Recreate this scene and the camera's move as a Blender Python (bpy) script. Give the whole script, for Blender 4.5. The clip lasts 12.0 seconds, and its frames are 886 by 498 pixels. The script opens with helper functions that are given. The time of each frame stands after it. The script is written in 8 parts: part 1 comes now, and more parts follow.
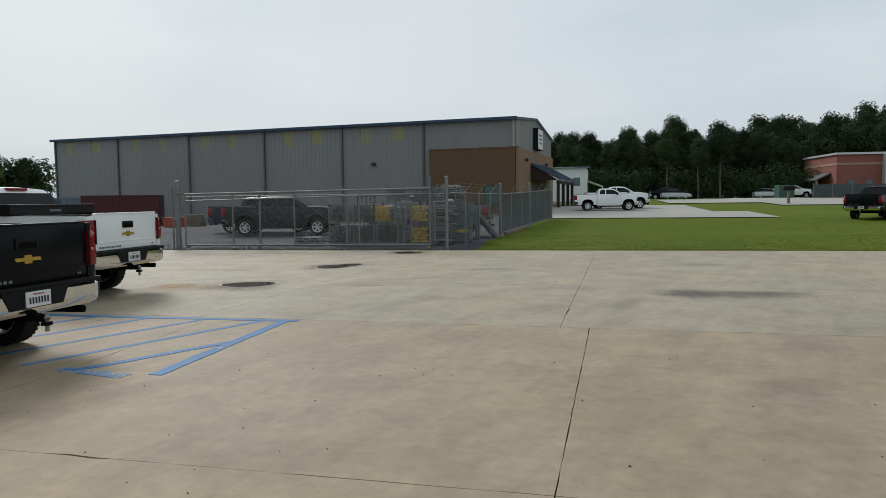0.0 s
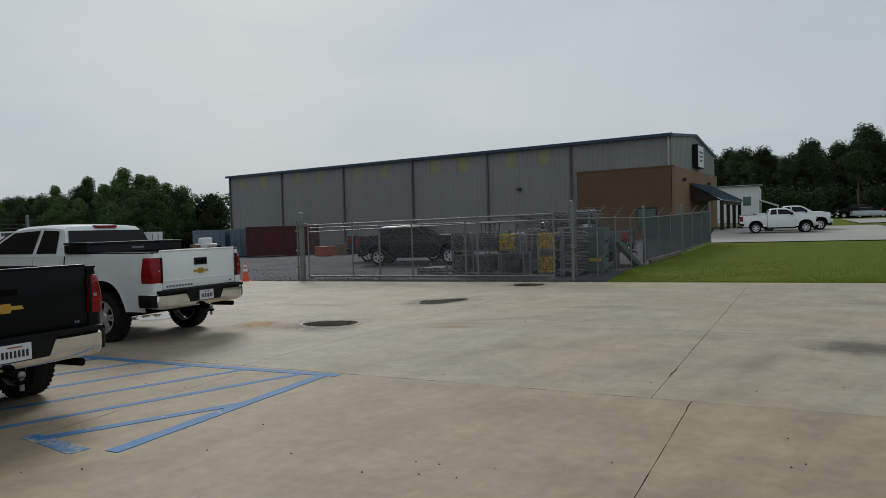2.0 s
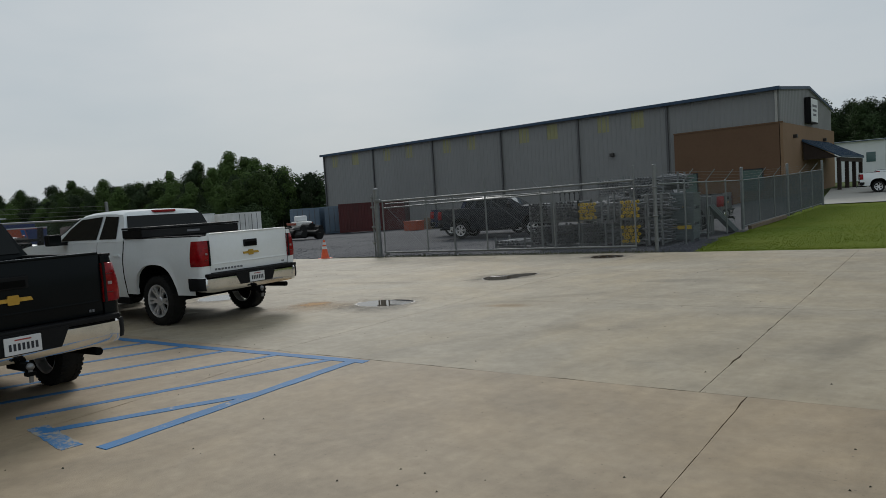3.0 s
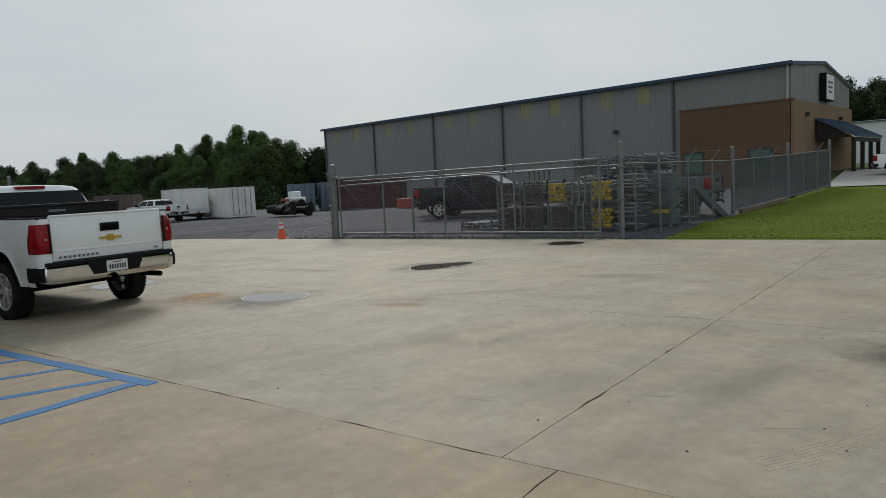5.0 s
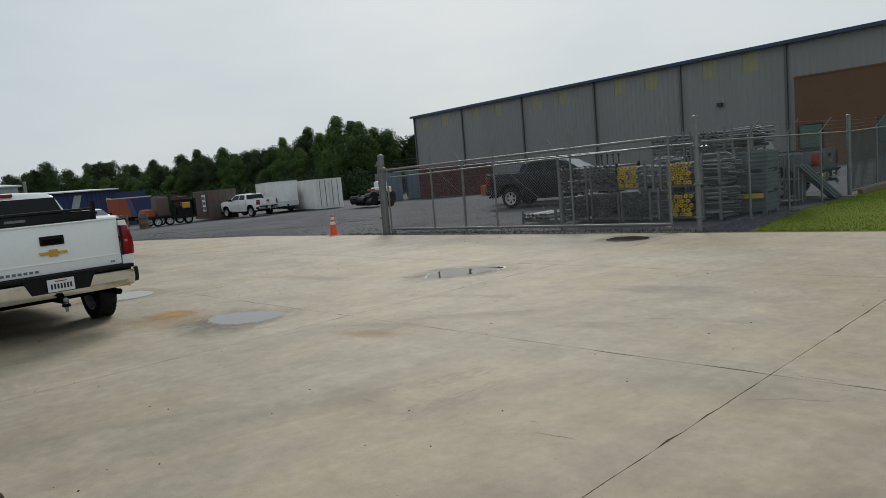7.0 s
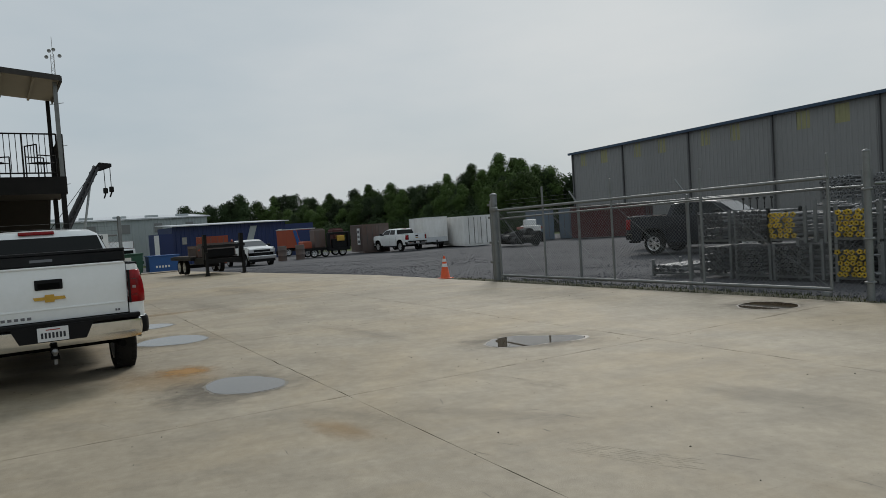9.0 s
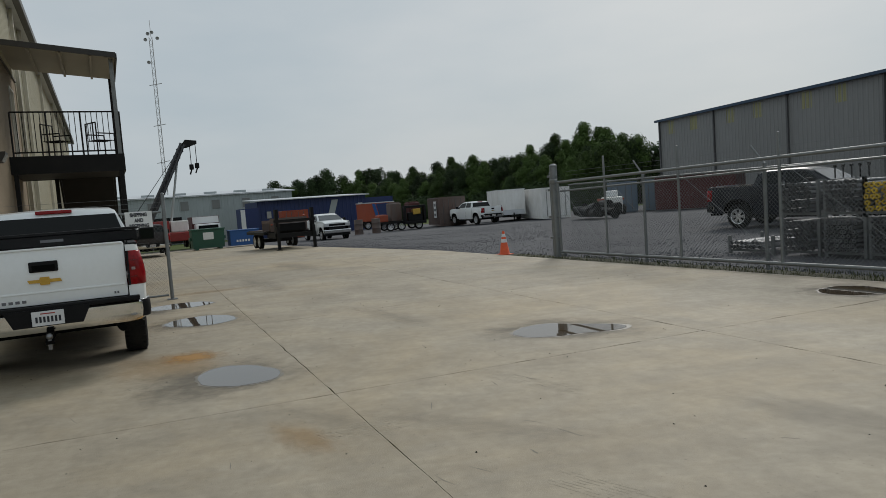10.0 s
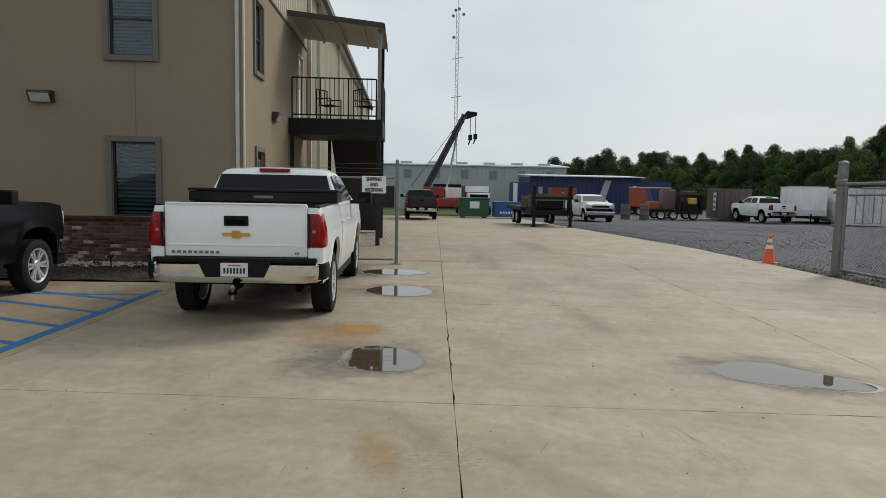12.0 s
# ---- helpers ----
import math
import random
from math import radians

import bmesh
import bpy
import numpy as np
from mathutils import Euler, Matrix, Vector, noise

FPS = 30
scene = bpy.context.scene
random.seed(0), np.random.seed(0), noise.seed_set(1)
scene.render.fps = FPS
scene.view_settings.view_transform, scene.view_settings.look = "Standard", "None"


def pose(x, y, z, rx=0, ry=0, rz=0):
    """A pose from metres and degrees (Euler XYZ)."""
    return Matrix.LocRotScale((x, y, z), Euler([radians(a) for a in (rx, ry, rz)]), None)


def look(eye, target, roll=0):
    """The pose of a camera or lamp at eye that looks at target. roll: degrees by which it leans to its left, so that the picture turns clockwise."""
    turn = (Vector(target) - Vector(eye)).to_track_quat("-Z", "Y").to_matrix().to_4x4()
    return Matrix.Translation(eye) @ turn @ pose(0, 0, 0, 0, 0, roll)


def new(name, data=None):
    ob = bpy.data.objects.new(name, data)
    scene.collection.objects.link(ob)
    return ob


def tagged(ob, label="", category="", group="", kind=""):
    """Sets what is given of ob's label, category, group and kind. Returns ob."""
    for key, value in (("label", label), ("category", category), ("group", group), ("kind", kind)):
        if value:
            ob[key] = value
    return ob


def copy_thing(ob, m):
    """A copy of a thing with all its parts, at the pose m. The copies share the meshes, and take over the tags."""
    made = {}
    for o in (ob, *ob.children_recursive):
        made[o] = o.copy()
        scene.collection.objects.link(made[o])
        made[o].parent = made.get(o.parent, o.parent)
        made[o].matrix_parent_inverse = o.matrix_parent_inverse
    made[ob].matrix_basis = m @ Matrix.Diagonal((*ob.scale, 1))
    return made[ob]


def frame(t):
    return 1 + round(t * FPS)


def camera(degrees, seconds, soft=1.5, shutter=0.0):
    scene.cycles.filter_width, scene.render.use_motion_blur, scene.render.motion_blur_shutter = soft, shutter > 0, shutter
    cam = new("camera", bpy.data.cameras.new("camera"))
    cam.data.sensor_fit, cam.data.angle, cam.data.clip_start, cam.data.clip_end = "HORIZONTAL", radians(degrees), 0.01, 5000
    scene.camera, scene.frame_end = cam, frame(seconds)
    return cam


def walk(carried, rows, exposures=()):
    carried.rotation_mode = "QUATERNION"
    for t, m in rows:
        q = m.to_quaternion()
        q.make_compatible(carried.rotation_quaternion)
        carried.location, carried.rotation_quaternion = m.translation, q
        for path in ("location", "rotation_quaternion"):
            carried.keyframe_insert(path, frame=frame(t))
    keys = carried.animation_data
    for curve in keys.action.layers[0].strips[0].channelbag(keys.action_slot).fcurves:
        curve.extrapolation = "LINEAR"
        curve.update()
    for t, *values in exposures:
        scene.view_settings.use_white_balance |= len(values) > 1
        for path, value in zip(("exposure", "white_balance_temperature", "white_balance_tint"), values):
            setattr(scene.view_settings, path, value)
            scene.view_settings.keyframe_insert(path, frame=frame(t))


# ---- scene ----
cam = camera(66.4, 12.0, soft=0.6)
PATH = [
    (0, (-0.438, -2.1, 1.638), (-0.777, -0.134, 1.494), -0.6),
    (0.5, (-0.258, -1.564, 1.662), (-0.732, 0.376, 1.563), -1.5),
    (1, (0.005, -1.146, 1.697), (-0.544, 0.776, 1.636), -1.5),
    (1.5, (0.146, -0.673, 1.702), (-0.493, 1.221, 1.644), -1.3),
    (2, (0.334, -0.135, 1.698), (-0.457, 1.701, 1.637), -1.7),
    (2.5, (0.551, 0.353, 1.699), (-0.458, 2.077, 1.595), -1.8),
    (3, (0.748, 0.806, 1.695), (-0.304, 2.502, 1.564), -3.7),
    (3.2, (0.86, 1.038, 1.673), (-0.158, 2.753, 1.535), -3.4),
    (4.8, (1.388, 2.967, 1.699), (0.312, 4.642, 1.506), -3.3),
    (5, (1.488, 3.183, 1.658), (0.391, 4.843, 1.461), -3.0),
    (5.5, (1.502, 3.792, 1.654), (0.388, 5.435, 1.41), -5.4),
    (6, (1.552, 4.415, 1.677), (0.329, 5.978, 1.435), -4.9),
    (6.5, (1.46, 5.088, 1.729), (0.186, 6.614, 1.507), -5.5),
    (7, (1.51, 5.727, 1.686), (0.166, 7.192, 1.465), -5.0),
    (7.2, (1.512, 5.979, 1.67), (0.11, 7.39, 1.453), -3.9),
    (8.8, (1.141, 7.941, 1.711), (-0.488, 9.097, 1.617), -4.2),
    (9, (1.131, 8.197, 1.698), (-0.532, 9.306, 1.62), -3.7),
    (9.5, (0.977, 8.812, 1.69), (-0.76, 9.795, 1.558), -4.4),
    (10, (0.772, 9.387, 1.679), (-1.017, 10.27, 1.537), -4.2),
    (10.5, (0.572, 9.899, 1.685), (-1.312, 10.551, 1.523), -4.2),
    (11, (0.268, 10.261, 1.699), (-1.655, 10.799, 1.597), -3.6),
    (11.5, (0.085, 10.652, 1.696), (-1.909, 10.759, 1.589), -1.8),
    (12, (0.097, 10.695, 1.721), (-1.891, 10.809, 1.537), 1.1),
]
walk(cam, [(t, look(eye, target, roll)) for t, eye, target, roll in PATH],
     exposures=[(0, 0.13, 6320, 10), (0.5, -0.02, 6320, 10), (1, -0.13, 6270, 10), (2, -0.24, 6290, 10), (2.5, -0.28, 6290, 10), (3, -0.25, 6290, 10), (5, -0.13, 6350, 10), (5.5, -0.05, 6350, 10), (6.5, 0.04, 6380, 10), (7, 0.01, 6380, 10), (9, -0.18, 6400, 10), (10, -0.2, 6400, 10), (10.5, -0.12, 6520, 10), (11, 0.03, 6520, 10), (11.5, 0.08, 6520, 10), (12, 0.25, 6520, 10)])

# ---- light ----
world = bpy.data.worlds.new("overcast_sky")
scene.world = world
world.use_nodes = True
wn, wl = world.node_tree.nodes, world.node_tree.links
wn.clear()
w_out = wn.new("ShaderNodeOutputWorld")
w_bg = wn.new("ShaderNodeBackground")
w_sky = wn.new("ShaderNodeTexSky")
w_sky.sky_type = "NISHITA"
w_sky.sun_disc = False
w_sky.sun_elevation = radians(36)
w_sky.sun_rotation = radians(-40)
w_sky.air_density, w_sky.dust_density = 1.0, 4.0
w_gain = wn.new("ShaderNodeVectorMath")
w_gain.operation = "SCALE"
w_gain.inputs["Scale"].default_value = 0.07
w_co = wn.new("ShaderNodeTexCoord")
w_map = wn.new("ShaderNodeMapping")
w_map.inputs["Scale"].default_value = (1.0, 1.0, 3.2)
w_cloud = wn.new("ShaderNodeTexNoise")
w_cloud.inputs["Scale"].default_value = 1.7
w_cloud.inputs["Detail"].default_value = 5.0
w_cloud.inputs["Roughness"].default_value = 0.5
w_ramp = wn.new("ShaderNodeValToRGB")
w_ramp.color_ramp.elements[0].position = 0.32
w_ramp.color_ramp.elements[0].color = (0.508, 0.60, 0.652, 1)
w_ramp.color_ramp.elements[1].position = 0.66
w_ramp.color_ramp.elements[1].color = (0.665, 0.715, 0.735, 1)
w_mix = wn.new("ShaderNodeMix")
w_mix.data_type = "RGBA"
w_mix.inputs["Factor"].default_value = 0.88
w_bg.inputs["Strength"].default_value = 0.95
wl.new(w_co.outputs["Generated"], w_map.inputs["Vector"])
wl.new(w_map.outputs["Vector"], w_cloud.inputs["Vector"])
wl.new(w_cloud.outputs["Fac"], w_ramp.inputs["Fac"])
wl.new(w_sky.outputs["Color"], w_gain.inputs[0])
wl.new(w_gain.outputs["Vector"], w_mix.inputs["A"])
wl.new(w_ramp.outputs["Color"], w_mix.inputs["B"])
wl.new(w_mix.outputs["Result"], w_bg.inputs["Color"])
wl.new(w_bg.outputs["Background"], w_out.inputs["Surface"])

sun_data = bpy.data.lights.new("sun", "SUN")
sun_data.energy, sun_data.angle, sun_data.color = 1.7, radians(20), (1.0, 0.965, 0.90)
sun_lamp = new("sun", sun_data)
sun_lamp.matrix_world = look((-34, 40, 38), (0, 0, 0))


# ---- materials ----
def surface(name, base, rough=0.7, metal=0.0, second=None, scale=3.0, fine=40.0, mix=0.5, bump=0.0, bump_scale=60.0,
            spec=0.5, per_object=0.0, per_island=0.0, coat=0.0, stretch=(1, 1, 1), object_space=True):
    """Principled surface with large stains and fine grain, in metres of the object's own space."""
    m = bpy.data.materials.new(name)
    m.use_nodes = True
    nt = m.node_tree
    p = nt.nodes["Principled BSDF"]
    p.inputs["Roughness"].default_value = rough
    p.inputs["Metallic"].default_value = metal
    p.inputs["Specular IOR Level"].default_value = spec
    p.inputs["Coat Weight"].default_value = coat
    p.inputs["Coat Roughness"].default_value = 0.06
    co = nt.nodes.new("ShaderNodeTexCoord")
    mp = nt.nodes.new("ShaderNodeMapping")
    mp.inputs["Scale"].default_value = stretch
    nt.links.new(co.outputs["Object"], mp.inputs["Vector"])
    big = nt.nodes.new("ShaderNodeTexNoise")
    big.inputs["Scale"].default_value = scale
    big.inputs["Detail"].default_value = 6
    big.inputs["Roughness"].default_value = 0.6
    small = nt.nodes.new("ShaderNodeTexNoise")
    small.inputs["Scale"].default_value = fine
    small.inputs["Detail"].default_value = 3
    for n in (big, small):
        nt.links.new(mp.outputs["Vector"], n.inputs["Vector"])
    add = nt.nodes.new("ShaderNodeMath")
    add.operation = "MULTIPLY_ADD"
    nt.links.new(small.outputs["Fac"], add.inputs[0])
    add.inputs[1].default_value = 0.45
    nt.links.new(big.outputs["Fac"], add.inputs[2])
    rng = nt.nodes.new("ShaderNodeMapRange")
    rng.inputs["From Min"].default_value, rng.inputs["From Max"].default_value = 0.5, 0.95
    nt.links.new(add.outputs[0], rng.inputs["Value"])
    mx = nt.nodes.new("ShaderNodeMix")
    mx.data_type = "RGBA"
    second = second or tuple(c * 0.8 for c in base)
    mx.inputs["A"].default_value = (*base, 1)
    mx.inputs["B"].default_value = (*[b + (s - b) * mix * 2 if mix < 0.5 else s for b, s in zip(base, second)], 1)
    nt.links.new(rng.outputs[0], mx.inputs["Factor"])
    tone = mx.outputs["Result"]
    if per_object or per_island:
        hsv = nt.nodes.new("ShaderNodeHueSaturation")
        mr = nt.nodes.new("ShaderNodeMapRange")
        if per_object:
            src = nt.nodes.new("ShaderNodeObjectInfo").outputs["Random"]
        else:
            src = nt.nodes.new("ShaderNodeNewGeometry").outputs["Random Per Island"]
        amount = per_object or per_island
        mr.inputs["To Min"].default_value, mr.inputs["To Max"].default_value = 1 - amount, 1 + amount
        nt.links.new(src, mr.inputs["Value"])
        nt.links.new(mr.outputs[0], hsv.inputs["Value"])
        nt.links.new(tone, hsv.inputs["Color"])
        tone = hsv.outputs["Color"]
    nt.links.new(tone, p.inputs["Base Color"])
    if bump:
        bn = nt.nodes.new("ShaderNodeBump")
        tex = nt.nodes.new("ShaderNodeTexNoise")
        tex.inputs["Scale"].default_value = bump_scale
        tex.inputs["Detail"].default_value = 4
        nt.links.new(mp.outputs["Vector"], tex.inputs["Vector"])
        nt.links.new(tex.outputs["Fac"], bn.inputs["Height"])
        bn.inputs["Strength"].default_value = bump
        bn.inputs["Distance"].default_value = 0.02
        nt.links.new(bn.outputs["Normal"], p.inputs["Normal"])
    return m


def concrete_surface(name, light, dark, warm):
    """Broom-finished slab: blotches of damp and dust, fine grain, faint drag marks."""
    m = surface(name, light, 0.70, second=dark, scale=0.45, fine=9.0, mix=0.5, bump=0.18, bump_scale=140.0, per_object=0.045, spec=0.42)
    nt = m.node_tree
    p = nt.nodes["Principled BSDF"]
    old = p.inputs["Base Color"].links[0].from_socket
    co = nt.nodes.new("ShaderNodeTexCoord")
    st = nt.nodes.new("ShaderNodeTexNoise")
    st.inputs["Scale"].default_value = 0.22
    st.inputs["Detail"].default_value = 8
    st.inputs["Roughness"].default_value = 0.68
    st.inputs["Distortion"].default_value = 0.6
    nt.links.new(co.outputs["Object"], st.inputs["Vector"])
    r = nt.nodes.new("ShaderNodeMapRange")
    r.inputs["From Min"].default_value, r.inputs["From Max"].default_value = 0.45, 0.7
    nt.links.new(st.outputs["Fac"], r.inputs["Value"])
    mx = nt.nodes.new("ShaderNodeMix")
    mx.data_type = "RGBA"
    mx.inputs["B"].default_value = (*warm, 1)
    sc = nt.nodes.new("ShaderNodeMath")
    sc.operation = "MULTIPLY"
    sc.inputs[1].default_value = 0.8
    nt.links.new(r.outputs[0], sc.inputs[0])
    nt.links.new(sc.outputs[0], mx.inputs["Factor"])
    nt.links.new(old, mx.inputs["A"])
    # dark specks and scuffs
    sp = nt.nodes.new("ShaderNodeTexNoise")
    sp.inputs["Scale"].default_value = 1.1
    sp.inputs["Detail"].default_value = 10
    sp.inputs["Roughness"].default_value = 0.62
    sp.inputs["Distortion"].default_value = 0.35
    mp = nt.nodes.new("ShaderNodeMapping")
    mp.inputs["Rotation"].default_value = (0, 0, 0.5)
    mp.inputs["Scale"].default_value = (1, 1.25, 1)
    nt.links.new(co.outputs["Object"], mp.inputs["Vector"])
    nt.links.new(mp.outputs["Vector"], sp.inputs["Vector"])
    r2 = nt.nodes.new("ShaderNodeMapRange")
    r2.inputs["From Min"].default_value, r2.inputs["From Max"].default_value = 0.40, 0.72
    r2.inputs["To Min"].default_value, r2.inputs["To Max"].default_value = 1.06, 0.80
    nt.links.new(sp.outputs["Fac"], r2.inputs["Value"])
    mul = nt.nodes.new("ShaderNodeMix")
    mul.data_type, mul.blend_type = "RGBA", "MULTIPLY"
    mul.inputs["Factor"].default_value = 0.9
    nt.links.new(mx.outputs["Result"], mul.inputs["A"])
    nt.links.new(r2.outputs[0], mul.inputs["B"])
    out = mul.outputs["Result"]
    # long faint streaks dragged by wheels and run-off
    ms = nt.nodes.new("ShaderNodeMapping")
    ms.vector_type = "TEXTURE"
    ms.inputs["Rotation"].default_value = (0, 0, 1.25)
    ms.inputs["Scale"].default_value = (2.0, 0.38, 1)
    nt.links.new(co.outputs["Object"], ms.inputs["Vector"])
    ns = nt.nodes.new("ShaderNodeTexNoise")
    ns.inputs["Scale"].default_value = 0.9
    ns.inputs["Detail"].default_value = 9
    ns.inputs["Roughness"].default_value = 0.7
    ns.inputs["Distortion"].default_value = 0.5
    nt.links.new(ms.outputs["Vector"], ns.inputs["Vector"])
    rs = nt.nodes.new("ShaderNodeMapRange")
    rs.inputs["From Min"].default_value, rs.inputs["From Max"].default_value = 0.35, 0.70
    rs.inputs["To Min"].default_value, rs.inputs["To Max"].default_value = 1.07, 0.86
    nt.links.new(ns.outputs["Fac"], rs.inputs["Value"])
    drag = nt.nodes.new("ShaderNodeMix")
    drag.data_type, drag.blend_type = "RGBA", "MULTIPLY"
    drag.inputs["Factor"].default_value = 1.0
    nt.links.new(out, drag.inputs["A"])
    nt.links.new(rs.outputs[0], drag.inputs["B"])
    out = drag.outputs["Result"]
    # mottled grain and small dark specks
    for scale, rough, lo, hi, a, b in ((4.5, 0.75, 0.36, 0.70, 1.05, 0.90), (38.0, 0.6, 0.66, 0.74, 1.0, 0.62)):
        n = nt.nodes.new("ShaderNodeTexNoise")
        n.inputs["Scale"].default_value = scale
        n.inputs["Detail"].default_value = 8 if scale < 10 else 2
        n.inputs["Roughness"].default_value = rough
        nt.links.new(co.outputs["Object"], n.inputs["Vector"])
        rr = nt.nodes.new("ShaderNodeMapRange")
        rr.inputs["From Min"].default_value, rr.inputs["From Max"].default_value = lo, hi
        rr.inputs["To Min"].default_value, rr.inputs["To Max"].default_value = a, b
        nt.links.new(n.outputs["Fac"], rr.inputs["Value"])
        mm = nt.nodes.new("ShaderNodeMix")
        mm.data_type, mm.blend_type = "RGBA", "MULTIPLY"
        mm.inputs["Factor"].default_value = 1.0
        nt.links.new(out, mm.inputs["A"])
        nt.links.new(rr.outputs[0], mm.inputs["B"])
        out = mm.outputs["Result"]
    nt.links.new(out, p.inputs["Base Color"])
    return m


def worn_paint(name, paint, under, amount=0.5):
    """Floor paint worn through to the concrete in patches."""
    m = surface(name, paint, 0.7, second=tuple(c * 0.75 for c in paint), scale=1.5, fine=14)
    nt = m.node_tree
    p = nt.nodes["Principled BSDF"]
    old = p.inputs["Base Color"].links[0].from_socket
    co = nt.nodes.new("ShaderNodeTexCoord")
    n = nt.nodes.new("ShaderNodeTexNoise")
    n.inputs["Scale"].default_value = 7
    n.inputs["Detail"].default_value = 8
    n.inputs["Roughness"].default_value = 0.8
    nt.links.new(co.outputs["Object"], n.inputs["Vector"])
    r = nt.nodes.new("ShaderNodeMapRange")
    r.inputs["From Min"].default_value, r.inputs["From Max"].default_value = amount, amount + 0.08
    nt.links.new(n.outputs["Fac"], r.inputs["Value"])
    mx = nt.nodes.new("ShaderNodeMix")
    mx.data_type = "RGBA"
    nt.links.new(r.outputs[0], mx.inputs["Factor"])
    nt.links.new(old, mx.inputs["A"])
    mx.inputs["B"].default_value = (*under, 1)
    nt.links.new(mx.outputs["Result"], p.inputs["Base Color"])
    return m


CONCRETE = concrete_surface("driveway_concrete", (0.362, 0.312, 0.234), (0.284, 0.241, 0.175), (0.392, 0.306, 0.187))
CONCRETE_TAN = concrete_surface("parking_concrete", (0.340, 0.272, 0.187), (0.262, 0.204, 0.139), (0.378, 0.278, 0.163))
CONCRETE_FAR = surface("far_concrete", (0.37, 0.35, 0.31), 0.85, scale=0.2, fine=3)
JOINT = surface("joint_dirt", (0.03, 0.027, 0.021), 0.95, second=(0.05, 0.052, 0.03), scale=3)
EDGE_SOIL = surface("weedy_soil", (0.035, 0.032, 0.018), 0.95, second=(0.055, 0.055, 0.028), scale=1.5, fine=12, bump=0.7, bump_scale=20)
DARK_WOOD = surface("dark_timber_and_porch_shade", (0.035, 0.021, 0.014), 0.8, second=(0.022, 0.014, 0.010))
TREAD = surface("tyre_dust", (0.335, 0.29, 0.22), 0.9, second=(0.375, 0.325, 0.245), scale=8)
CRACK = surface("scuffed_concrete", (0.17, 0.15, 0.12), 0.9, second=(0.24, 0.21, 0.17), scale=5)
DIRT = surface("planting_soil", (0.022, 0.016, 0.011), 0.95, second=(0.045, 0.033, 0.024), scale=2, fine=30, bump=0.8, bump_scale=25)
GRAVEL = surface("grey_gravel", (0.054, 0.054, 0.060), 0.95, second=(0.088, 0.088, 0.095), scale=0.35, fine=11, bump=0.8, bump_scale=30)
STONES = surface("gravel_stones", (0.085, 0.085, 0.095), 0.95, second=(0.112, 0.112, 0.124), per_island=0.22, spec=0.2)
PEBBLES = surface("tan_pebbles", (0.42, 0.36, 0.28), 0.85, second=(0.3, 0.24, 0.18), per_island=0.4)
LAWN = surface("mown_lawn", (0.080, 0.122, 0.006), 0.95, second=(0.108, 0.130, 0.010), scale=0.3, fine=7, bump=0.5, bump_scale=30, spec=0.1)
BLADES = surface("grass_blades", (0.085, 0.128, 0.007), 0.85, second=(0.112, 0.134, 0.010), per_island=0.15, spec=0.15)
WEEDS = surface("dry_weeds", (0.075, 0.075, 0.025), 0.85, second=(0.05, 0.07, 0.02), per_island=0.4, spec=0.1)
ROUGH_GROUND = surface("rough_grass", (0.05, 0.085, 0.02), 0.95, second=(0.09, 0.10, 0.035), scale=0.1, fine=2, bump=0.6, bump_scale=8, spec=0.1)
BLUE_PAINT = worn_paint("blue_marking_paint", (0.020, 0.150, 0.36), (0.36, 0.31, 0.23), 0.60)
BLUE_GONE = worn_paint("blue_marking_paint_flaked", (0.035, 0.17, 0.38), (0.36, 0.31, 0.23), 0.47)
BLUE_THIN = worn_paint("blue_marking_paint_worn", (0.035, 0.17, 0.38), (0.36, 0.31, 0.23), 0.57)
WHITE_CAR = surface("white_car_paint", (0.80, 0.82, 0.82), 0.30, second=(0.74, 0.76, 0.75), scale=1.2, fine=20, coat=0.5)
BLACK_CAR = surface("black_car_paint", (0.0045, 0.0062, 0.0072), 0.2, second=(0.0055, 0.0075, 0.0085), scale=1.5, spec=0.12, coat=0.0)
BLUE_CAR = surface("navy_car_paint", (0.006, 0.009, 0.04), 0.28, second=(0.009, 0.014, 0.045), spec=0.25)
SLATE_CAR = surface("slate_car_paint", (0.011, 0.013, 0.019), 0.28, second=(0.014, 0.016, 0.022), spec=0.35)
GREY_CAR = surface("dull_grey_car_paint", (0.13, 0.135, 0.14), 0.4, metal=0.3, second=(0.11, 0.115, 0.12), coat=0.3)
SILVER_CAR = surface("silver_car_paint", (0.42, 0.44, 0.45), 0.3, metal=0.6, coat=0.6)
MAROON_CAR = surface("dark_brown_car_paint", (0.02, 0.015, 0.016), 0.3, second=(0.025, 0.018, 0.018), spec=0.35)
CHROME = surface("bumper_chrome", (0.78, 0.78, 0.77), 0.12, metal=1.0, second=(0.66, 0.66, 0.65), scale=4)
ALLOY = surface("wheel_alloy", (0.70, 0.70, 0.70), 0.32, metal=0.6, second=(0.6, 0.6, 0.6))
RUBBER = surface("tyre_rubber", (0.009, 0.009, 0.009), 0.85, second=(0.018, 0.017, 0.015), scale=5, bump=0.3, spec=0.2)
PLASTIC = surface("black_trim_plastic", (0.006, 0.006, 0.0065), 0.55, second=(0.010, 0.010, 0.0105), spec=0.15)
# Matte black of undersides, also put in for unlit hollows.
UNDERBODY_AND_HOLLOW = surface("underbody_and_hollow_black", (0.006, 0.006, 0.0055), 0.95, spec=0.05)
TINT = surface("tinted_window_glass", (0.006, 0.008, 0.008), 0.04, spec=0.22, second=(0.008, 0.009, 0.009))
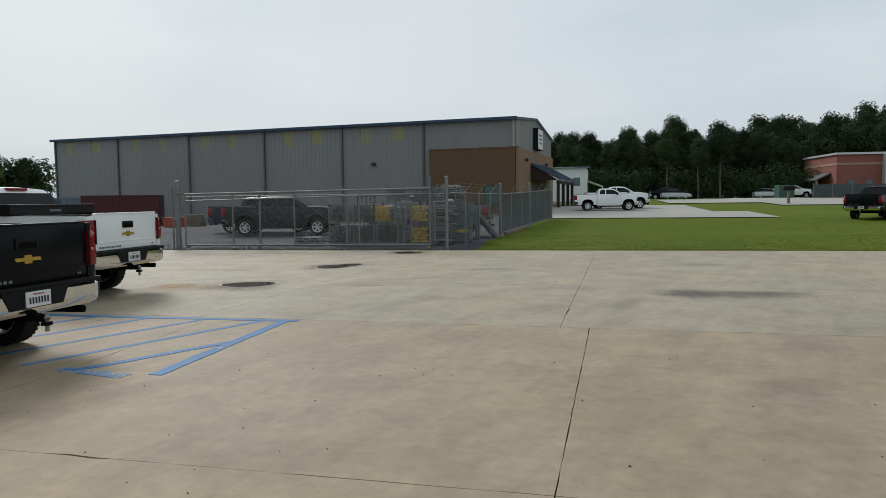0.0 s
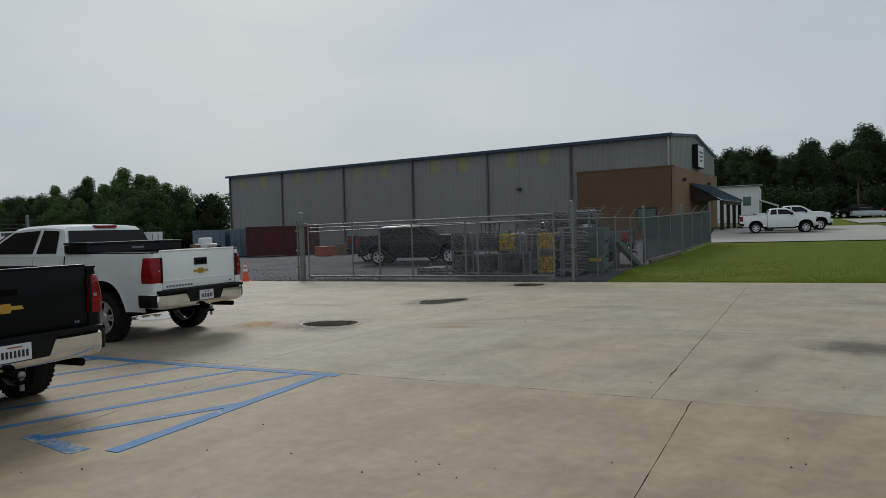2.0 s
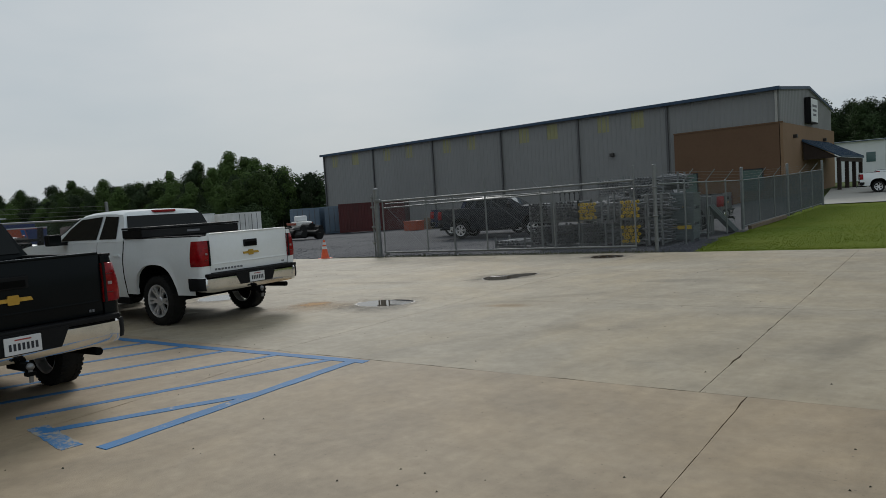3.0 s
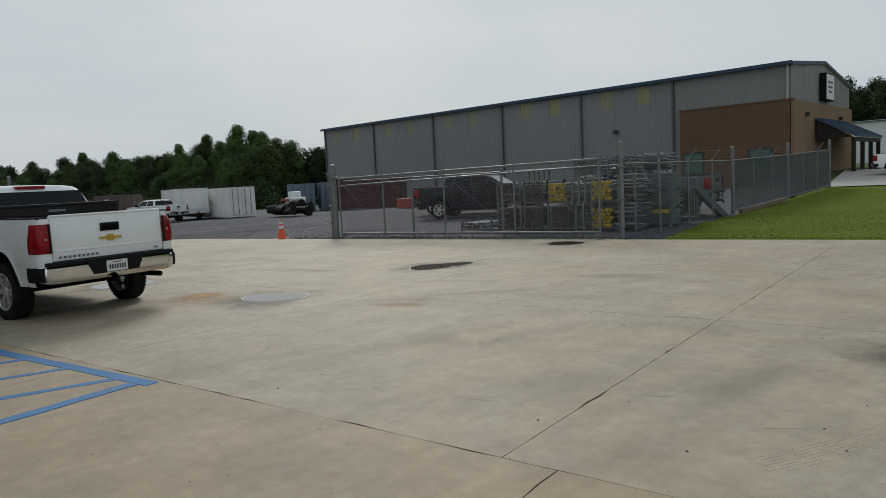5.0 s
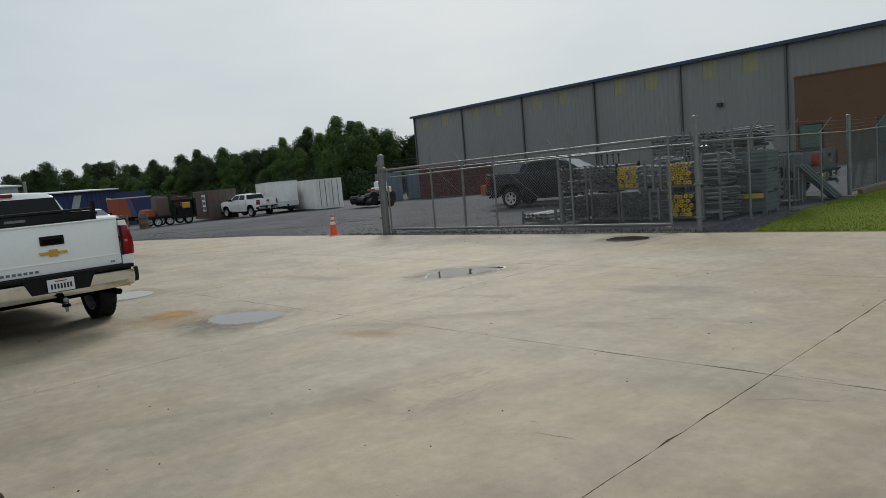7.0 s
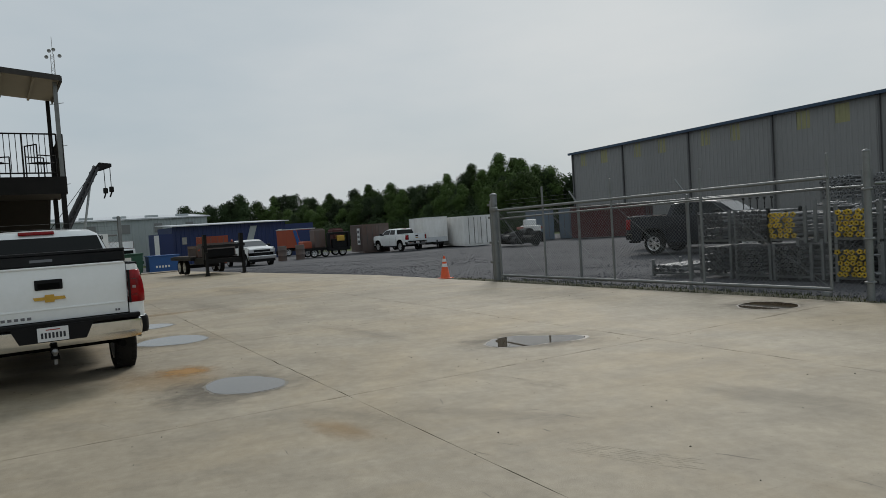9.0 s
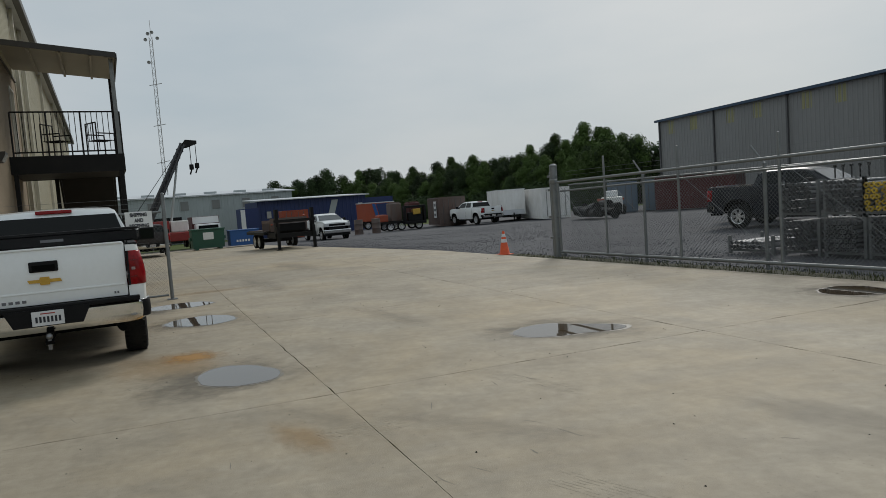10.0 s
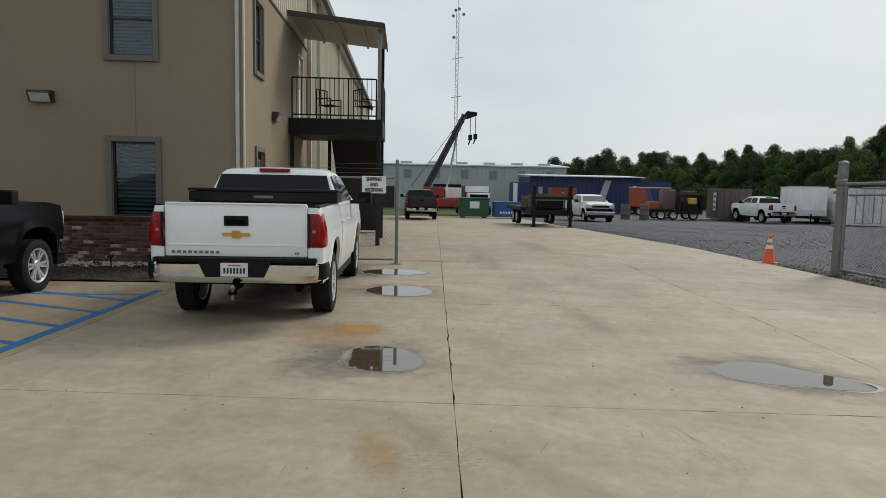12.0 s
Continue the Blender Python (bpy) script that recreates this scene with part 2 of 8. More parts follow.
WINDSHIELD = surface("windshield_glass", (0.06, 0.07, 0.075), 0.03, spec=1.0, second=(0.07, 0.08, 0.085))
DARK_RED = surface("dark_red_lens", (0.10, 0.003, 0.004), 0.3)
DULL_STEEL = surface("dull_steel", (0.25, 0.25, 0.25), 0.4, metal=0.8)
DAMP_EDGE = surface("damp_concrete", (0.20, 0.175, 0.135), 0.5, second=(0.15, 0.13, 0.10), scale=6)
REVERSE = surface("reverse_lamp_lens", (0.38, 0.30, 0.30), 0.2, second=(0.2, 0.12, 0.12), scale=30)
RED_LENS = surface("red_lamp_lens", (0.33, 0.006, 0.010), 0.15, second=(0.16, 0.003, 0.005), scale=9, spec=0.3)
CLEAR_LENS = surface("clear_lamp_lens", (0.6, 0.6, 0.6), 0.1, second=(0.35, 0.36, 0.38), scale=12, coat=0.8)
GOLD = surface("gold_emblem", (0.62, 0.40, 0.09), 0.28, metal=0.85, second=(0.5, 0.31, 0.06), scale=8)
PLATE_WHITE = surface("plate_white", (0.7, 0.7, 0.7), 0.4)
INK = surface("dark_print", (0.02, 0.022, 0.03), 0.6)
GREY_INK = surface("grey_print", (0.14, 0.14, 0.15), 0.5)
PRINT_RED = surface("red_print", (0.35, 0.05, 0.04), 0.6)
SIGN_WHITE = surface("sign_white", (0.78, 0.78, 0.76), 0.5, second=(0.7, 0.7, 0.68))
BLACK_BOX = surface("black_powder_coat", (0.006, 0.006, 0.0065), 0.55, second=(0.010, 0.010, 0.0105), scale=3, spec=0.2)
BLACK_STEEL = surface("black_painted_steel", (0.007, 0.007, 0.007), 0.55, second=(0.013, 0.012, 0.011), scale=3, spec=0.2)
GALV = surface("galvanised_steel", (0.22, 0.23, 0.23), 0.5, metal=0.45, second=(0.165, 0.175, 0.175), scale=6, fine=50)
WIRE = surface("galvanised_wire", (0.19, 0.195, 0.195), 0.55, metal=0.2)
SLATS = surface("privacy_slats", (0.072, 0.09, 0.098), 0.75, second=(0.05, 0.064, 0.07), scale=1.2, per_object=0.15)
ORANGE = surface("cone_orange", (0.78, 0.10, 0.015), 0.5, second=(0.6, 0.08, 0.02), scale=8)
REFLECT = surface("cone_white_band", (0.75, 0.75, 0.75), 0.35)
STUCCO = surface("tan_stucco", (0.265, 0.215, 0.155), 0.9, second=(0.235, 0.19, 0.135), scale=0.5, fine=6, bump=0.35, bump_scale=120, spec=0.2)
STUCCO_TRIM = surface("grey_window_trim", (0.15, 0.135, 0.115), 0.85, second=(0.12, 0.11, 0.095), bump=0.2, bump_scale=100)
CREAM_METAL = surface("cream_metal_siding", (0.50, 0.46, 0.34), 0.5, second=(0.44, 0.40, 0.29), scale=0.6, fine=4, stretch=(1, 1, 0.3))
CREAM_PIPE = surface("cream_downspout", (0.52, 0.49, 0.41), 0.5)
BRICK = surface("brown_brick", (0.14, 0.050, 0.030), 0.9, second=(0.048, 0.026, 0.020), scale=14, fine=70, bump=0.5, bump_scale=90, per_object=0.65)
BRICK_WASHED = surface("washed_brick", (0.46, 0.38, 0.33), 0.9, second=(0.16, 0.075, 0.055), scale=9, fine=60, bump=0.5, bump_scale=90)
MORTAR = surface("grey_mortar", (0.24, 0.205, 0.175), 0.95, bump=0.4)
WIN_GLASS = surface("window_glass", (0.045, 0.085, 0.10), 0.03, spec=0.8, second=(0.05, 0.09, 0.105))
WIN_FRAME = surface("dark_window_frame", (0.012, 0.016, 0.02), 0.4)
BLIND = surface("blind_slat", (0.085, 0.16, 0.22), 0.5, second=(0.065, 0.125, 0.175))
BLIND_DARK = surface("green_blind_slat", (0.085, 0.14, 0.115), 0.5)
LAMP_BRONZE = surface("bronze_lamp_case", (0.03, 0.026, 0.022), 0.5)
LAMP_GLASS = surface("lamp_lens", (0.5, 0.5, 0.47), 0.2, second=(0.36, 0.36, 0.34), scale=14)
CANOPY_UNDER = surface("canopy_sheet", (0.40, 0.37, 0.30), 0.6, second=(0.34, 0.31, 0.25), scale=1)
WH_GREY = surface("grey_ribbed_sheet", (0.228, 0.228, 0.222), 0.55, second=(0.202, 0.202, 0.196), scale=0.35, fine=3, stretch=(1, 1, 0.25))
WH_TRIM = surface("dark_blue_roof_trim", (0.018, 0.05, 0.10), 0.5)
WH_PIPE = surface("dark_grey_downspout", (0.10, 0.10, 0.10), 0.6)
WH_PIPE_LIGHT = surface("light_grey_downspout", (0.40, 0.39, 0.36), 0.6)
YELLOW_PANEL = surface("yellowed_skylight_panel", (0.29, 0.275, 0.125), 0.5, second=(0.25, 0.24, 0.12), scale=2)
BROWN_WALL = surface("brown_block_wall", (0.145, 0.082, 0.045), 0.9, second=(0.125, 0.07, 0.038), scale=0.5, fine=5, bump=0.2, bump_scale=40)
TAN_WALL = surface("tan_front_wall", (0.24, 0.15, 0.085), 0.9, second=(0.21, 0.13, 0.07), scale=0.5, fine=5)
BLUE_ROOF = surface("blue_metal_roof", (0.035, 0.075, 0.13), 0.45, second=(0.03, 0.06, 0.10))
WHITE_SHEET = surface("white_metal_sheet", (0.74, 0.75, 0.75), 0.55, second=(0.64, 0.65, 0.65), scale=0.3, fine=2, stretch=(1, 1, 0.3))
PALE_SHEET = surface("pale_grey_sheet", (0.40, 0.43, 0.43), 0.6, second=(0.35, 0.38, 0.38), scale=0.2, fine=2, stretch=(1, 1, 0.3))
ROOF_SHEET = surface("bright_roof_sheet", (0.62, 0.64, 0.66), 0.4, metal=0.2)
NAVY_SHEET = surface("navy_metal_sheet", (0.012, 0.028, 0.12), 0.5, second=(0.015, 0.03, 0.10), scale=0.4, stretch=(1, 1, 0.3))
RED_BRICKFACE = surface("red_brick_face", (0.27, 0.10, 0.075), 0.9, second=(0.22, 0.08, 0.06), scale=0.8, fine=8)
BAND_TAN = surface("tan_band", (0.36, 0.24, 0.17), 0.9)
LOCK_STEEL = surface("container_lock_steel", (0.10, 0.10, 0.098), 0.5, second=(0.07, 0.065, 0.06), scale=5)
RED_BOX = surface("rusty_red_container", (0.085, 0.015, 0.016), 0.7, second=(0.058, 0.016, 0.014), scale=0.8, fine=5, stretch=(1, 1, 0.4))
BLUE_BOX = surface("blue_grey_container", (0.10, 0.16, 0.23), 0.65, second=(0.14, 0.18, 0.22), scale=0.7, fine=4, stretch=(1, 1, 0.4))
WHITE_BOX = surface("white_container", (0.86, 0.86, 0.85), 0.55, second=(0.64, 0.63, 0.60), scale=0.8, fine=4, stretch=(1, 1, 0.4))
RUST_BOX = surface("weathered_brown_container", (0.125, 0.108, 0.10), 0.75, second=(0.13, 0.082, 0.066), scale=0.6, fine=3, stretch=(1, 1, 0.5))
ORANGE_BOX = surface("orange_container", (0.36, 0.07, 0.025), 0.65, second=(0.28, 0.06, 0.03), scale=0.8, stretch=(1, 1, 0.4))
GREEN_BIN = surface("green_dumpster_paint", (0.015, 0.085, 0.05), 0.55, second=(0.02, 0.07, 0.045), scale=1.5)
BLUE_BIN = surface("blue_bin_paint", (0.015, 0.09, 0.30), 0.55, second=(0.02, 0.08, 0.24), scale=1.5)
YELLOW_CAP = surface("yellow_end_cap", (0.62, 0.42, 0.02), 0.55, second=(0.5, 0.33, 0.03), scale=6, per_object=0.2)
DARK_CAP = surface("dark_steel_socket", (0.055, 0.056, 0.058), 0.6, second=(0.10, 0.10, 0.10), scale=6, per_object=0.5)
TUBE = surface("galvanised_tube", (0.26, 0.265, 0.27), 0.5, metal=0.3, second=(0.12, 0.125, 0.13), scale=4, per_object=0.3)
BIN_GREY = surface("grey_steel_bin", (0.15, 0.18, 0.185), 0.6, second=(0.11, 0.135, 0.14), scale=2)
WOOD = surface("pallet_wood", (0.20, 0.15, 0.10), 0.85, second=(0.14, 0.10, 0.07), scale=3)
PALE_BARK = surface("pale_bark", (0.15, 0.135, 0.115), 0.95, second=(0.09, 0.08, 0.068), scale=1.5, bump=0.4, bump_scale=12)
BARK = surface("tree_bark", (0.10, 0.085, 0.07), 0.95, second=(0.06, 0.05, 0.04), scale=2, bump=0.6, bump_scale=12)
LEAF = surface("broad_leaves", (0.048, 0.080, 0.022), 0.85, second=(0.068, 0.104, 0.028), scale=0.25, fine=1.2, per_object=0.38, spec=0.2)
LEAF_DARK = surface("dark_leaves", (0.029, 0.049, 0.020), 0.85, second=(0.044, 0.066, 0.026), scale=0.25, fine=1.2, per_object=0.38, spec=0.2)
# Darker leaf copy: the entrance woods' dark look is put into the colour.
LEAF_DARKENED = surface("darkened_leaves", (0.021, 0.036, 0.013), 0.85, second=(0.032, 0.051, 0.017), scale=0.25, fine=1.2, per_object=0.35, spec=0.15)
MULCH = surface("bark_mulch", (0.05, 0.032, 0.02), 0.9, second=(0.025, 0.018, 0.012), per_island=0.5)
LEAF_BRIGHT = surface("bright_leaves", (0.075, 0.115, 0.015), 0.7, second=(0.055, 0.09, 0.015), scale=0.25, fine=1.2, per_island=0.2, spec=0.2)
CRANE_RED = surface("crane_red_paint", (0.30, 0.03, 0.025), 0.5)
CRANE_GREY = surface("crane_boom_paint", (0.06, 0.062, 0.068), 0.6)
MAST = surface("mast_grey", (0.38, 0.36, 0.35), 0.6, metal=0.3)
TEAL_GLASS = surface("teal_window", (0.06, 0.12, 0.115), 0.1, spec=0.7)


def water_surface():
    m = bpy.data.materials.new("puddle_water")
    m.use_nodes = True
    p = m.node_tree.nodes["Principled BSDF"]
    p.inputs["Base Color"].default_value = (0.075, 0.052, 0.030, 1)
    p.inputs["Roughness"].default_value = 0.015
    p.inputs["Specular IOR Level"].default_value = 0.5
    p.inputs["IOR"].default_value = 2.1
    return m


WATER = water_surface()


def stain_surface(name, tint, under, spread=0.5):
    """A soft-edged stain on concrete, fading outwards by its own round shape."""
    m = bpy.data.materials.new(name)
    m.use_nodes = True
    nt = m.node_tree
    p = nt.nodes["Principled BSDF"]
    p.inputs["Roughness"].default_value = 0.75
    p.inputs["Base Color"].default_value = (*tint, 1)
    co = nt.nodes.new("ShaderNodeTexCoord")
    ln = nt.nodes.new("ShaderNodeVectorMath")
    ln.operation = "LENGTH"
    nt.links.new(co.outputs["Object"], ln.inputs[0])
    no = nt.nodes.new("ShaderNodeTexNoise")
    no.inputs["Scale"].default_value = 2.2
    no.inputs["Detail"].default_value = 7
    no.inputs["Roughness"].default_value = 0.7
    nt.links.new(co.outputs["Object"], no.inputs["Vector"])
    ad = nt.nodes.new("ShaderNodeMath")
    ad.operation = "MULTIPLY_ADD"
    ad.inputs[1].default_value = 1.3
    nt.links.new(no.outputs["Fac"], ad.inputs[0])
    nt.links.new(ln.outputs["Value"], ad.inputs[2])
    r = nt.nodes.new("ShaderNodeMapRange")
    r.interpolation_type = "SMOOTHSTEP"
    r.inputs["From Min"].default_value, r.inputs["From Max"].default_value = 0.75, 1.5
    r.inputs["To Min"].default_value, r.inputs["To Max"].default_value = spread, 0.0
    nt.links.new(ad.outputs[0], r.inputs["Value"])
    nt.links.new(r.outputs[0], p.inputs["Alpha"])
    return m


RUST_STAIN = stain_surface("rust_stain", (0.42, 0.22, 0.055), None, 0.75)
DAMP_STAIN = stain_surface("damp_stain", (0.12, 0.105, 0.085), None, 0.5)
PUDDLE_STAIN = stain_surface("puddle_damp_stain", (0.13, 0.112, 0.085), None, 0.6)
FAINT_RUST = stain_surface("faint_rust_stain", (0.42, 0.24, 0.07), None, 0.3)
OIL_STAIN = stain_surface("tyre_soot_stain", (0.17, 0.155, 0.13), None, 0.16)


# ---- building helpers ----
def part(name, bm, material, parent=None, label="", smooth=False, angle=None):
    me = bpy.data.meshes.new(name)
    bm.normal_update()
    bm.to_mesh(me)
    bm.free()
    me.materials.append(material)
    if smooth:
        for f in me.polygons:
            f.use_smooth = True
        if angle:
            me.set_sharp_from_angle(angle=radians(angle))
    ob = new(name, me)
    if parent:
        ob.parent = parent
    if label:
        ob["label"] = label
    return ob


def again(name, mesh, parent, m=None):
    """One more object on a mesh that exists already."""
    ob = new(name, mesh)
    ob.parent = parent
    if m is not None:
        ob.matrix_basis = m
    return ob


def thing(name, m, label, category, group="", kind=""):
    ob = new(name)
    ob.empty_display_size = 0.2
    ob.matrix_basis = m
    return tagged(ob, label, category, group, kind)


def box(bm, x0, x1, y0, y1, z0, z1, bevel=0.0):
    vs = [bm.verts.new((x, y, z)) for x in (x0, x1) for y in (y0, y1) for z in (z0, z1)]
    a, b, c, d, e, f, g, h = vs
    fs = [bm.faces.new(q) for q in ((a, b, d, c), (e, g, h, f), (a, e, f, b), (c, d, h, g), (a, c, g, e), (b, f, h, d))]
    if bevel:
        es = list({ed for q in fs for ed in q.edges})
        bmesh.ops.bevel(bm, geom=es, offset=bevel, segments=2, affect="EDGES", profile=0.6)
    return bm


def boxes(*rows, bevel=0.0):
    bm = bmesh.new()
    for r in rows:
        if bevel:
            tmp = bmesh.new()
            box(tmp, *r, bevel=bevel)
            me = bpy.data.meshes.new("tmp")
            tmp.to_mesh(me)
            tmp.free()
            bm.from_mesh(me)
            bpy.data.meshes.remove(me)
        else:
            box(bm, *r)
    return bm


def rod(bm, p, q, r, seg=8, r2=None, caps=True):
    p, q = Vector(p), Vector(q)
    d = (q - p).normalized()
    side = d.cross(Vector((0, 0, 1)) if abs(d.z) < 0.9 else Vector((1, 0, 0))).normalized()
    up = side.cross(d)
    r2 = r if r2 is None else r2
    rings = []
    for c, rr in ((p, r), (q, r2)):
        rings.append([bm.verts.new(c + (side * math.cos(a) + up * math.sin(a)) * rr) for a in (2 * math.pi * k / seg for k in range(seg))])
    for k in range(seg):
        bm.faces.new((rings[0][k], rings[0][(k + 1) % seg], rings[1][(k + 1) % seg], rings[1][k]))
    if caps and seg > 2:
        bm.faces.new(rings[0][::-1])
        bm.faces.new(rings[1])
    return bm


def rods(rows, r, seg=8):
    bm = bmesh.new()
    for p, q in rows:
        rod(bm, p, q, r, seg)
    return bm


def prism(bm, pts, vec):
    """A flat polygon pushed along vec."""
    vec = Vector(vec)
    a = [bm.verts.new(p) for p in pts]
    b = [bm.verts.new(Vector(p) + vec) for p in pts]
    n = len(pts)
    bm.faces.new(a[::-1])
    bm.faces.new(b)
    for k in range(n):
        bm.faces.new((a[k], a[(k + 1) % n], b[(k + 1) % n], b[k]))
    bmesh.ops.recalc_face_normals(bm, faces=bm.faces[:])
    return bm


def slab_of(pts, vec):
    return prism(bmesh.new(), pts, vec)


def lathe(bm, profile, seg=24, m=None, closed=False):
    """Turns (radius, height) about the local y axis; m places it."""
    m = m or Matrix()
    rings = [[bm.verts.new(m @ Vector((r * math.cos(a), h, r * math.sin(a)))) for a in (2 * math.pi * k / seg for k in range(seg))] for r, h in profile]
    n = len(rings)
    for i in range(n if closed else n - 1):
        for k in range(seg):
            bm.faces.new((rings[i][k], rings[(i + 1) % n][k], rings[(i + 1) % n][(k + 1) % seg], rings[i][(k + 1) % seg]))
    return bm


def loft(bm, sections, cap=True):
    rings = [[bm.verts.new(p) for p in s] for s in sections]
    n = len(rings[0])
    for a, b in zip(rings, rings[1:]):
        for k in range(n):
            bm.faces.new((a[k], a[(k + 1) % n], b[(k + 1) % n], b[k]))
    if cap:
        bm.faces.new(rings[0][::-1])
        bm.faces.new(rings[-1])
    bmesh.ops.recalc_face_normals(bm, faces=bm.faces[:])
    return bm


def smoothstep(a, b, x):
    s = min(1.0, max(0.0, (x - a) / (b - a)))
    return s * s * (3 - 2 * s)


def ground_z(x, y):
    """The lot is level; the front lawn climbs away, the yard falls away."""
    return 0.03 * min(48.0, max(0.0, y - 30)) * smoothstep(-10, -4, x) - 0.018 * max(0.0, -x - 20)


def sheet(name, xs, ys, zfun, material, inside=None, parent=None):
    """A ground sheet over a grid of lines; inside() says which cells are kept."""
    bm = bmesh.new()
    vs = {}
    for i, x in enumerate(xs):
        for j, y in enumerate(ys):
            vs[i, j] = bm.verts.new((x, y, zfun(x, y)))
    for i in range(len(xs) - 1):
        for j in range(len(ys) - 1):
            if inside is None or inside((xs[i] + xs[i + 1]) / 2, (ys[j] + ys[j + 1]) / 2):
                bm.faces.new((vs[i, j], vs[i + 1, j], vs[i + 1, j + 1], vs[i, j + 1]))
    loose = [v for v in bm.verts if not v.link_faces]
    for v in loose:
        bm.verts.remove(v)
    return part(name, bm, material, parent)


def text_on(words, size, m, material, name, parent, align="CENTER", bold=0.022):
    cu = bpy.data.curves.new(name, "FONT")
    cu.body, cu.size, cu.align_x, cu.align_y = words, size, align, "CENTER"
    cu.extrude = 0.002
    cu.offset = size * bold
    cu.space_line = 0.85
    tmp = bpy.data.objects.new(name, cu)
    scene.collection.objects.link(tmp)
    bpy.context.view_layer.update()
    me = bpy.data.meshes.new_from_object(tmp.evaluated_get(bpy.context.evaluated_depsgraph_get()))
    bpy.data.objects.remove(tmp)
    me.materials.clear()
    me.materials.append(material)
    ob = new(name, me)
    ob.parent = parent
    ob.matrix_basis = m
    return ob


# ---- ground ----
def far_edge(x):
    """Where the driveway's concrete ends against gravel and lawn."""
    return 19.66 + 0.012 * (x + 4)


def steps(*knots):
    out = []
    for (a, n), (b, _) in zip(knots, knots[1:]):
        out += [a + (b - a) * k / n for k in range(n)]
    return out + [knots[-1][0]]


tagged(sheet("ground", steps((-900, 6), (-160, 12), (-20, 4), (-10, 6), (-2, 8), (60, 8), (900, 0)),
             steps((-600, 5), (-60, 6), (18, 4), (30, 14), (170, 6), (900, 0)),
             lambda x, y: ground_z(x, min(y, 170)) - 0.16, ROUGH_GROUND), "rough green ground reaching to the horizon", "ground", kind="structure")

tagged(sheet("gravel_yard", steps((-75, 22), (-20, 8), (-4, 3), (-2.2, 0)), steps((17, 1), (18.2, 2), (19, 4), (22, 4), (30, 10), (75, 0)),
             lambda x, y: ground_z(x, y) - 0.045 + 0.02 * noise.noise((x * 0.7, y * 0.7, 0)), GRAVEL,
             lambda x, y: y > 24 or y > far_edge(x) - 2.2), "grey crushed gravel of the storage yard", "gravel", kind="structure")

def lawn_edge(y):
    """The lawn's edge: past the corner post, then along the side fence."""
    return -3.1 - 0.09 * (y - 20) if y < 24 else -3.46 + 0.115 * (y - 24)


tagged(sheet("lawn", steps((-3.6, 26), (0, 10), (9, 10), (40, 6), (120, 0)), steps((19.2, 20), (26, 20), (60, 10), (120, 0)),
             lambda x, y: ground_z(x, y) - 0.025 + 0.03 * noise.noise((x * 0.5, y * 0.5, 3)), LAWN,
             lambda x, y: x > lawn_edge(y) and y > 19.3), "bright green mown front lawn", "lawn", kind="structure")

tagged(sheet("soil_verge", steps((-16, 24), (-3.2, 0)), [0.0, 0.15, 0.35, 0.6, 0.8], lambda x, y: -0.02 + 0.018 * noise.noise((x * 3, y * 5, 7)) - 0.03 * smoothstep(0.55, 0.8, y), EDGE_SOIL),
       "weedy brown soil along the foot of the gate", "verge", kind="structure")
for v in bpy.data.objects["soil_verge"].data.vertices:
    v.co.y += far_edge(v.co.x) - 0.01

# pavement of cast slabs with open joints
pavement = thing("pavement", Matrix(), "tan grey concrete driveway slabs with cracked joints", "pavement", kind="structure")
tagged(sheet("joint_bed", steps((-56, 18), (-20, 4), (27, 0)), steps((-8.2, 2), (6, 4), (17, 0)), lambda x, y: ground_z(x, y) - 0.03, JOINT, parent=pavement), "dark dirt and weeds in the joints")
tagged(sheet("joint_bed", steps((-20, 2), (27, 0)), steps((17, 1), (19.0, 0)), lambda x, y: ground_z(x, y) - 0.03, JOINT, parent=pavement), "dark dirt and weeds in the joints")


def joint_y(row, x):
    return {-3: -8.2, -2: -3.2 - 0.03 * x, -1: 1.66 - 0.05 * (x + 2), 0: 6.60 - 0.045 * (x + 0.43), 1: 11.11 - 0.043 * (x + 5.24), 2: 15.31 - 0.045 * (x + 4.65), 3: far_edge(x)}[row]


def ragged(a, b, seed, n=26, amount=0.0045):
    """A joint edge from a to b, chipped along its way."""
    rnd = random.Random(seed)
    pts = []
    for k in range(n):
        s = k / n
        w = 0 if k == 0 else rnd.uniform(-amount, 0.4 * amount) + (0.014 if rnd.random() < 0.07 else 0)
        d = (Vector(b) - Vector(a)).normalized()
        p = Vector(a).lerp(Vector(b), s) + Vector((-d.y, d.x)) * w
        pts.append((p.x, p.y))
    return pts


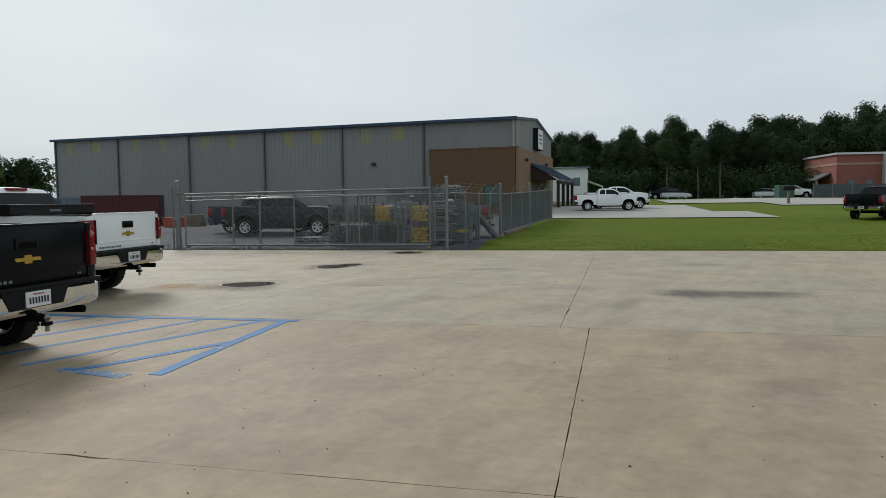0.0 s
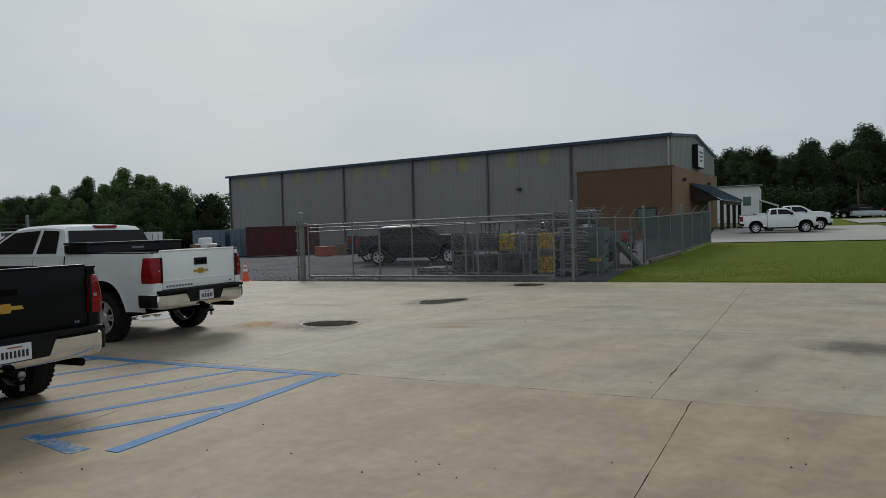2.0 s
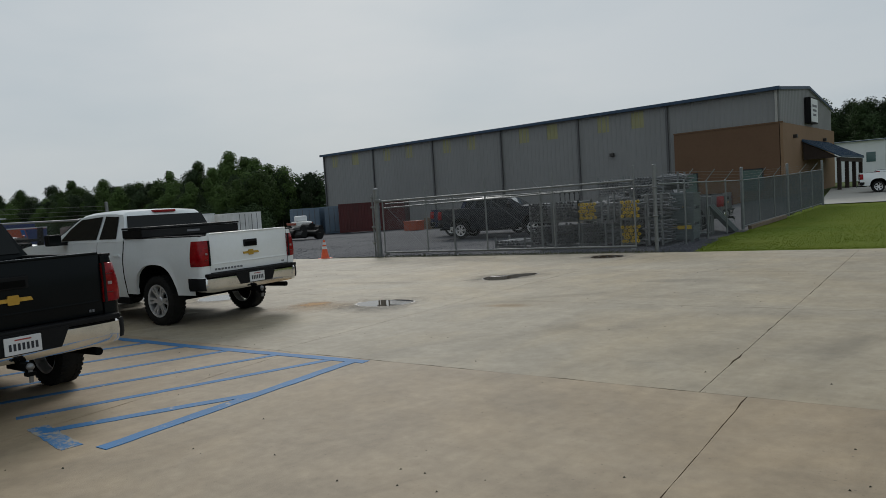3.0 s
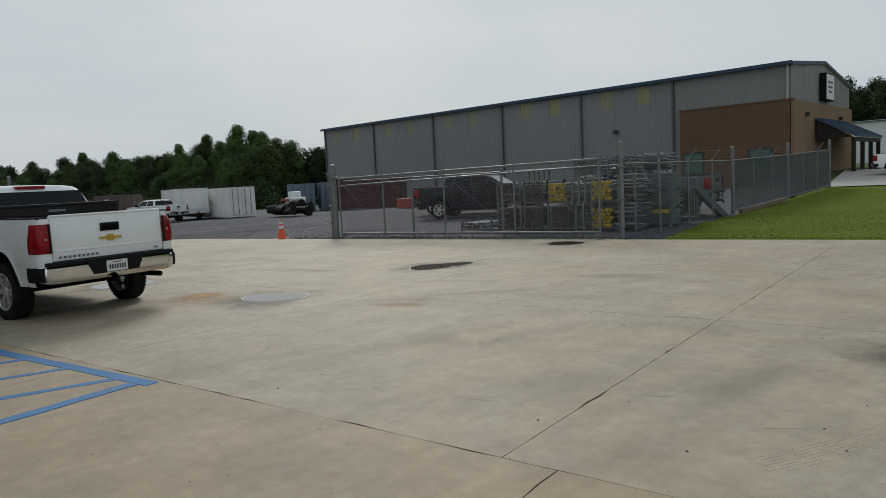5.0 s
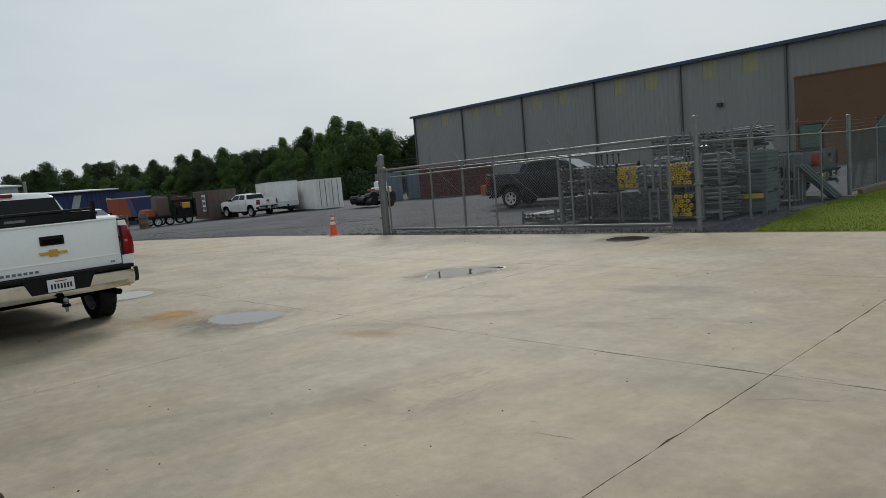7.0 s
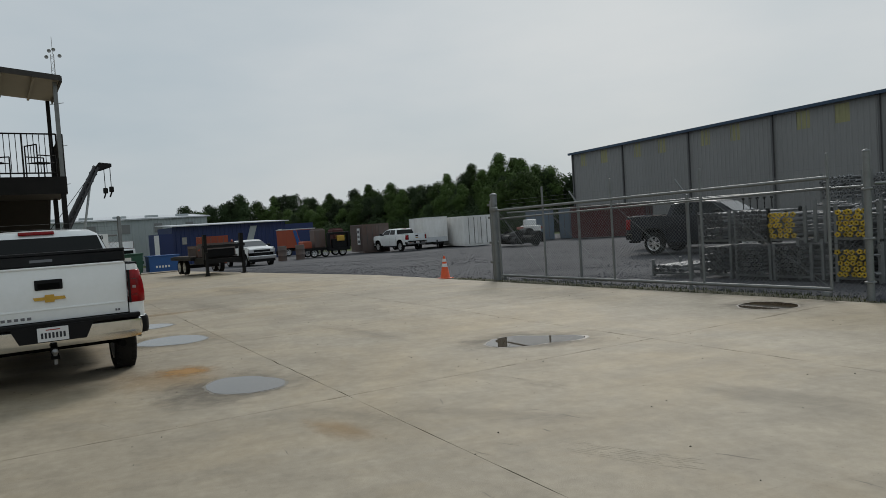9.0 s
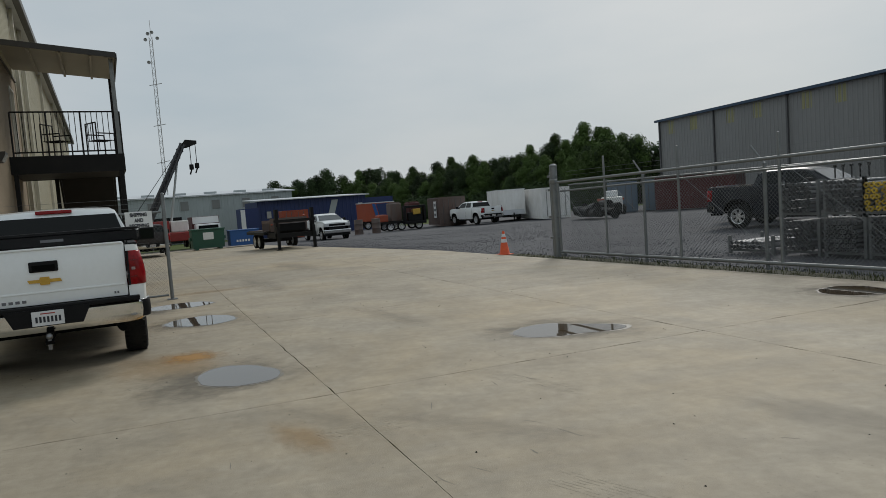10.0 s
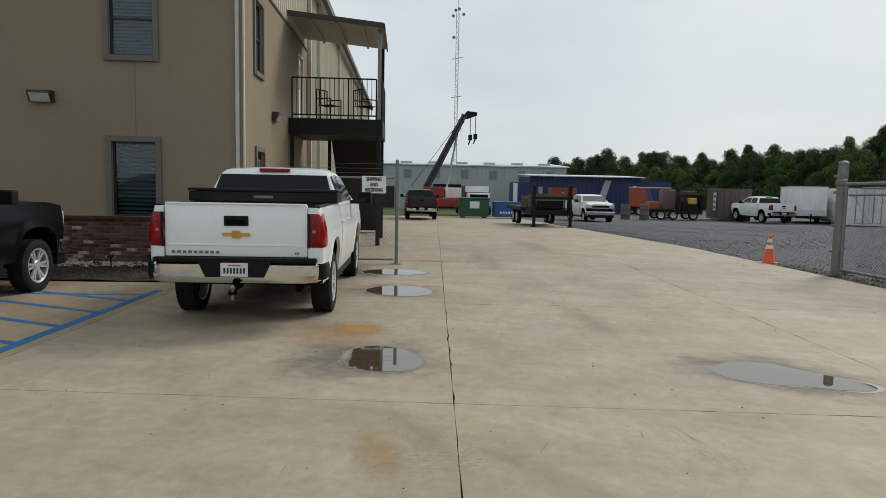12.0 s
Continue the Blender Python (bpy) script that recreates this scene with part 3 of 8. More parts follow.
def slab(x0, x1, row, lean, material, seed, lean1=None):
    gap, gap_y = 0.0045, 0.0045
    c = []
    for xk, r, sx, sy in ((x0, row, 1, 1), (x1, row, -1, 1), (x1, row + 1, -1, -1), (x0, row + 1, 1, -1)):
        y = joint_y(r, xk)
        x = xk + (lean if sx > 0 or lean1 is None else lean1) * (y - 6.57)
        y = joint_y(r, x)
        c.append((x + sx * gap, y + sy * gap_y))
    if c[3][1] - c[0][1] < 0.3:
        return
    ring = []
    for k in range(4):
        ring += ragged(c[k], c[(k + 1) % 4], seed * 7 + k)
    bm = bmesh.new()
    top = [bm.verts.new((x, y, ground_z(x, y))) for x, y in ring]
    low = [bm.verts.new((x, y, ground_z(x, y) - 0.11)) for x, y in ring]
    bm.faces.new(top)
    n = len(ring)
    for k in range(n):
        bm.faces.new((top[k], low[k], low[(k + 1) % n], top[(k + 1) % n]))
    bmesh.ops.triangulate(bm, faces=[f for f in bm.faces if len(f.verts) > 4])
    bmesh.ops.recalc_face_normals(bm, faces=bm.faces[:])
    part("slab", bm, material, pavement)


DRIVE_JOINT = {0: (-0.43, 0.087), -1: (-5.58, 0.095), -2: (-9.95, 0.045), 1: (4.8, 0.09)}
for i in range(-10, 6):
    for row in (0, 1, 2):
        (xa, la), (xb, lb) = DRIVE_JOINT.get(i, (-0.26 + 5.2 * i, 0.05)), DRIVE_JOINT.get(i + 1, (-0.26 + 5.2 * (i + 1), 0.05))
        slab(xa, xb, row, la, CONCRETE, 100 + i * 5 + row, lb)
PARK_LEAN = {0: 0.08, 1: 0.08, 2: 0.06}
for i in range(-3, 5):
    for row in (-3, -2, -1):
        x0 = -11.6 if i == -3 else -0.06 + 5.2 * i
        slab(x0, -0.06 + 5.2 * (i + 1), row, PARK_LEAN.get(i, 0.0), CONCRETE_TAN, 300 + i * 5 + row, PARK_LEAN.get(i + 1, 0.0))


# blue hatching of the no-parking bay
def stripe(a, b, width, material, name="stripe", za=0.004):
    a, b = Vector((*a, 0)), Vector((*b, 0))
    d = (b - a).normalized()
    n = Vector((-d.y, d.x, 0)) * width / 2
    rnd = random.Random(int(a.x * 100))
    up, lo = [], []
    for k in range(17):
        p = a.lerp(b, k / 16)
        up.append(p + n * rnd.uniform(0.88, 1.08))
        lo.append(p - n * rnd.uniform(0.88, 1.08))
    ring = [(p.x, p.y, 0.0) for p in up + lo[::-1]]
    bm = slab_of(ring, (0, 0, za))
    return part(name, bm, material, hatch)


hatch = thing("parking_marking", Matrix(), "worn blue painted hatching on the parking concrete", "floor marking", kind="structure")
stripe((-3.98, 6.65), (-7.2, 6.68), 0.13, BLUE_PAINT)
stripe((-7.2, 6.685), (-10.7, 6.84), 0.13, BLUE_PAINT, za=0.0045)
stripe((-4.16, 6.58), (-4.24, 3.70), 0.14, BLUE_THIN, za=0.0055)
stripe((-4.22, 5.25), (-5.16, 3.75), 0.12, BLUE_THIN, za=0.005)
for x0, length in ((-4.47, 2.75), (-5.34, 2.75), (-6.2, 2.7), (-7.07, 2.7), (-7.95, 2.65), (-8.85, 2.6), (-9.75, 1.9)):
    stripe((x0, 6.62 - 0.02 * (x0 + 4)), (x0 - 0.5 * length, 6.62 - length), 0.10, BLUE_PAINT, za=0.003)
stripe((-4.50, 3.62), (-5.35, 3.80), 0.16, BLUE_GONE)
stripe((-10.28, 6.8), (-10.3, 4.6), 0.10, BLUE_PAINT, za=0.0035)


# puddles
def puddle(cx, cy, a, b, turn, seed, tail=0.0):
    bm = bmesh.new()
    rnd = random.Random(seed)
    ph = [rnd.uniform(0, 6.28) for _ in range(4)]
    ring = []
    for k in range(72):
        t = 2 * math.pi * k / 72
        r = 1 + 0.05 * math.sin(2 * t + ph[0]) + 0.04 * math.sin(3 * t + ph[1]) + 0.014 * math.sin(7 * t + ph[2]) + 0.007 * math.sin(13 * t + ph[3])
        r *= 1 + tail * math.exp(-(((t - math.pi / 2) / 0.42) ** 2))
        ring.append((a * r * math.cos(t), b * r * math.sin(t), 0.0))
    prism(bm, ring, (0, 0, 0.003))
    ob = part("puddle", bm, WATER)
    rim = bmesh.new()
    prism(rim, [(x * 1.07 + 0.012 * math.sin(k * 0.9), y * 1.07 + 0.012 * math.cos(k * 1.3), -0.001) for k, (x, y, _) in enumerate(ring)], (0, 0, 0.0018))
    part("damp_edge", rim, DAMP_EDGE, ob, "dark damp edge of the puddle")
    ob.matrix_basis = pose(cx, cy, 0.0015, 0, 0, turn)
    return tagged(ob, "shallow rain puddle lying on the concrete", "puddle", "puddles on the driveway")


def stain(cx, cy, a, b, turn, material, name, label, z=0.0009):
    bm = bmesh.new()
    bm.faces.new([bm.verts.new((math.cos(2 * math.pi * k / 40), math.sin(2 * math.pi * k / 40), 0)) for k in range(40)])
    ob = part(name, bm, material)
    ob.matrix_basis = pose(cx, cy, z, 0, 0, turn) @ Matrix.Diagonal((a, b, 1, 1))
    return tagged(ob, label, "stain", kind="structure")


puddle(-6.55, 10.48, 0.50, 0.40, 12, 1)
puddle(-10.93, 10.64, 0.56, 0.53, 0, 2)
puddle(-13.36, 10.52, 0.60, 0.46, 85, 3)
puddle(-6.05, 14.12, 0.42, 0.42, -31, 5, 1.15)
puddle(-5.14, 18.68, 0.46, 0.42, -40, 6)
stain(-6.53, 10.30, 1.15, 1.15, 20, PUDDLE_STAIN, "damp_stain", "damp dark rim round a puddle")
stain(-10.93, 10.55, 1.15, 1.15, 0, PUDDLE_STAIN, "damp_stain", "damp dark rim round a puddle")
stain(-5.98, 14.32, 1.0, 1.4, -35, PUDDLE_STAIN, "damp_stain", "damp dark rim round a puddle")
stain(-5.14, 18.68, 1.0, 1.0, -60, PUDDLE_STAIN, "damp_stain", "damp dark rim round a puddle")
stain(-7.95, 10.16, 0.62, 0.50, 30, RUST_STAIN, "rust_stain", "orange rust stain on the concrete")
stain(-4.15, 10.55, 0.75, 0.26, 10, FAINT_RUST, "rust_stain", "faint rust streak on the concrete", 0.0012)
stain(-7.6, 9.9, 1.3, 0.9, 20, FAINT_RUST, "rust_stain", "faint rust bloom on the concrete", 0.0005)
stain(-13.1, 9.97, 1.1, 0.6, 10, DAMP_STAIN, "damp_stain", "dark damp patch beside a puddle")
stain(-15.38, 11.38, 0.35, 1.61, 0, FAINT_RUST, "rust_stain", "tan water line across the driveway", 0.0011)
stain(1.75, 9.95, 0.85, 0.85, 8, DAMP_STAIN, "damp_stain", "dark damp patch on the driveway")
stain(2.7, 9.95, 1.8, 0.7, 6, DAMP_STAIN, "damp_stain", "dark damp patch on the driveway", 0.0011)
stain(3.0, 15.2, 1.1, 0.7, 0, OIL_STAIN, "tyre_stain", "grey tyre smudge on the concrete")
for cx, cy, a, b, r in ((-3.6, 11.7, 1.6, 0.25, 35), (-4.3, 10.9, 1.1, 0.22, 20), (0.6, 8.6, 1.7, 0.3, 70), (-2.2, 13.8, 1.5, 0.4, 15), (-8.6, 13.1, 2.0, 0.35, 5),
                        (-15.4, 12.6, 3.0, 0.7, 0), (-20, 14.5, 3.5, 0.8, 2), (-13.9, 9.6, 2.6, 0.5, 0), (1.6, 4.1, 0.8, 0.5, 30), (-2.5, 9.0, 0.9, 0.5, -20)):
    stain(cx, cy, a, b, r, OIL_STAIN, "tyre_stain", "grey tyre smudge on the concrete", 0.0007)


# hairline scuffs and short open cracks
rs = random.Random(77)
bm = bmesh.new()
for k in range(120):
    x, y = rs.uniform(-16, 5), rs.uniform(7.2, 18.8)
    a = rs.gauss(0.12, 0.35)
    length, wide = rs.uniform(0.06, 0.34), rs.uniform(0.002, 0.005)
    d, q = Vector((math.cos(a), math.sin(a), 0)), Vector((-math.sin(a), math.cos(a), 0))
    p = Vector((x, y, 0.0006))
    up, lo = [], []
    for i in range(5):
        f = i / 4
        w = wide * (0.25 + math.sin(math.pi * f)) * rs.uniform(0.6, 1.3)
        c = p + d * length * f + q * rs.uniform(-0.006, 0.006)
        up.append(bm.verts.new(c + q * w))
        lo.append(bm.verts.new(c - q * w))
    for i in range(4):
        bm.faces.new((up[i], lo[i], lo[i + 1], up[i + 1]))
bmesh.ops.recalc_face_normals(bm, faces=bm.faces[:])
tagged(part("hairline_cracks", bm, CRACK), "short hairline cracks and scuffs in the concrete", "cracks", kind="stuff")

# faint curved tread marks
def tread_mark(cx, cy, turn, length, bend):
    bm = bmesh.new()
    rt = random.Random(int(cx * 100))
    for k in range(7):
        off = (k - 3) * 0.034
        x = -length / 2 + rt.uniform(0, 0.2)
        while x < length / 2:
            l = rt.uniform(0.04, 0.22)
            a = Vector((x, off + bend * x * x, 0))
            b = Vector((x + l, off + bend * (x + l) ** 2, 0))
            w = Vector((0, rt.uniform(0.002, 0.006), 0))
            bm.faces.new([bm.verts.new(p) for p in (a - w, b - w * 0.6, b + w * 0.6, a + w)])
            x += l + rt.uniform(0.01, 0.14)
    ob = part("tread_mark", bm, TREAD)
    ob.matrix_basis = pose(cx, cy, 0.0008, 0, 0, turn)
    tagged(ob, "faint dusty tyre tread mark on the concrete", "tyre mark", kind="structure")


MARKS = ((1.25, 7.57, 55, 1.3, 0.06),
         (-1.84, 9.28, 75, 1.0, 0.06),
         (-2.20, 9.72, 70, 0.8, 0.06),
         (-4.11, 10.86, 95, 0.7, 0.06),
         (-2.12, 11.76, 20, 0.9, 0.06),
         (-4.04, 10.76, 80, 0.8, 0.06),
         (-4.62, 12.57, 15, 1.6, 0.06))
for row in MARKS:
    tread_mark(*row)

# planting bed before the office
tagged(sheet("planting_bed", steps((-14.0, 8), (-11.62, 0)), steps((-12, 40), (7.35, 0)),
             lambda x, y: 0.03 + 0.05 * noise.noise((x * 2, y * 2, 1)), DIRT), "dark mulched planting bed along the brick base", "planting bed", kind="structure")


# ---- office building with brick base ----
WX, WY = -14.0, 7.4      # front face and side face
office = thing("office_building", Matrix(), "tan stucco two-storey office with brown brick base and metal hall behind", "building", kind="structure")
OPEN = ((4.79, 5.66, 1.0, 2.50), (4.79, 5.65, 4.20, 5.66))          # front openings y0 y1 z0 z1
SIDE_OPEN = ((-15.85, -15.05, 4.15, 5.66), (-15.95, -15.15, 1.0, 2.42), (-21.95, -21.0, 3.545, 5.65))


def wall_with_holes(axis, at, thick, u0, u1, z0, z1, holes):
    """A wall cut into blocks round its openings. axis x: face at x=at, u is y; axis y: face at y=at, u is x."""
    us = sorted({u0, u1, *[h[0] for h in holes], *[h[1] for h in holes]})
    zs = sorted({z0, z1, *[h[2] for h in holes], *[h[3] for h in holes]})
    bm = bmesh.new()
    for a, b in zip(us, us[1:]):
        for c, d in zip(zs, zs[1:]):
            um, zm = (a + b) / 2, (c + d) / 2
            if any(h[0] < um < h[1] and h[2] < zm < h[3] for h in holes):
                continue
            if axis == "x":
                box(bm, at - thick, at, a, b, c, d)
            else:
                box(bm, a, b, at - thick, at, c, d)
    bmesh.ops.remove_doubles(bm, verts=bm.verts[:], dist=1e-5)
    return bm


part("front_wall", wall_with_holes("x", WX, 0.25, -14, WY, 0, 6.1, OPEN), STUCCO, office)
part("side_wall", wall_with_holes("y", WY, 0.25, -22.9, WX - 0.25, 0, 6.1, SIDE_OPEN), STUCCO, office)
part("back_wall", boxes((-60, WX - 0.26, -14.25, -14, -1, 8.4)), CREAM_METAL, office)


def ribbed_sheet(u0, u1, z0, z1, pitch, depth, along="x", at=0.0, sign=1, zfun=None):
    """Trapezoid-ribbed cladding as one folded sheet."""
    bm = bmesh.new()
    us, k = [], u0
    while k < u1 - 1e-6:
        for f, d in ((0.0, 0), (0.62, 0), (0.72, 1), (0.90, 1)):
            us.append((min(k + f * pitch, u1), d))
        k += pitch
    us.append((u1, 0))
    rows = []
    for u, d in us:
        o = at + sign * depth * d
        top = zfun(u) if zfun else z1
        rows.append([bm.verts.new((u, o, z) if along == "x" else (o, u, z)) for z in (z0, top)])
    for a, b in zip(rows, rows[1:]):
        if (a[0].co - b[0].co).length > 1e-6:
            bm.faces.new((a[0], b[0], b[1], a[1]))
    bmesh.ops.recalc_face_normals(bm, faces=bm.faces[:])
    return bm


part("upper_siding", ribbed_sheet(-22.9, WX, 6.1, 8.4, 0.3, 0.03, "x", WY + 0.0), CREAM_METAL, office, "cream ribbed metal siding")
part("hall_siding", ribbed_sheet(-60, -22.9, -1.0, 8.4, 0.3, 0.03, "x", WY - 0.02), CREAM_METAL, office, "cream ribbed metal siding")
part("upper_front_siding", ribbed_sheet(-14, WY, 6.1, 8.4, 0.3, 0.03, "y", WX), CREAM_METAL, office, "cream ribbed metal siding")
part("siding_flashing", boxes((-22.9, WX + 0.02, WY + 0.002, WY + 0.04, 6.06, 6.12)), STUCCO_TRIM, office)
bm = bmesh.new()
prism(bm, [(WX + 0.3, WY + 0.25, 8.4), (WX + 0.3, -3.5, 9.5), (WX + 0.3, -14.5, 8.4), (WX + 0.3, -14.5, 8.25), (WX + 0.3, -3.5, 9.35), (WX + 0.3, WY + 0.25, 8.25)], (-46.5, 0, 0))
part("roof", bm, ROOF_SHEET, office)
part("gutter", boxes((-60.2, WX + 0.3, WY + 0.24, WY + 0.42, 8.22, 8.44)), WH_PIPE, office, "dark metal gutter")
for x in (-25.6, -33, -40.5, -48):
    part("downspout", boxes((x, x + 0.1, WY + 0.03, WY + 0.13, -0.9, 8.25)), CREAM_PIPE, office)
part("downspout", boxes((WX + 0.002, WX + 0.08, WY - 0.135, WY - 0.065, 0.05, 8.2), bevel=0.012), CREAM_PIPE, office, "cream corner downspout")
# Narrow cream strip up the side of the corner.
part("corner_trim", boxes((WX - 0.06, WX + 0.02, WY + 0.002, WY + 0.03, 0, 8.2)), CREAM_PIPE, office)
part("downspout", boxes((-23.14, -23.02, WY + 0.03, WY + 0.13, -0.4, 8.25)), CREAM_PIPE, office)
part("control_joint", boxes((WX, WX + 0.003, 5.27, 5.285, 2.62, 4.08)), STUCCO_TRIM, office)
part("control_joint", boxes((WX, WX + 0.003, 2.55, 2.565, 0.9, 3.0)), STUCCO_TRIM, office)


def office_window(y0, y1, z0, z1, slat, name, label, slats):
    w = new(name)
    w.parent = office
    w["label"] = label
    t = 0.11
    part("trim", boxes((WX, WX + 0.045, y0 - t, y0, z0 - t, z1 + t), (WX, WX + 0.045, y1, y1 + t, z0 - t, z1 + t),
                       (WX, WX + 0.045, y0, y1, z1, z1 + t), (WX, WX + 0.06, y0, y1, z0 - t, z0)), STUCCO_TRIM, w)
    zm = (z0 + z1) / 2
    f = 0.04
    part("window_frame", boxes((WX - 0.12, WX - 0.05, y0, y0 + f, z0, z1), (WX - 0.12, WX - 0.05, y1 - f, y1, z0, z1), (WX - 0.12, WX - 0.05, y0 + f, y1 - f, z0, z0 + f),
                               (WX - 0.12, WX - 0.05, y0 + f, y1 - f, z1 - f, z1), (WX - 0.11, WX - 0.045, y0 + f, y1 - f, zm - 0.025, zm + 0.025)), WIN_FRAME, w)
    for a, b in ((z0 + f, zm - 0.025), (zm + 0.025, z1 - f)):
        g = part("pane", boxes((WX - 0.085, WX - 0.08, y0 + f, y1 - f, a, b)), PANE, w)
        g.visible_shadow = False
    for k in range(slats):
        z = z0 + 0.05 + (z1 - z0 - 0.1) * k / slats
        part("blind_slat", slab_of([(WX - 0.135, y0 + 0.05, z), (WX - 0.155, y0 + 0.05, z + 0.036), (WX - 0.155, y1 - 0.05, z + 0.036), (WX - 0.135, y1 - 0.05, z)], (0, 0, 0.004)), slat, w)
    # Black panel close behind the slats stands in for the unlit room.
    part("room_back", boxes((WX - 0.248, WX - 0.235, y0 + 0.001, y1 - 0.001, z0 + 0.001, z1 - 0.001)), UNDERBODY_AND_HOLLOW, w)


def glass_surface():
    m = bpy.data.materials.new("clear_window_glass")
    m.use_nodes = True
    p = m.node_tree.nodes["Principled BSDF"]
    p.inputs["Base Color"].default_value = (0.55, 0.72, 0.75, 1)
    p.inputs["Roughness"].default_value = 0.02
    p.inputs["Transmission Weight"].default_value = 1.0
    p.inputs["IOR"].default_value = 1.5
    return m


PANE = glass_surface()
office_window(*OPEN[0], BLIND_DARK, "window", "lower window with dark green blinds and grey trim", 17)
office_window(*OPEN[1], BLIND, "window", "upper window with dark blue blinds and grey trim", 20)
for k, (x0, x1, z0, z1) in enumerate(SIDE_OPEN[:2]):
    w = new("window")
    w.parent = office
    part("trim", boxes((x0 - 0.1, x0, WY, WY + 0.045, z0 - 0.1, z1 + 0.1), (x1, x1 + 0.1, WY, WY + 0.045, z0 - 0.1, z1 + 0.1),
                       (x0, x1, WY, WY + 0.045, z1, z1 + 0.1), (x0, x1, WY, WY + 0.06, z0 - 0.1, z0)), STUCCO_TRIM, w)
    zm = (z0 + z1) / 2
    part("window_frame", boxes((x0, x0 + 0.04, WY - 0.12, WY - 0.05, z0, z1), (x1 - 0.04, x1, WY - 0.12, WY - 0.05, z0, z1),
                               (x0 + 0.04, x1 - 0.04, WY - 0.12, WY - 0.05, z0, z0 + 0.04), (x0 + 0.04, x1 - 0.04, WY - 0.12, WY - 0.05, z1 - 0.04, z1),
                               (x0 + 0.04, x1 - 0.04, WY - 0.11, WY - 0.045, zm - 0.02, zm + 0.02)), WIN_FRAME, w)
    part("pane", boxes((x0 + 0.04, x1 - 0.04, WY - 0.09, WY - 0.08, z0 + 0.04, zm - 0.02)), WIN_GLASS, w)
    part("pane", boxes((x0 + 0.04, x1 - 0.04, WY - 0.09, WY - 0.08, zm + 0.02, z1 - 0.04)), WIN_GLASS, w)
x0, x1, z0, z1 = SIDE_OPEN[2]
door = new("door")
door.parent = office
part("door_leaf", boxes((x0 + 0.05, x1 - 0.05, WY - 0.1, WY - 0.05, z0, z1 - 0.05)), SIGN_WHITE, door, "white steel door")
part("door_frame", boxes((x0, x0 + 0.05, WY - 0.12, WY + 0.03, z0, z1), (x1 - 0.05, x1, WY - 0.12, WY + 0.03, z0, z1), (x0 + 0.05, x1 - 0.05, WY - 0.12, WY + 0.03, z1 - 0.05, z1)), CREAM_PIPE, door)
part("door_light", boxes((x0 + 0.25, x1 - 0.25, WY - 0.052, WY - 0.045, z0 + 1.1, z1 - 0.25)), GREY_INK, door)


def wall_lamp(m):
    lamp = thing("wall_lamp", m, "bronze wall-pack lamp with frosted lens on the stucco", "lamp", "wall-pack lamps")
    bm = bmesh.new()
    prism(bm, [(0.0, -0.23, -0.11), (0.0, -0.23, 0.11), (0.17, -0.23, 0.11), (0.17, -0.23, 0.06), (0.08, -0.23, -0.11)], (0, 0.46, 0))
    part("case", bm, LAMP_BRONZE, lamp)
    part("lens", slab_of([(0.172, -0.19, 0.052), (0.085, -0.19, -0.105), (0.085, 0.19, -0.105), (0.172, 0.19, 0.052)], (0.012, 0, -0.006)), LAMP_GLASS, lamp)
    return lamp


lamp_a = wall_lamp(pose(WX, 3.48, 3.35))
copy_thing(lamp_a, pose(-17.2, WY, 3.36, 0, 0, 90))

# brick base: single bricks, then the rest as one mesh
base_wall = thing("brick_base", Matrix(), "brown brick wainscot with pale washed bricks at the office foot", "brick wall", kind="structure")
part("mortar", boxes((WX, WX + 0.075, -14, WY, 0, 0.93)), MORTAR, base_wall)
part("cap", boxes((WX, WX + 0.13, -14, WY + 0.01, 0.932, 0.995), bevel=0.008), BRICK, base_wall, "brick rowlock cap")
BL, BH, BJ = 0.2, 0.06, 0.012
bm = bmesh.new()
box(bm, WX + 0.03, WX + 0.09, 0, BL, 0, BH, bevel=0.004)
brick_mesh = bpy.data.meshes.new("brick")
bm.to_mesh(brick_mesh)
bm.free()
brick_mesh.materials.append(BRICK)
brick_pale = brick_mesh.copy()
brick_pale.materials.clear()
brick_pale.materials.append(BRICK_WASHED)
rest = bmesh.new()
rnd = random.Random(4)
for row in range(13):
    y = WY - BL - 0.01 - (0.106 if row % 2 else 0)
    z = 0.004 + row * (BH + BJ)
    while y > -12:
        if y > 2.1:
            pale = rnd.random() < (0.26 if 3 <= row <= 6 else 0.04)
            again("brick", brick_pale if pale else brick_mesh, base_wall, pose(rnd.uniform(-0.003, 0.003), y, z))
        else:
            box(rest, WX + 0.03, WX + 0.09, y, y + BL, z, z + BH)
        y -= BL + BJ
tagged(part("bricks", rest, BRICK, base_wall), kind="stuff")

# balcony with canopy and stair
balcony = thing("balcony", Matrix(), "black steel balcony with railing, tin canopy and stair", "balcony")
BX0, BX1, BY1 = -19.35, -22.1, 10.0
part("deck", boxes((BX1, BX0, WY + 0.002, BY1, 3.12, 3.22), (BX1, BX0, WY + 0.002, BY1, 3.42, 3.54)), BLACK_STEEL, balcony)
part("deck_beam", boxes((BX0 - 0.06, BX0 + 0.02, WY + 0.005, BY1 + 0.02, 3.11, 3.56)), BLACK_STEEL, balcony)
part("deck_beam", boxes((BX1 - 0.02, BX0 - 0.065, BY1 - 0.04, BY1 + 0.03, 3.11, 3.56)), BLACK_STEEL, balcony)
part("deck_beam", boxes((BX1 - 0.02, BX1 + 0.06, WY + 0.005, BY1 - 0.045, 3.11, 3.56)), BLACK_STEEL, balcony)
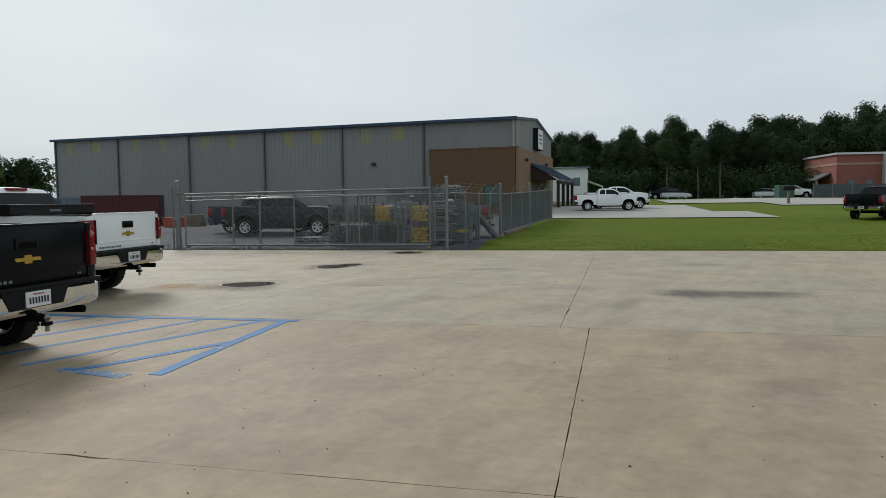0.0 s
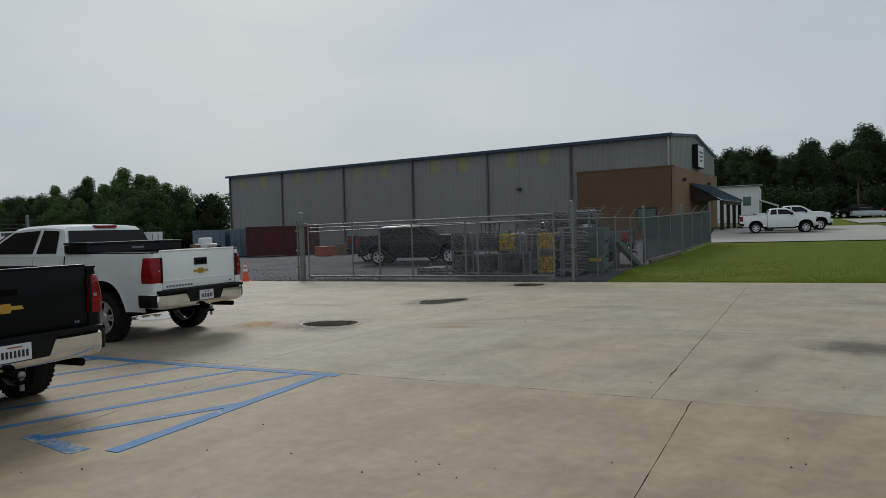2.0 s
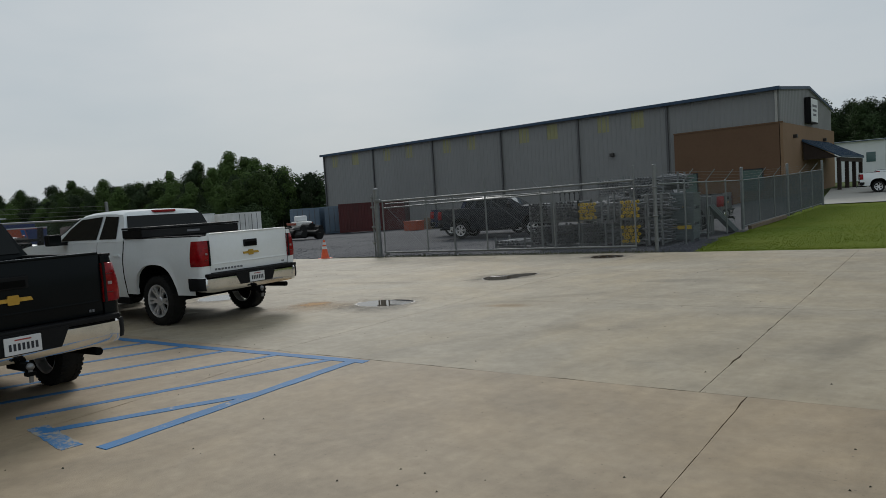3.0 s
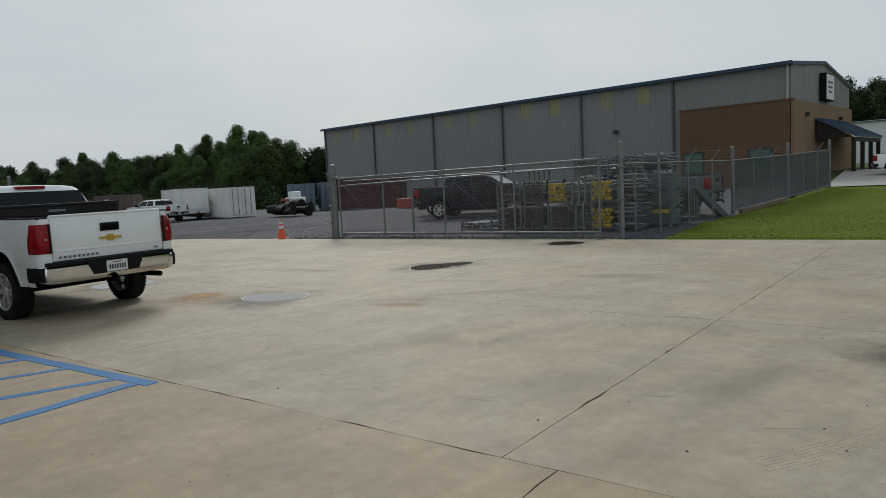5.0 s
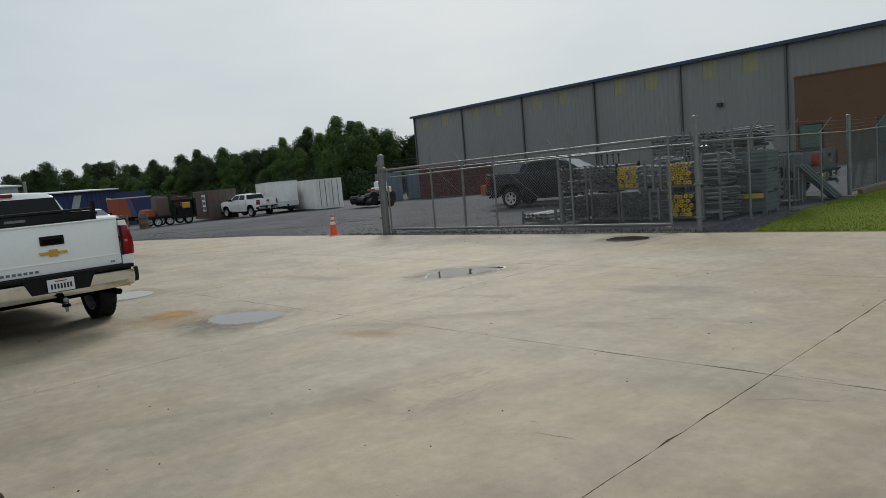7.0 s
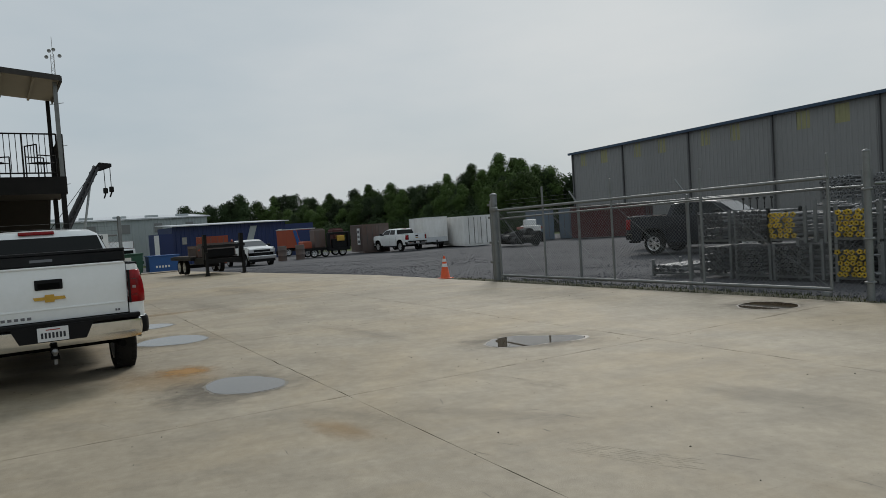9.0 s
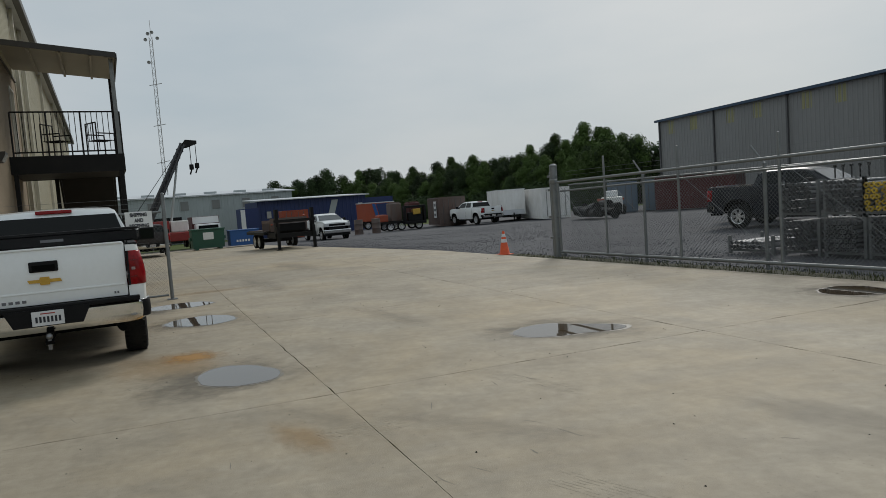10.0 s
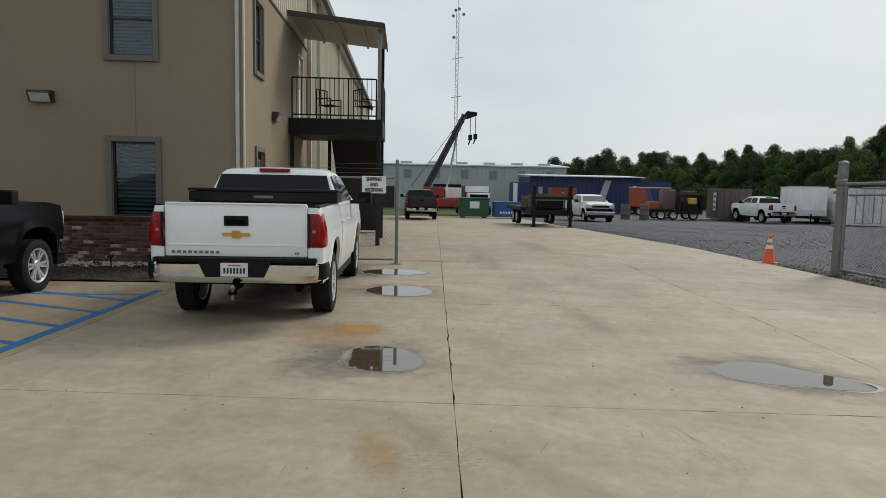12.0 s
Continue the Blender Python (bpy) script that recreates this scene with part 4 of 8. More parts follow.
for x, z1 in ((BX0 - 0.03, 6.14), (BX1 + 0.03, 6.14)):
    part("post", boxes((x - 0.05, x + 0.05, BY1 - 0.12, BY1 - 0.02, 3.565, z1 - 0.09)), GALV if x == BX0 - 0.03 else BLACK_STEEL, balcony)
    part("post", boxes((x - 0.06, x + 0.06, BY1 - 0.14, BY1 - 0.02, 0, 3.105)), BLACK_STEEL, balcony)
part("post", boxes((BX1, BX1 + 0.1, WY + 0.8, WY + 0.9, 0, 3.105)), BLACK_STEEL, balcony)
part("post", boxes((BX0 - 0.1, BX0, WY + 0.05, WY + 0.15, 0, 3.105)), BLACK_STEEL, balcony)


def railing(a, b, z0, h, n, parent):
    a, b = Vector(a), Vector(b)
    for z in (z0 + 0.1, z0 + h):
        part("rail", rods([((a.x, a.y, z), (b.x, b.y, z))], 0.022, 6), BLACK_STEEL, parent)
    for k in range(n + 1):
        p = a.lerp(b, k / n)
        big = k % 6 == 0
        part("baluster", rods([((p.x, p.y, z0 + (0 if big else 0.1)), (p.x, p.y, z0 + h))], 0.022 if big else 0.0095, 6), BLACK_STEEL, parent)


railing((BX0 - 0.02, WY + 0.1, 0), (BX0 - 0.02, BY1 - 0.15, 0), 3.56, 1.12, 18, balcony)
railing((BX0 - 0.1, BY1, 0), (BX1 + 0.05, BY1, 0), 3.56, 1.12, 18, balcony)
bm = slab_of([(BX0 + 0.28, WY + 0.03, 6.33), (BX0 + 0.28, BY1 + 0.04, 6.08), (BX1 - 0.2, BY1 + 0.04, 6.08), (BX1 - 0.2, WY + 0.03, 6.33)], (0, 0, 0.05))
part("canopy", bm, CANOPY_UNDER, balcony, "ribbed cream tin canopy")
part("fascia", slab_of([(BX0 + 0.29, WY + 0.03, 6.28), (BX0 + 0.29, BY1 + 0.05, 6.02), (BX0 + 0.29, BY1 + 0.05, 6.16), (BX0 + 0.29, WY + 0.03, 6.42)], (0.04, 0, 0)), LAMP_BRONZE, balcony)
part("fascia", boxes((BX1 - 0.2, BX0 + 0.28, BY1 + 0.045, BY1 + 0.08, 6.0, 6.15)), LAMP_BRONZE, balcony)
for y in (WY + 0.65, WY + 1.35, WY + 2.05):
    z = 6.33 - 0.25 * (y - WY) / 2.77
    part("purlin", boxes((BX1 - 0.15, BX0 + 0.22, y - 0.03, y + 0.03, z - 0.075, z - 0.004)), CANOPY_UNDER, balcony)
for y in (8.3, 9.75):
    part("stringer", slab_of([(BX1 - 0.03, y, 3.54), (BX1 - 0.03, y, 3.17), (BX1 - 4.6, y, -0.1), (BX1 - 5.1, y, -0.1)], (0, 0.06, 0)), BLACK_STEEL, balcony)
for k in range(17):
    part("tread", boxes((BX1 - 0.33 - 0.27 * k, BX1 - 0.04 - 0.27 * k, 8.365, 9.745, 3.34 - 0.197 * k, 3.38 - 0.197 * k)), BLACK_STEEL, balcony)
part("soffit", slab_of([(BX1 - 0.05, 8.365, 3.12), (BX1 - 4.4, 8.365, -0.05), (BX1 - 4.4, 9.745, -0.05), (BX1 - 0.05, 9.745, 3.12)], (0, 0, 0.02)), BLACK_STEEL, balcony)


def metal_chair(m):
    c = thing("metal_chair", m, "black metal patio chair on the balcony deck", "chair", "chairs on the balcony")
    part("frame", rods([((-0.25, -0.25, 0), (-0.25, -0.25, 0.9)), ((-0.25, 0.25, 0), (-0.25, 0.25, 0.9)), ((0.25, -0.25, 0), (0.25, -0.25, 0.62)), ((0.25, 0.25, 0), (0.25, 0.25, 0.62)),
                        ((-0.25, -0.25, 0.62), (0.25, -0.25, 0.62)), ((-0.25, 0.25, 0.62), (0.25, 0.25, 0.62)), ((-0.25, -0.25, 0.9), (-0.25, 0.25, 0.9))], 0.018, 6), BLACK_STEEL, c)
    part("seat", rods([((-0.24, y, 0.44), (0.25, y, 0.44)) for y in (-0.2, -0.1, 0.0, 0.1, 0.2)], 0.012, 5), BLACK_STEEL, c)
    part("backrest", rods([((-0.25, y, 0.44), (-0.25, y, 0.9)) for y in (-0.12, 0.0, 0.12)], 0.010, 5), BLACK_STEEL, c)
    return c


chair_a = metal_chair(pose(-20.0, 8.45, 3.545, 0, 0, 60))
copy_thing(chair_a, pose(-20.0, 9.5, 3.545, 0, 0, 120))

# ---- grey warehouse ----
WH_ANGLE = -9.3
WH = pose(-4.0, 54.6, 0, 0, 0, 180 + WH_ANGLE)   # local x runs along the front away from the entrance, local y towards the lot
WH_L, WH_D, WH_H = 50.2, 16.3, 8.36
WH_RIDGE, WH_BACK = 0.67, -0.5          # ridge and back eave over the front eave
warehouse = thing("warehouse", WH, "long grey ribbed metal warehouse with brown masonry front corner", "warehouse", kind="structure")
part("front_cladding", ribbed_sheet(0, WH_L, -1.0, WH_H, 0.42, 0.028, "x", 0.0), WH_GREY, warehouse)
def gable_top(u):
    s = -u / (WH_D / 2)
    return WH_H + (WH_RIDGE * s if s < 1 else WH_RIDGE + (WH_BACK - WH_RIDGE) * (s - 1))


part("gable_cladding", ribbed_sheet(-WH_D, 0, -1.0, WH_H, 0.42, 0.028, "y", 0.0, -1, zfun=gable_top), WH_GREY, warehouse)
part("end_wall", slab_of([(WH_L, 0, -1), (WH_L, -WH_D, -1), (WH_L, -WH_D, WH_H + WH_BACK), (WH_L, -WH_D / 2, WH_H + WH_RIDGE), (WH_L, 0, WH_H)], (-0.1, 0, 0)), WH_GREY, warehouse)
part("back_wall", boxes((0, WH_L, -WH_D - 0.1, -WH_D, -1, WH_H + WH_BACK)), WH_GREY, warehouse)
bm = slab_of([(-0.12, 0.25, WH_H), (-0.12, -WH_D / 2, WH_H + WH_RIDGE + 0.08), (-0.12, -WH_D - 0.25, WH_H + WH_BACK), (-0.12, -WH_D - 0.25, WH_H + WH_BACK - 0.12), (-0.12, -WH_D / 2, WH_H + WH_RIDGE - 0.04), (-0.12, 0.25, WH_H - 0.12)], (WH_L + 0.3, 0, 0))
part("roof", bm, ROOF_SHEET, warehouse)
part("gutter", boxes((-0.15, WH_L + 0.2, 0.26, 0.45, WH_H - 0.14, WH_H + 0.09)), WH_TRIM, warehouse, "dark blue eave gutter")
part("rake_trim", slab_of([(-0.18, 0.26, WH_H + 0.06), (-0.18, -WH_D / 2, WH_H + WH_RIDGE + 0.14), (-0.18, -WH_D - 0.2, WH_H + WH_BACK + 0.06), (-0.18, -WH_D - 0.2, WH_H + WH_BACK - 0.14), (-0.18, -WH_D / 2, WH_H + WH_RIDGE - 0.06), (-0.18, 0.26, WH_H - 0.16)], (0.05, 0, 0)), WH_TRIM, warehouse)
for k, x in enumerate((0.1, 8.05, 15.9, 24.1, 32.7, 41.55, 49.95)):
    part("downspout", boxes((x, x + 0.14, 0.05, 0.2, -0.5, WH_H - 0.1)), WH_PIPE_LIGHT if k == 0 else WH_PIPE, warehouse)
for x in (10.05, 13.1, 18.05, 21.05, 27.15, 30.4, 35.55, 38.9, 44.05, 47.65):
    part("skylight_panel", ribbed_sheet(x, x + 1.05, 6.82, 8.12, 0.42, 0.028, "x", 0.012), YELLOW_PANEL, warehouse)
part("masonry_front", boxes((0.0, 7.57, 0.05, 0.22, -1, 5.92)), BROWN_WALL, warehouse, "brown masonry wainscot")
part("masonry_gable", boxes((-0.24, -0.05, -WH_D + 0.05, 0.22, -1, 5.92)), TAN_WALL, warehouse, "tan masonry gable wainscot")
part("masonry_cap", boxes((-0.28, 7.59, 0.225, 0.26, 5.90, 6.0)), BROWN_WALL, warehouse)
for x in (1.2, 5.9):
    w = new("window")
    w.parent = warehouse
    part("pane", boxes((x, x + 1.4, 0.225, 0.25, 1.3, 2.75)), TEAL_GLASS, w)
    part("window_frame", boxes((x - 0.08, x, 0.225, 0.27, 1.22, 2.83), (x + 1.4, x + 1.48, 0.225, 0.27, 1.22, 2.83), (x, x + 1.4, 0.225, 0.27, 2.75, 2.83), (x, x + 1.4, 0.225, 0.27, 1.22, 1.3)), WIN_FRAME, w)
part("wall_light", boxes((12.7, 13.05, 0.05, 0.3, 4.75, 5.02), bevel=0.02), LAMP_BRONZE, warehouse, "small bronze wall light")
for y in (-2.6, -12.0):
    part("wall_light", boxes((-0.5, -0.245, y - 0.15, y + 0.15, 4.9, 5.15), bevel=0.02), LAMP_BRONZE, warehouse)
sign = thing("wall_sign", WH @ pose(-0.06, -8.1, 7.2), "white lit sign box in a black frame on the gable", "sign")
part("case", boxes((-0.42, 0.0, -1.15, 1.15, -1.0, 1.0)), BLACK_BOX, sign)
part("face", boxes((-0.44, -0.422, -1.05, 1.05, -0.9, 0.9)), SIGN_WHITE, sign)
for k, z in enumerate((0.35, 0.0, -0.35)):
    part("print_bar", boxes((-0.448, -0.442, -0.7 + 0.1 * k, 0.7 - 0.1 * k, z - 0.09, z + 0.09)), GREY_INK, sign)
porch = thing("entrance_porch", WH @ pose(-0.3, -9.2, 0), "blue metal porch roof on dark timber posts", "porch", kind="structure")
part("porch_roof", slab_of([(0, -4.5, 4.7), (0, 4.5, 4.7), (-2.6, 4.5, 3.3), (-2.6, -4.5, 3.3)], (0, 0, 0.14)), BLUE_ROOF, porch)
for k in range(23):
    y = -4.45 + 0.4 * k
    part("roof_seam", slab_of([(0, y, 4.845), (-2.6, y, 3.445), (-2.6, y + 0.04, 3.445), (0, y + 0.04, 4.845)], (0, 0, 0.04)), BLUE_ROOF, porch)
part("porch_beam", boxes((-2.5, -2.25, -4.4, 4.4, 3.0, 3.29)), DARK_WOOD, porch)
for y in (-4.2, -1.4, 1.4, 4.2):
    part("porch_post", boxes((-2.5, -2.25, y - 0.13, y + 0.13, 0.3, 3.0)), DARK_WOOD, porch, "dark timber post")
# Porch end in the dark timber colour, which holds its shade under the roof.
part("porch_wall", slab_of([(-0.05, 4.3, 4.65), (-0.05, 4.3, 3.3), (-2.4, 4.3, 3.3)], (0, 0.06, 0)), DARK_WOOD, porch)

# ---- far buildings ----
hall = thing("white_hall", pose(3.2, 92, 0, 0, 0, -3), "small white metal hall beyond the warehouse", "building", kind="structure")
part("wall", slab_of([(-9, 0, 0.8), (0.0, 0, 0.8), (0.0, 0, 5.8), (-9, 0, 5.8)], (0, 14, 0)), WHITE_SHEET, hall)
part("roof", slab_of([(-9.3, -0.3, 5.8), (0.3, -0.3, 5.8), (0.3, 7, 6.1), (-9.3, 7, 6.1)], (0, 0, 0.12)), ROOF_SHEET, hall)
part("eave_trim", boxes((-9.35, 0.32, -0.36, -0.31, 5.80, 5.87)), WH_TRIM, hall)
for x in (-3.2,):
    w = new("window")
    w.parent = hall
    part("pane", boxes((x + 1.4, x + 2.3, -0.03, -0.004, 3.4, 4.5)), TEAL_GLASS, w)
part("porch_roof", slab_of([(0.05, 2, 4.0), (2.2, 2, 3.2), (2.2, 9, 3.2), (0.05, 9, 4.0)], (0, 0, 0.15)), WHITE_SHEET, hall)
for y in (2.3, 8.7):
    part("porch_post", boxes((2.0, 2.15, y, y + 0.15, 1.5, 3.2)), WHITE_SHEET, hall)

brickhall = thing("red_brick_building", pose(41.8, 112, 1.9, 0, 0, 0), "red brick commercial building with pale roof edge", "building", kind="structure")
part("front_wall", boxes((0, 30, 0, 14, -2, 6.1)), RED_BRICKFACE, brickhall)
part("gable_wall", slab_of([(-0.02, 0.0, 0), (-0.02, 14, 0), (-0.02, 14, 6.1), (-0.02, 0.0, 6.1)], (0.01, 0, 0)), RED_BRICKFACE, brickhall)
part("band", boxes((-0.08, 30, -0.06, -0.004, 4.5, 4.85)), BAND_TAN, brickhall)
part("band", boxes((-0.08, -0.03, -0.004, 14, 4.5, 4.85)), BAND_TAN, brickhall)
part("roof", boxes((-0.3, 30.3, -0.35, 14.3, 6.1, 6.4)), ROOF_SHEET, brickhall)
part("side_block", boxes((6.4, 30, -1.0, -0.07, -2, 6.05)), PALE_SHEET, brickhall)
for x in (1.6, 4.2):
    w = new("window")
    w.parent = brickhall
    part("pane", boxes((x, x + 1.0, -0.05, -0.004, 0.6, 2.2)), TEAL_GLASS, w)
part("porch_roof", slab_of([(-0.1, 2, 3.2), (-2.2, 2, 2.2), (-2.2, 9, 2.2), (-0.1, 9, 3.2)], (0, 0, 0.2)), WH_PIPE, brickhall)
for y in (2.3, 8.5):
    part("porch_post", boxes((-2.1, -1.85, y, y + 0.25, -1, 2.2)), BAND_TAN, brickhall)

shed = thing("pale_industrial_shed", pose(-95, 0, -1.35), "long pale grey industrial shed across the yard end", "building", kind="structure")
part("wall", ribbed_sheet(-40, 33.4, -0.5, 6.0, 0.8, 0.06, "y", 0.0), PALE_SHEET, shed)
part("roof", slab_of([(0.3, -40, 6.0), (0.3, 33.8, 6.0), (-12, 33.8, 6.75), (-12, -40, 6.75)], (0, 0, 0.15)), ROOF_SHEET, shed)
part("end_wall", boxes((-20, -0.06, 33.3, 33.4, -0.5, 6.0)), PALE_SHEET, shed)
for y in range(-18, 34, 4):
    part("roof_vent", boxes((-3.4, -2.6, y, y + 1.6, 6.2, 6.62)), PALE_SHEET, shed)
    part("wall_panel", boxes((0.062, 0.09, y + 0.5, y + 1.5, 4.2, 5.4)), WH_GREY, shed)
# Solid black panels stand in for the shade inside open doorways.
part("shed_door", boxes((0.07, 0.14, 14.6, 18.5, 0, 3.4)), BLACK_BOX, shed, "black panel for the unlit inside of an open roller door")
part("shed_door", boxes((0.07, 0.14, 7.5, 9.2, 0, 3.0)), BLACK_BOX, shed)

navy = thing("navy_shed", pose(-80, 1.3, -1.1), "low navy blue metal building with pale roof edge", "building", kind="structure")
part("wall", ribbed_sheet(24.2, 37.6, -0.3, 4.25, 0.5, 0.05, "y", 0.0), NAVY_SHEET, navy)
part("annex", boxes((-3, 0.6, 22.2, 24.15, -0.3, 3.5)), NAVY_SHEET, navy)
part("annex_edge", boxes((0.61, 0.66, 22.1, 22.6, -0.3, 3.4)), SIGN_WHITE, navy)
part("wing", boxes((-6, -0.5, 37.62, 41.5, -0.3, 3.9)), NAVY_SHEET, navy)
part("back", boxes((-8, -0.1, 24.2, 37.6, -0.3, 4.2)), NAVY_SHEET, navy)
part("roof", slab_of([(0.7, 23.9, 4.25), (0.7, 37.9, 4.25), (-8, 37.9, 4.55), (-8, 23.9, 4.55)], (0, 0, 0.10)), ROOF_SHEET, navy)
part("wall_mark", slab_of([(0.06, 32.2, 0.8), (0.06, 33.0, 0.8), (0.06, 34.0, 3.9), (0.06, 33.2, 3.9)], (0.02, 0, 0)), PALE_SHEET, navy)
part("notice", boxes((0.06, 0.09, 36.6, 37.1, 2.6, 3.3)), SIGN_WHITE, navy)
part("notice", boxes((0.06, 0.09, 25.2, 25.7, 2.2, 3.0)), WH_PIPE_LIGHT, navy)


# ---- vehicles ----
def wheel_meshes(radius, width):
    k = radius / 0.40
    bm = bmesh.new()
    w = width / 2
    prof = [(0.258 * k, -w * 0.86), (0.30 * k, -w), (0.36 * k, -w * 0.97), (0.392 * k, -w * 0.82), (0.40 * k, -w * 0.5), (0.40 * k, w * 0.5), (0.392 * k, w * 0.82), (0.36 * k, w * 0.97), (0.30 * k, w), (0.258 * k, w * 0.86)]
    lathe(bm, prof, 32, closed=True)
    for i in range(40):                      # tread blocks
        a = 2 * math.pi * i / 40
        for s in (-1, 1):
            m = Matrix.Rotation(-a, 4, "Y") @ Matrix.Translation((0.40 * k, s * w * 0.62, 0))
            tmp = [m @ Vector(p) for p in ((0.006, -0.03, -0.018), (0.006, 0.03, -0.018), (0.006, 0.03, 0.018), (0.006, -0.03, 0.018))]
            low = [m @ Vector(p) for p in ((-0.01, -0.03, -0.018), (-0.01, 0.03, -0.018), (-0.01, 0.03, 0.018), (-0.01, -0.03, 0.018))]
            t, l = [bm.verts.new(p) for p in tmp], [bm.verts.new(p) for p in low]
            bm.faces.new(t)
            for q in range(4):
                bm.faces.new((t[q], l[q], l[(q + 1) % 4], t[(q + 1) % 4]))
    bmesh.ops.recalc_face_normals(bm, faces=bm.faces[:])
    tyre = bpy.data.meshes.new("tyre")
    bm.to_mesh(tyre)
    bm.free()
    tyre.materials.append(RUBBER)
    bm = bmesh.new()
    lathe(bm, [(0.268 * k, -w * 0.9), (0.25 * k, -w * 0.86), (0.238 * k, -w * 0.3), (0.238 * k, w * 0.84), (0.266 * k, w * 0.92), (0.272 * k, w * 0.82)], 32)
    lathe(bm, [(0.0, w * 0.78), (0.065 * k, w * 0.78), (0.085 * k, w * 0.66), (0.085 * k, w * 0.4)], 20)
    for i in range(6):                       # split spokes
        for d in (-0.16, 0.16):
            a = 2 * math.pi * i / 6 + d
            c, s = math.cos(a), math.sin(a)
            r0, r1, h = 0.07 * k, 0.245 * k, 0.020 * k
            pts = []
            for r, y in ((r0, w * 0.70), (r1, w * 0.82)):
                for q in (-h, h):
                    pts.append(Vector((r * c - q * s, y, r * s + q * c)))
            prism(bm, [pts[0], pts[1], pts[3], pts[2]], (0, -0.03, 0))
    bmesh.ops.recalc_face_normals(bm, faces=bm.faces[:])
    rim = bpy.data.meshes.new("rim")
    bm.to_mesh(rim)
    bm.free()
    rim.materials.append(ALLOY)
    bm = bmesh.new()
    lathe(bm, [(0.0, -w * 0.1), (0.236 * k, -w * 0.1)], 24)
    disc = bpy.data.meshes.new("brake_disc")
    bm.to_mesh(disc)
    bm.free()
    disc.materials.append(UNDERBODY_AND_HOLLOW)
    for me in (tyre, rim):
        for f in me.polygons:
            f.use_smooth = True
        me.set_sharp_from_angle(angle=radians(35))
    return tyre, rim, disc


WHEELS = wheel_meshes(0.40, 0.27)


def side_y(z, W):
    """Half width of the body at height z."""
    k = ((0.36, 0.90), (0.50, 0.955), (0.80, 0.995), (1.02, 1.0), (1.16, 0.985), (1.22, 0.972), (1.36, 0.955), (1.46, 0.93))
    for (a, p), (b, q) in zip(k, k[1:]):
        if z <= b:
            return W * (p + (q - p) * max(0.0, (z - a) / (b - a)))
    return W * k[-1][1]


def arch_z(dx, ar):
    """Height of the squarish wheel opening, dx from its middle."""
    return 0.40 + 0.59 * max(0.0, 1 - abs(dx / ar) ** 2.6) ** (1 / 2.6)


def corner_ring(z, W, side, off=0.0):
    """Plan of the rounded rear corner at height z."""
    y = side_y(z, W) + off
    return [(x, side * q, z) for x, q in ((0.29, y), (0.16, y - 0.002), (0.105 - off * 0.7, y - 0.018), (0.078 - off, y - 0.055), (0.07 - off, y - 0.10), (0.066 - off, 0.825), (0.13, 0.825), (0.29, y - 0.05))]


def side_panel(x0, x1, low, top, W, side, arch=None, n=None):
    """A curved outer body panel between heights low(x) and top(x), with a wheel arch cut out of it and turned-in edges."""
    n = n or max(4, int((x1 - x0) / 0.06))
    xs = [x0 + (x1 - x0) * k / n for k in range(n + 1)]
    if arch:
        ax, ar = arch
        xs = sorted(set(xs + [ax - ar, ax + ar, ax - ar * 0.97, ax + ar * 0.97]))
    bm = bmesh.new()
    cols = []
    for x in xs:
        zb = low(x)
        if arch and abs(x - arch[0]) <= arch[1]:
            zb = max(zb, arch_z(x - arch[0], arch[1]))
        zt = top(x)
        col = []
        rows = 12
        for r in range(rows + 1):
            z = zb + (zt - zb) * r / rows
            y = side_y(z, W)
            if arch and r < 3:                       # flared lip of the arch
                near = smoothstep(arch[1] + 0.10, arch[1] - 0.02, abs(x - arch[0])) if arch[1] else 0
                y += 0.016 * (1 - r / 3) * near
            col.append(bm.verts.new((x, side * y, z)))
        inn = bm.verts.new((x, side * (side_y(zb, W) - 0.03), zb))
        inn2 = bm.verts.new((x, side * (side_y(zt, W) - 0.07), zt))
        cols.append([inn] + col + [inn2])
    for a, b in zip(cols, cols[1:]):
        for k in range(len(a) - 1):
            bm.faces.new((a[k], b[k], b[k + 1], a[k + 1]))
    bmesh.ops.recalc_face_normals(bm, faces=bm.faces[:])
    return bm


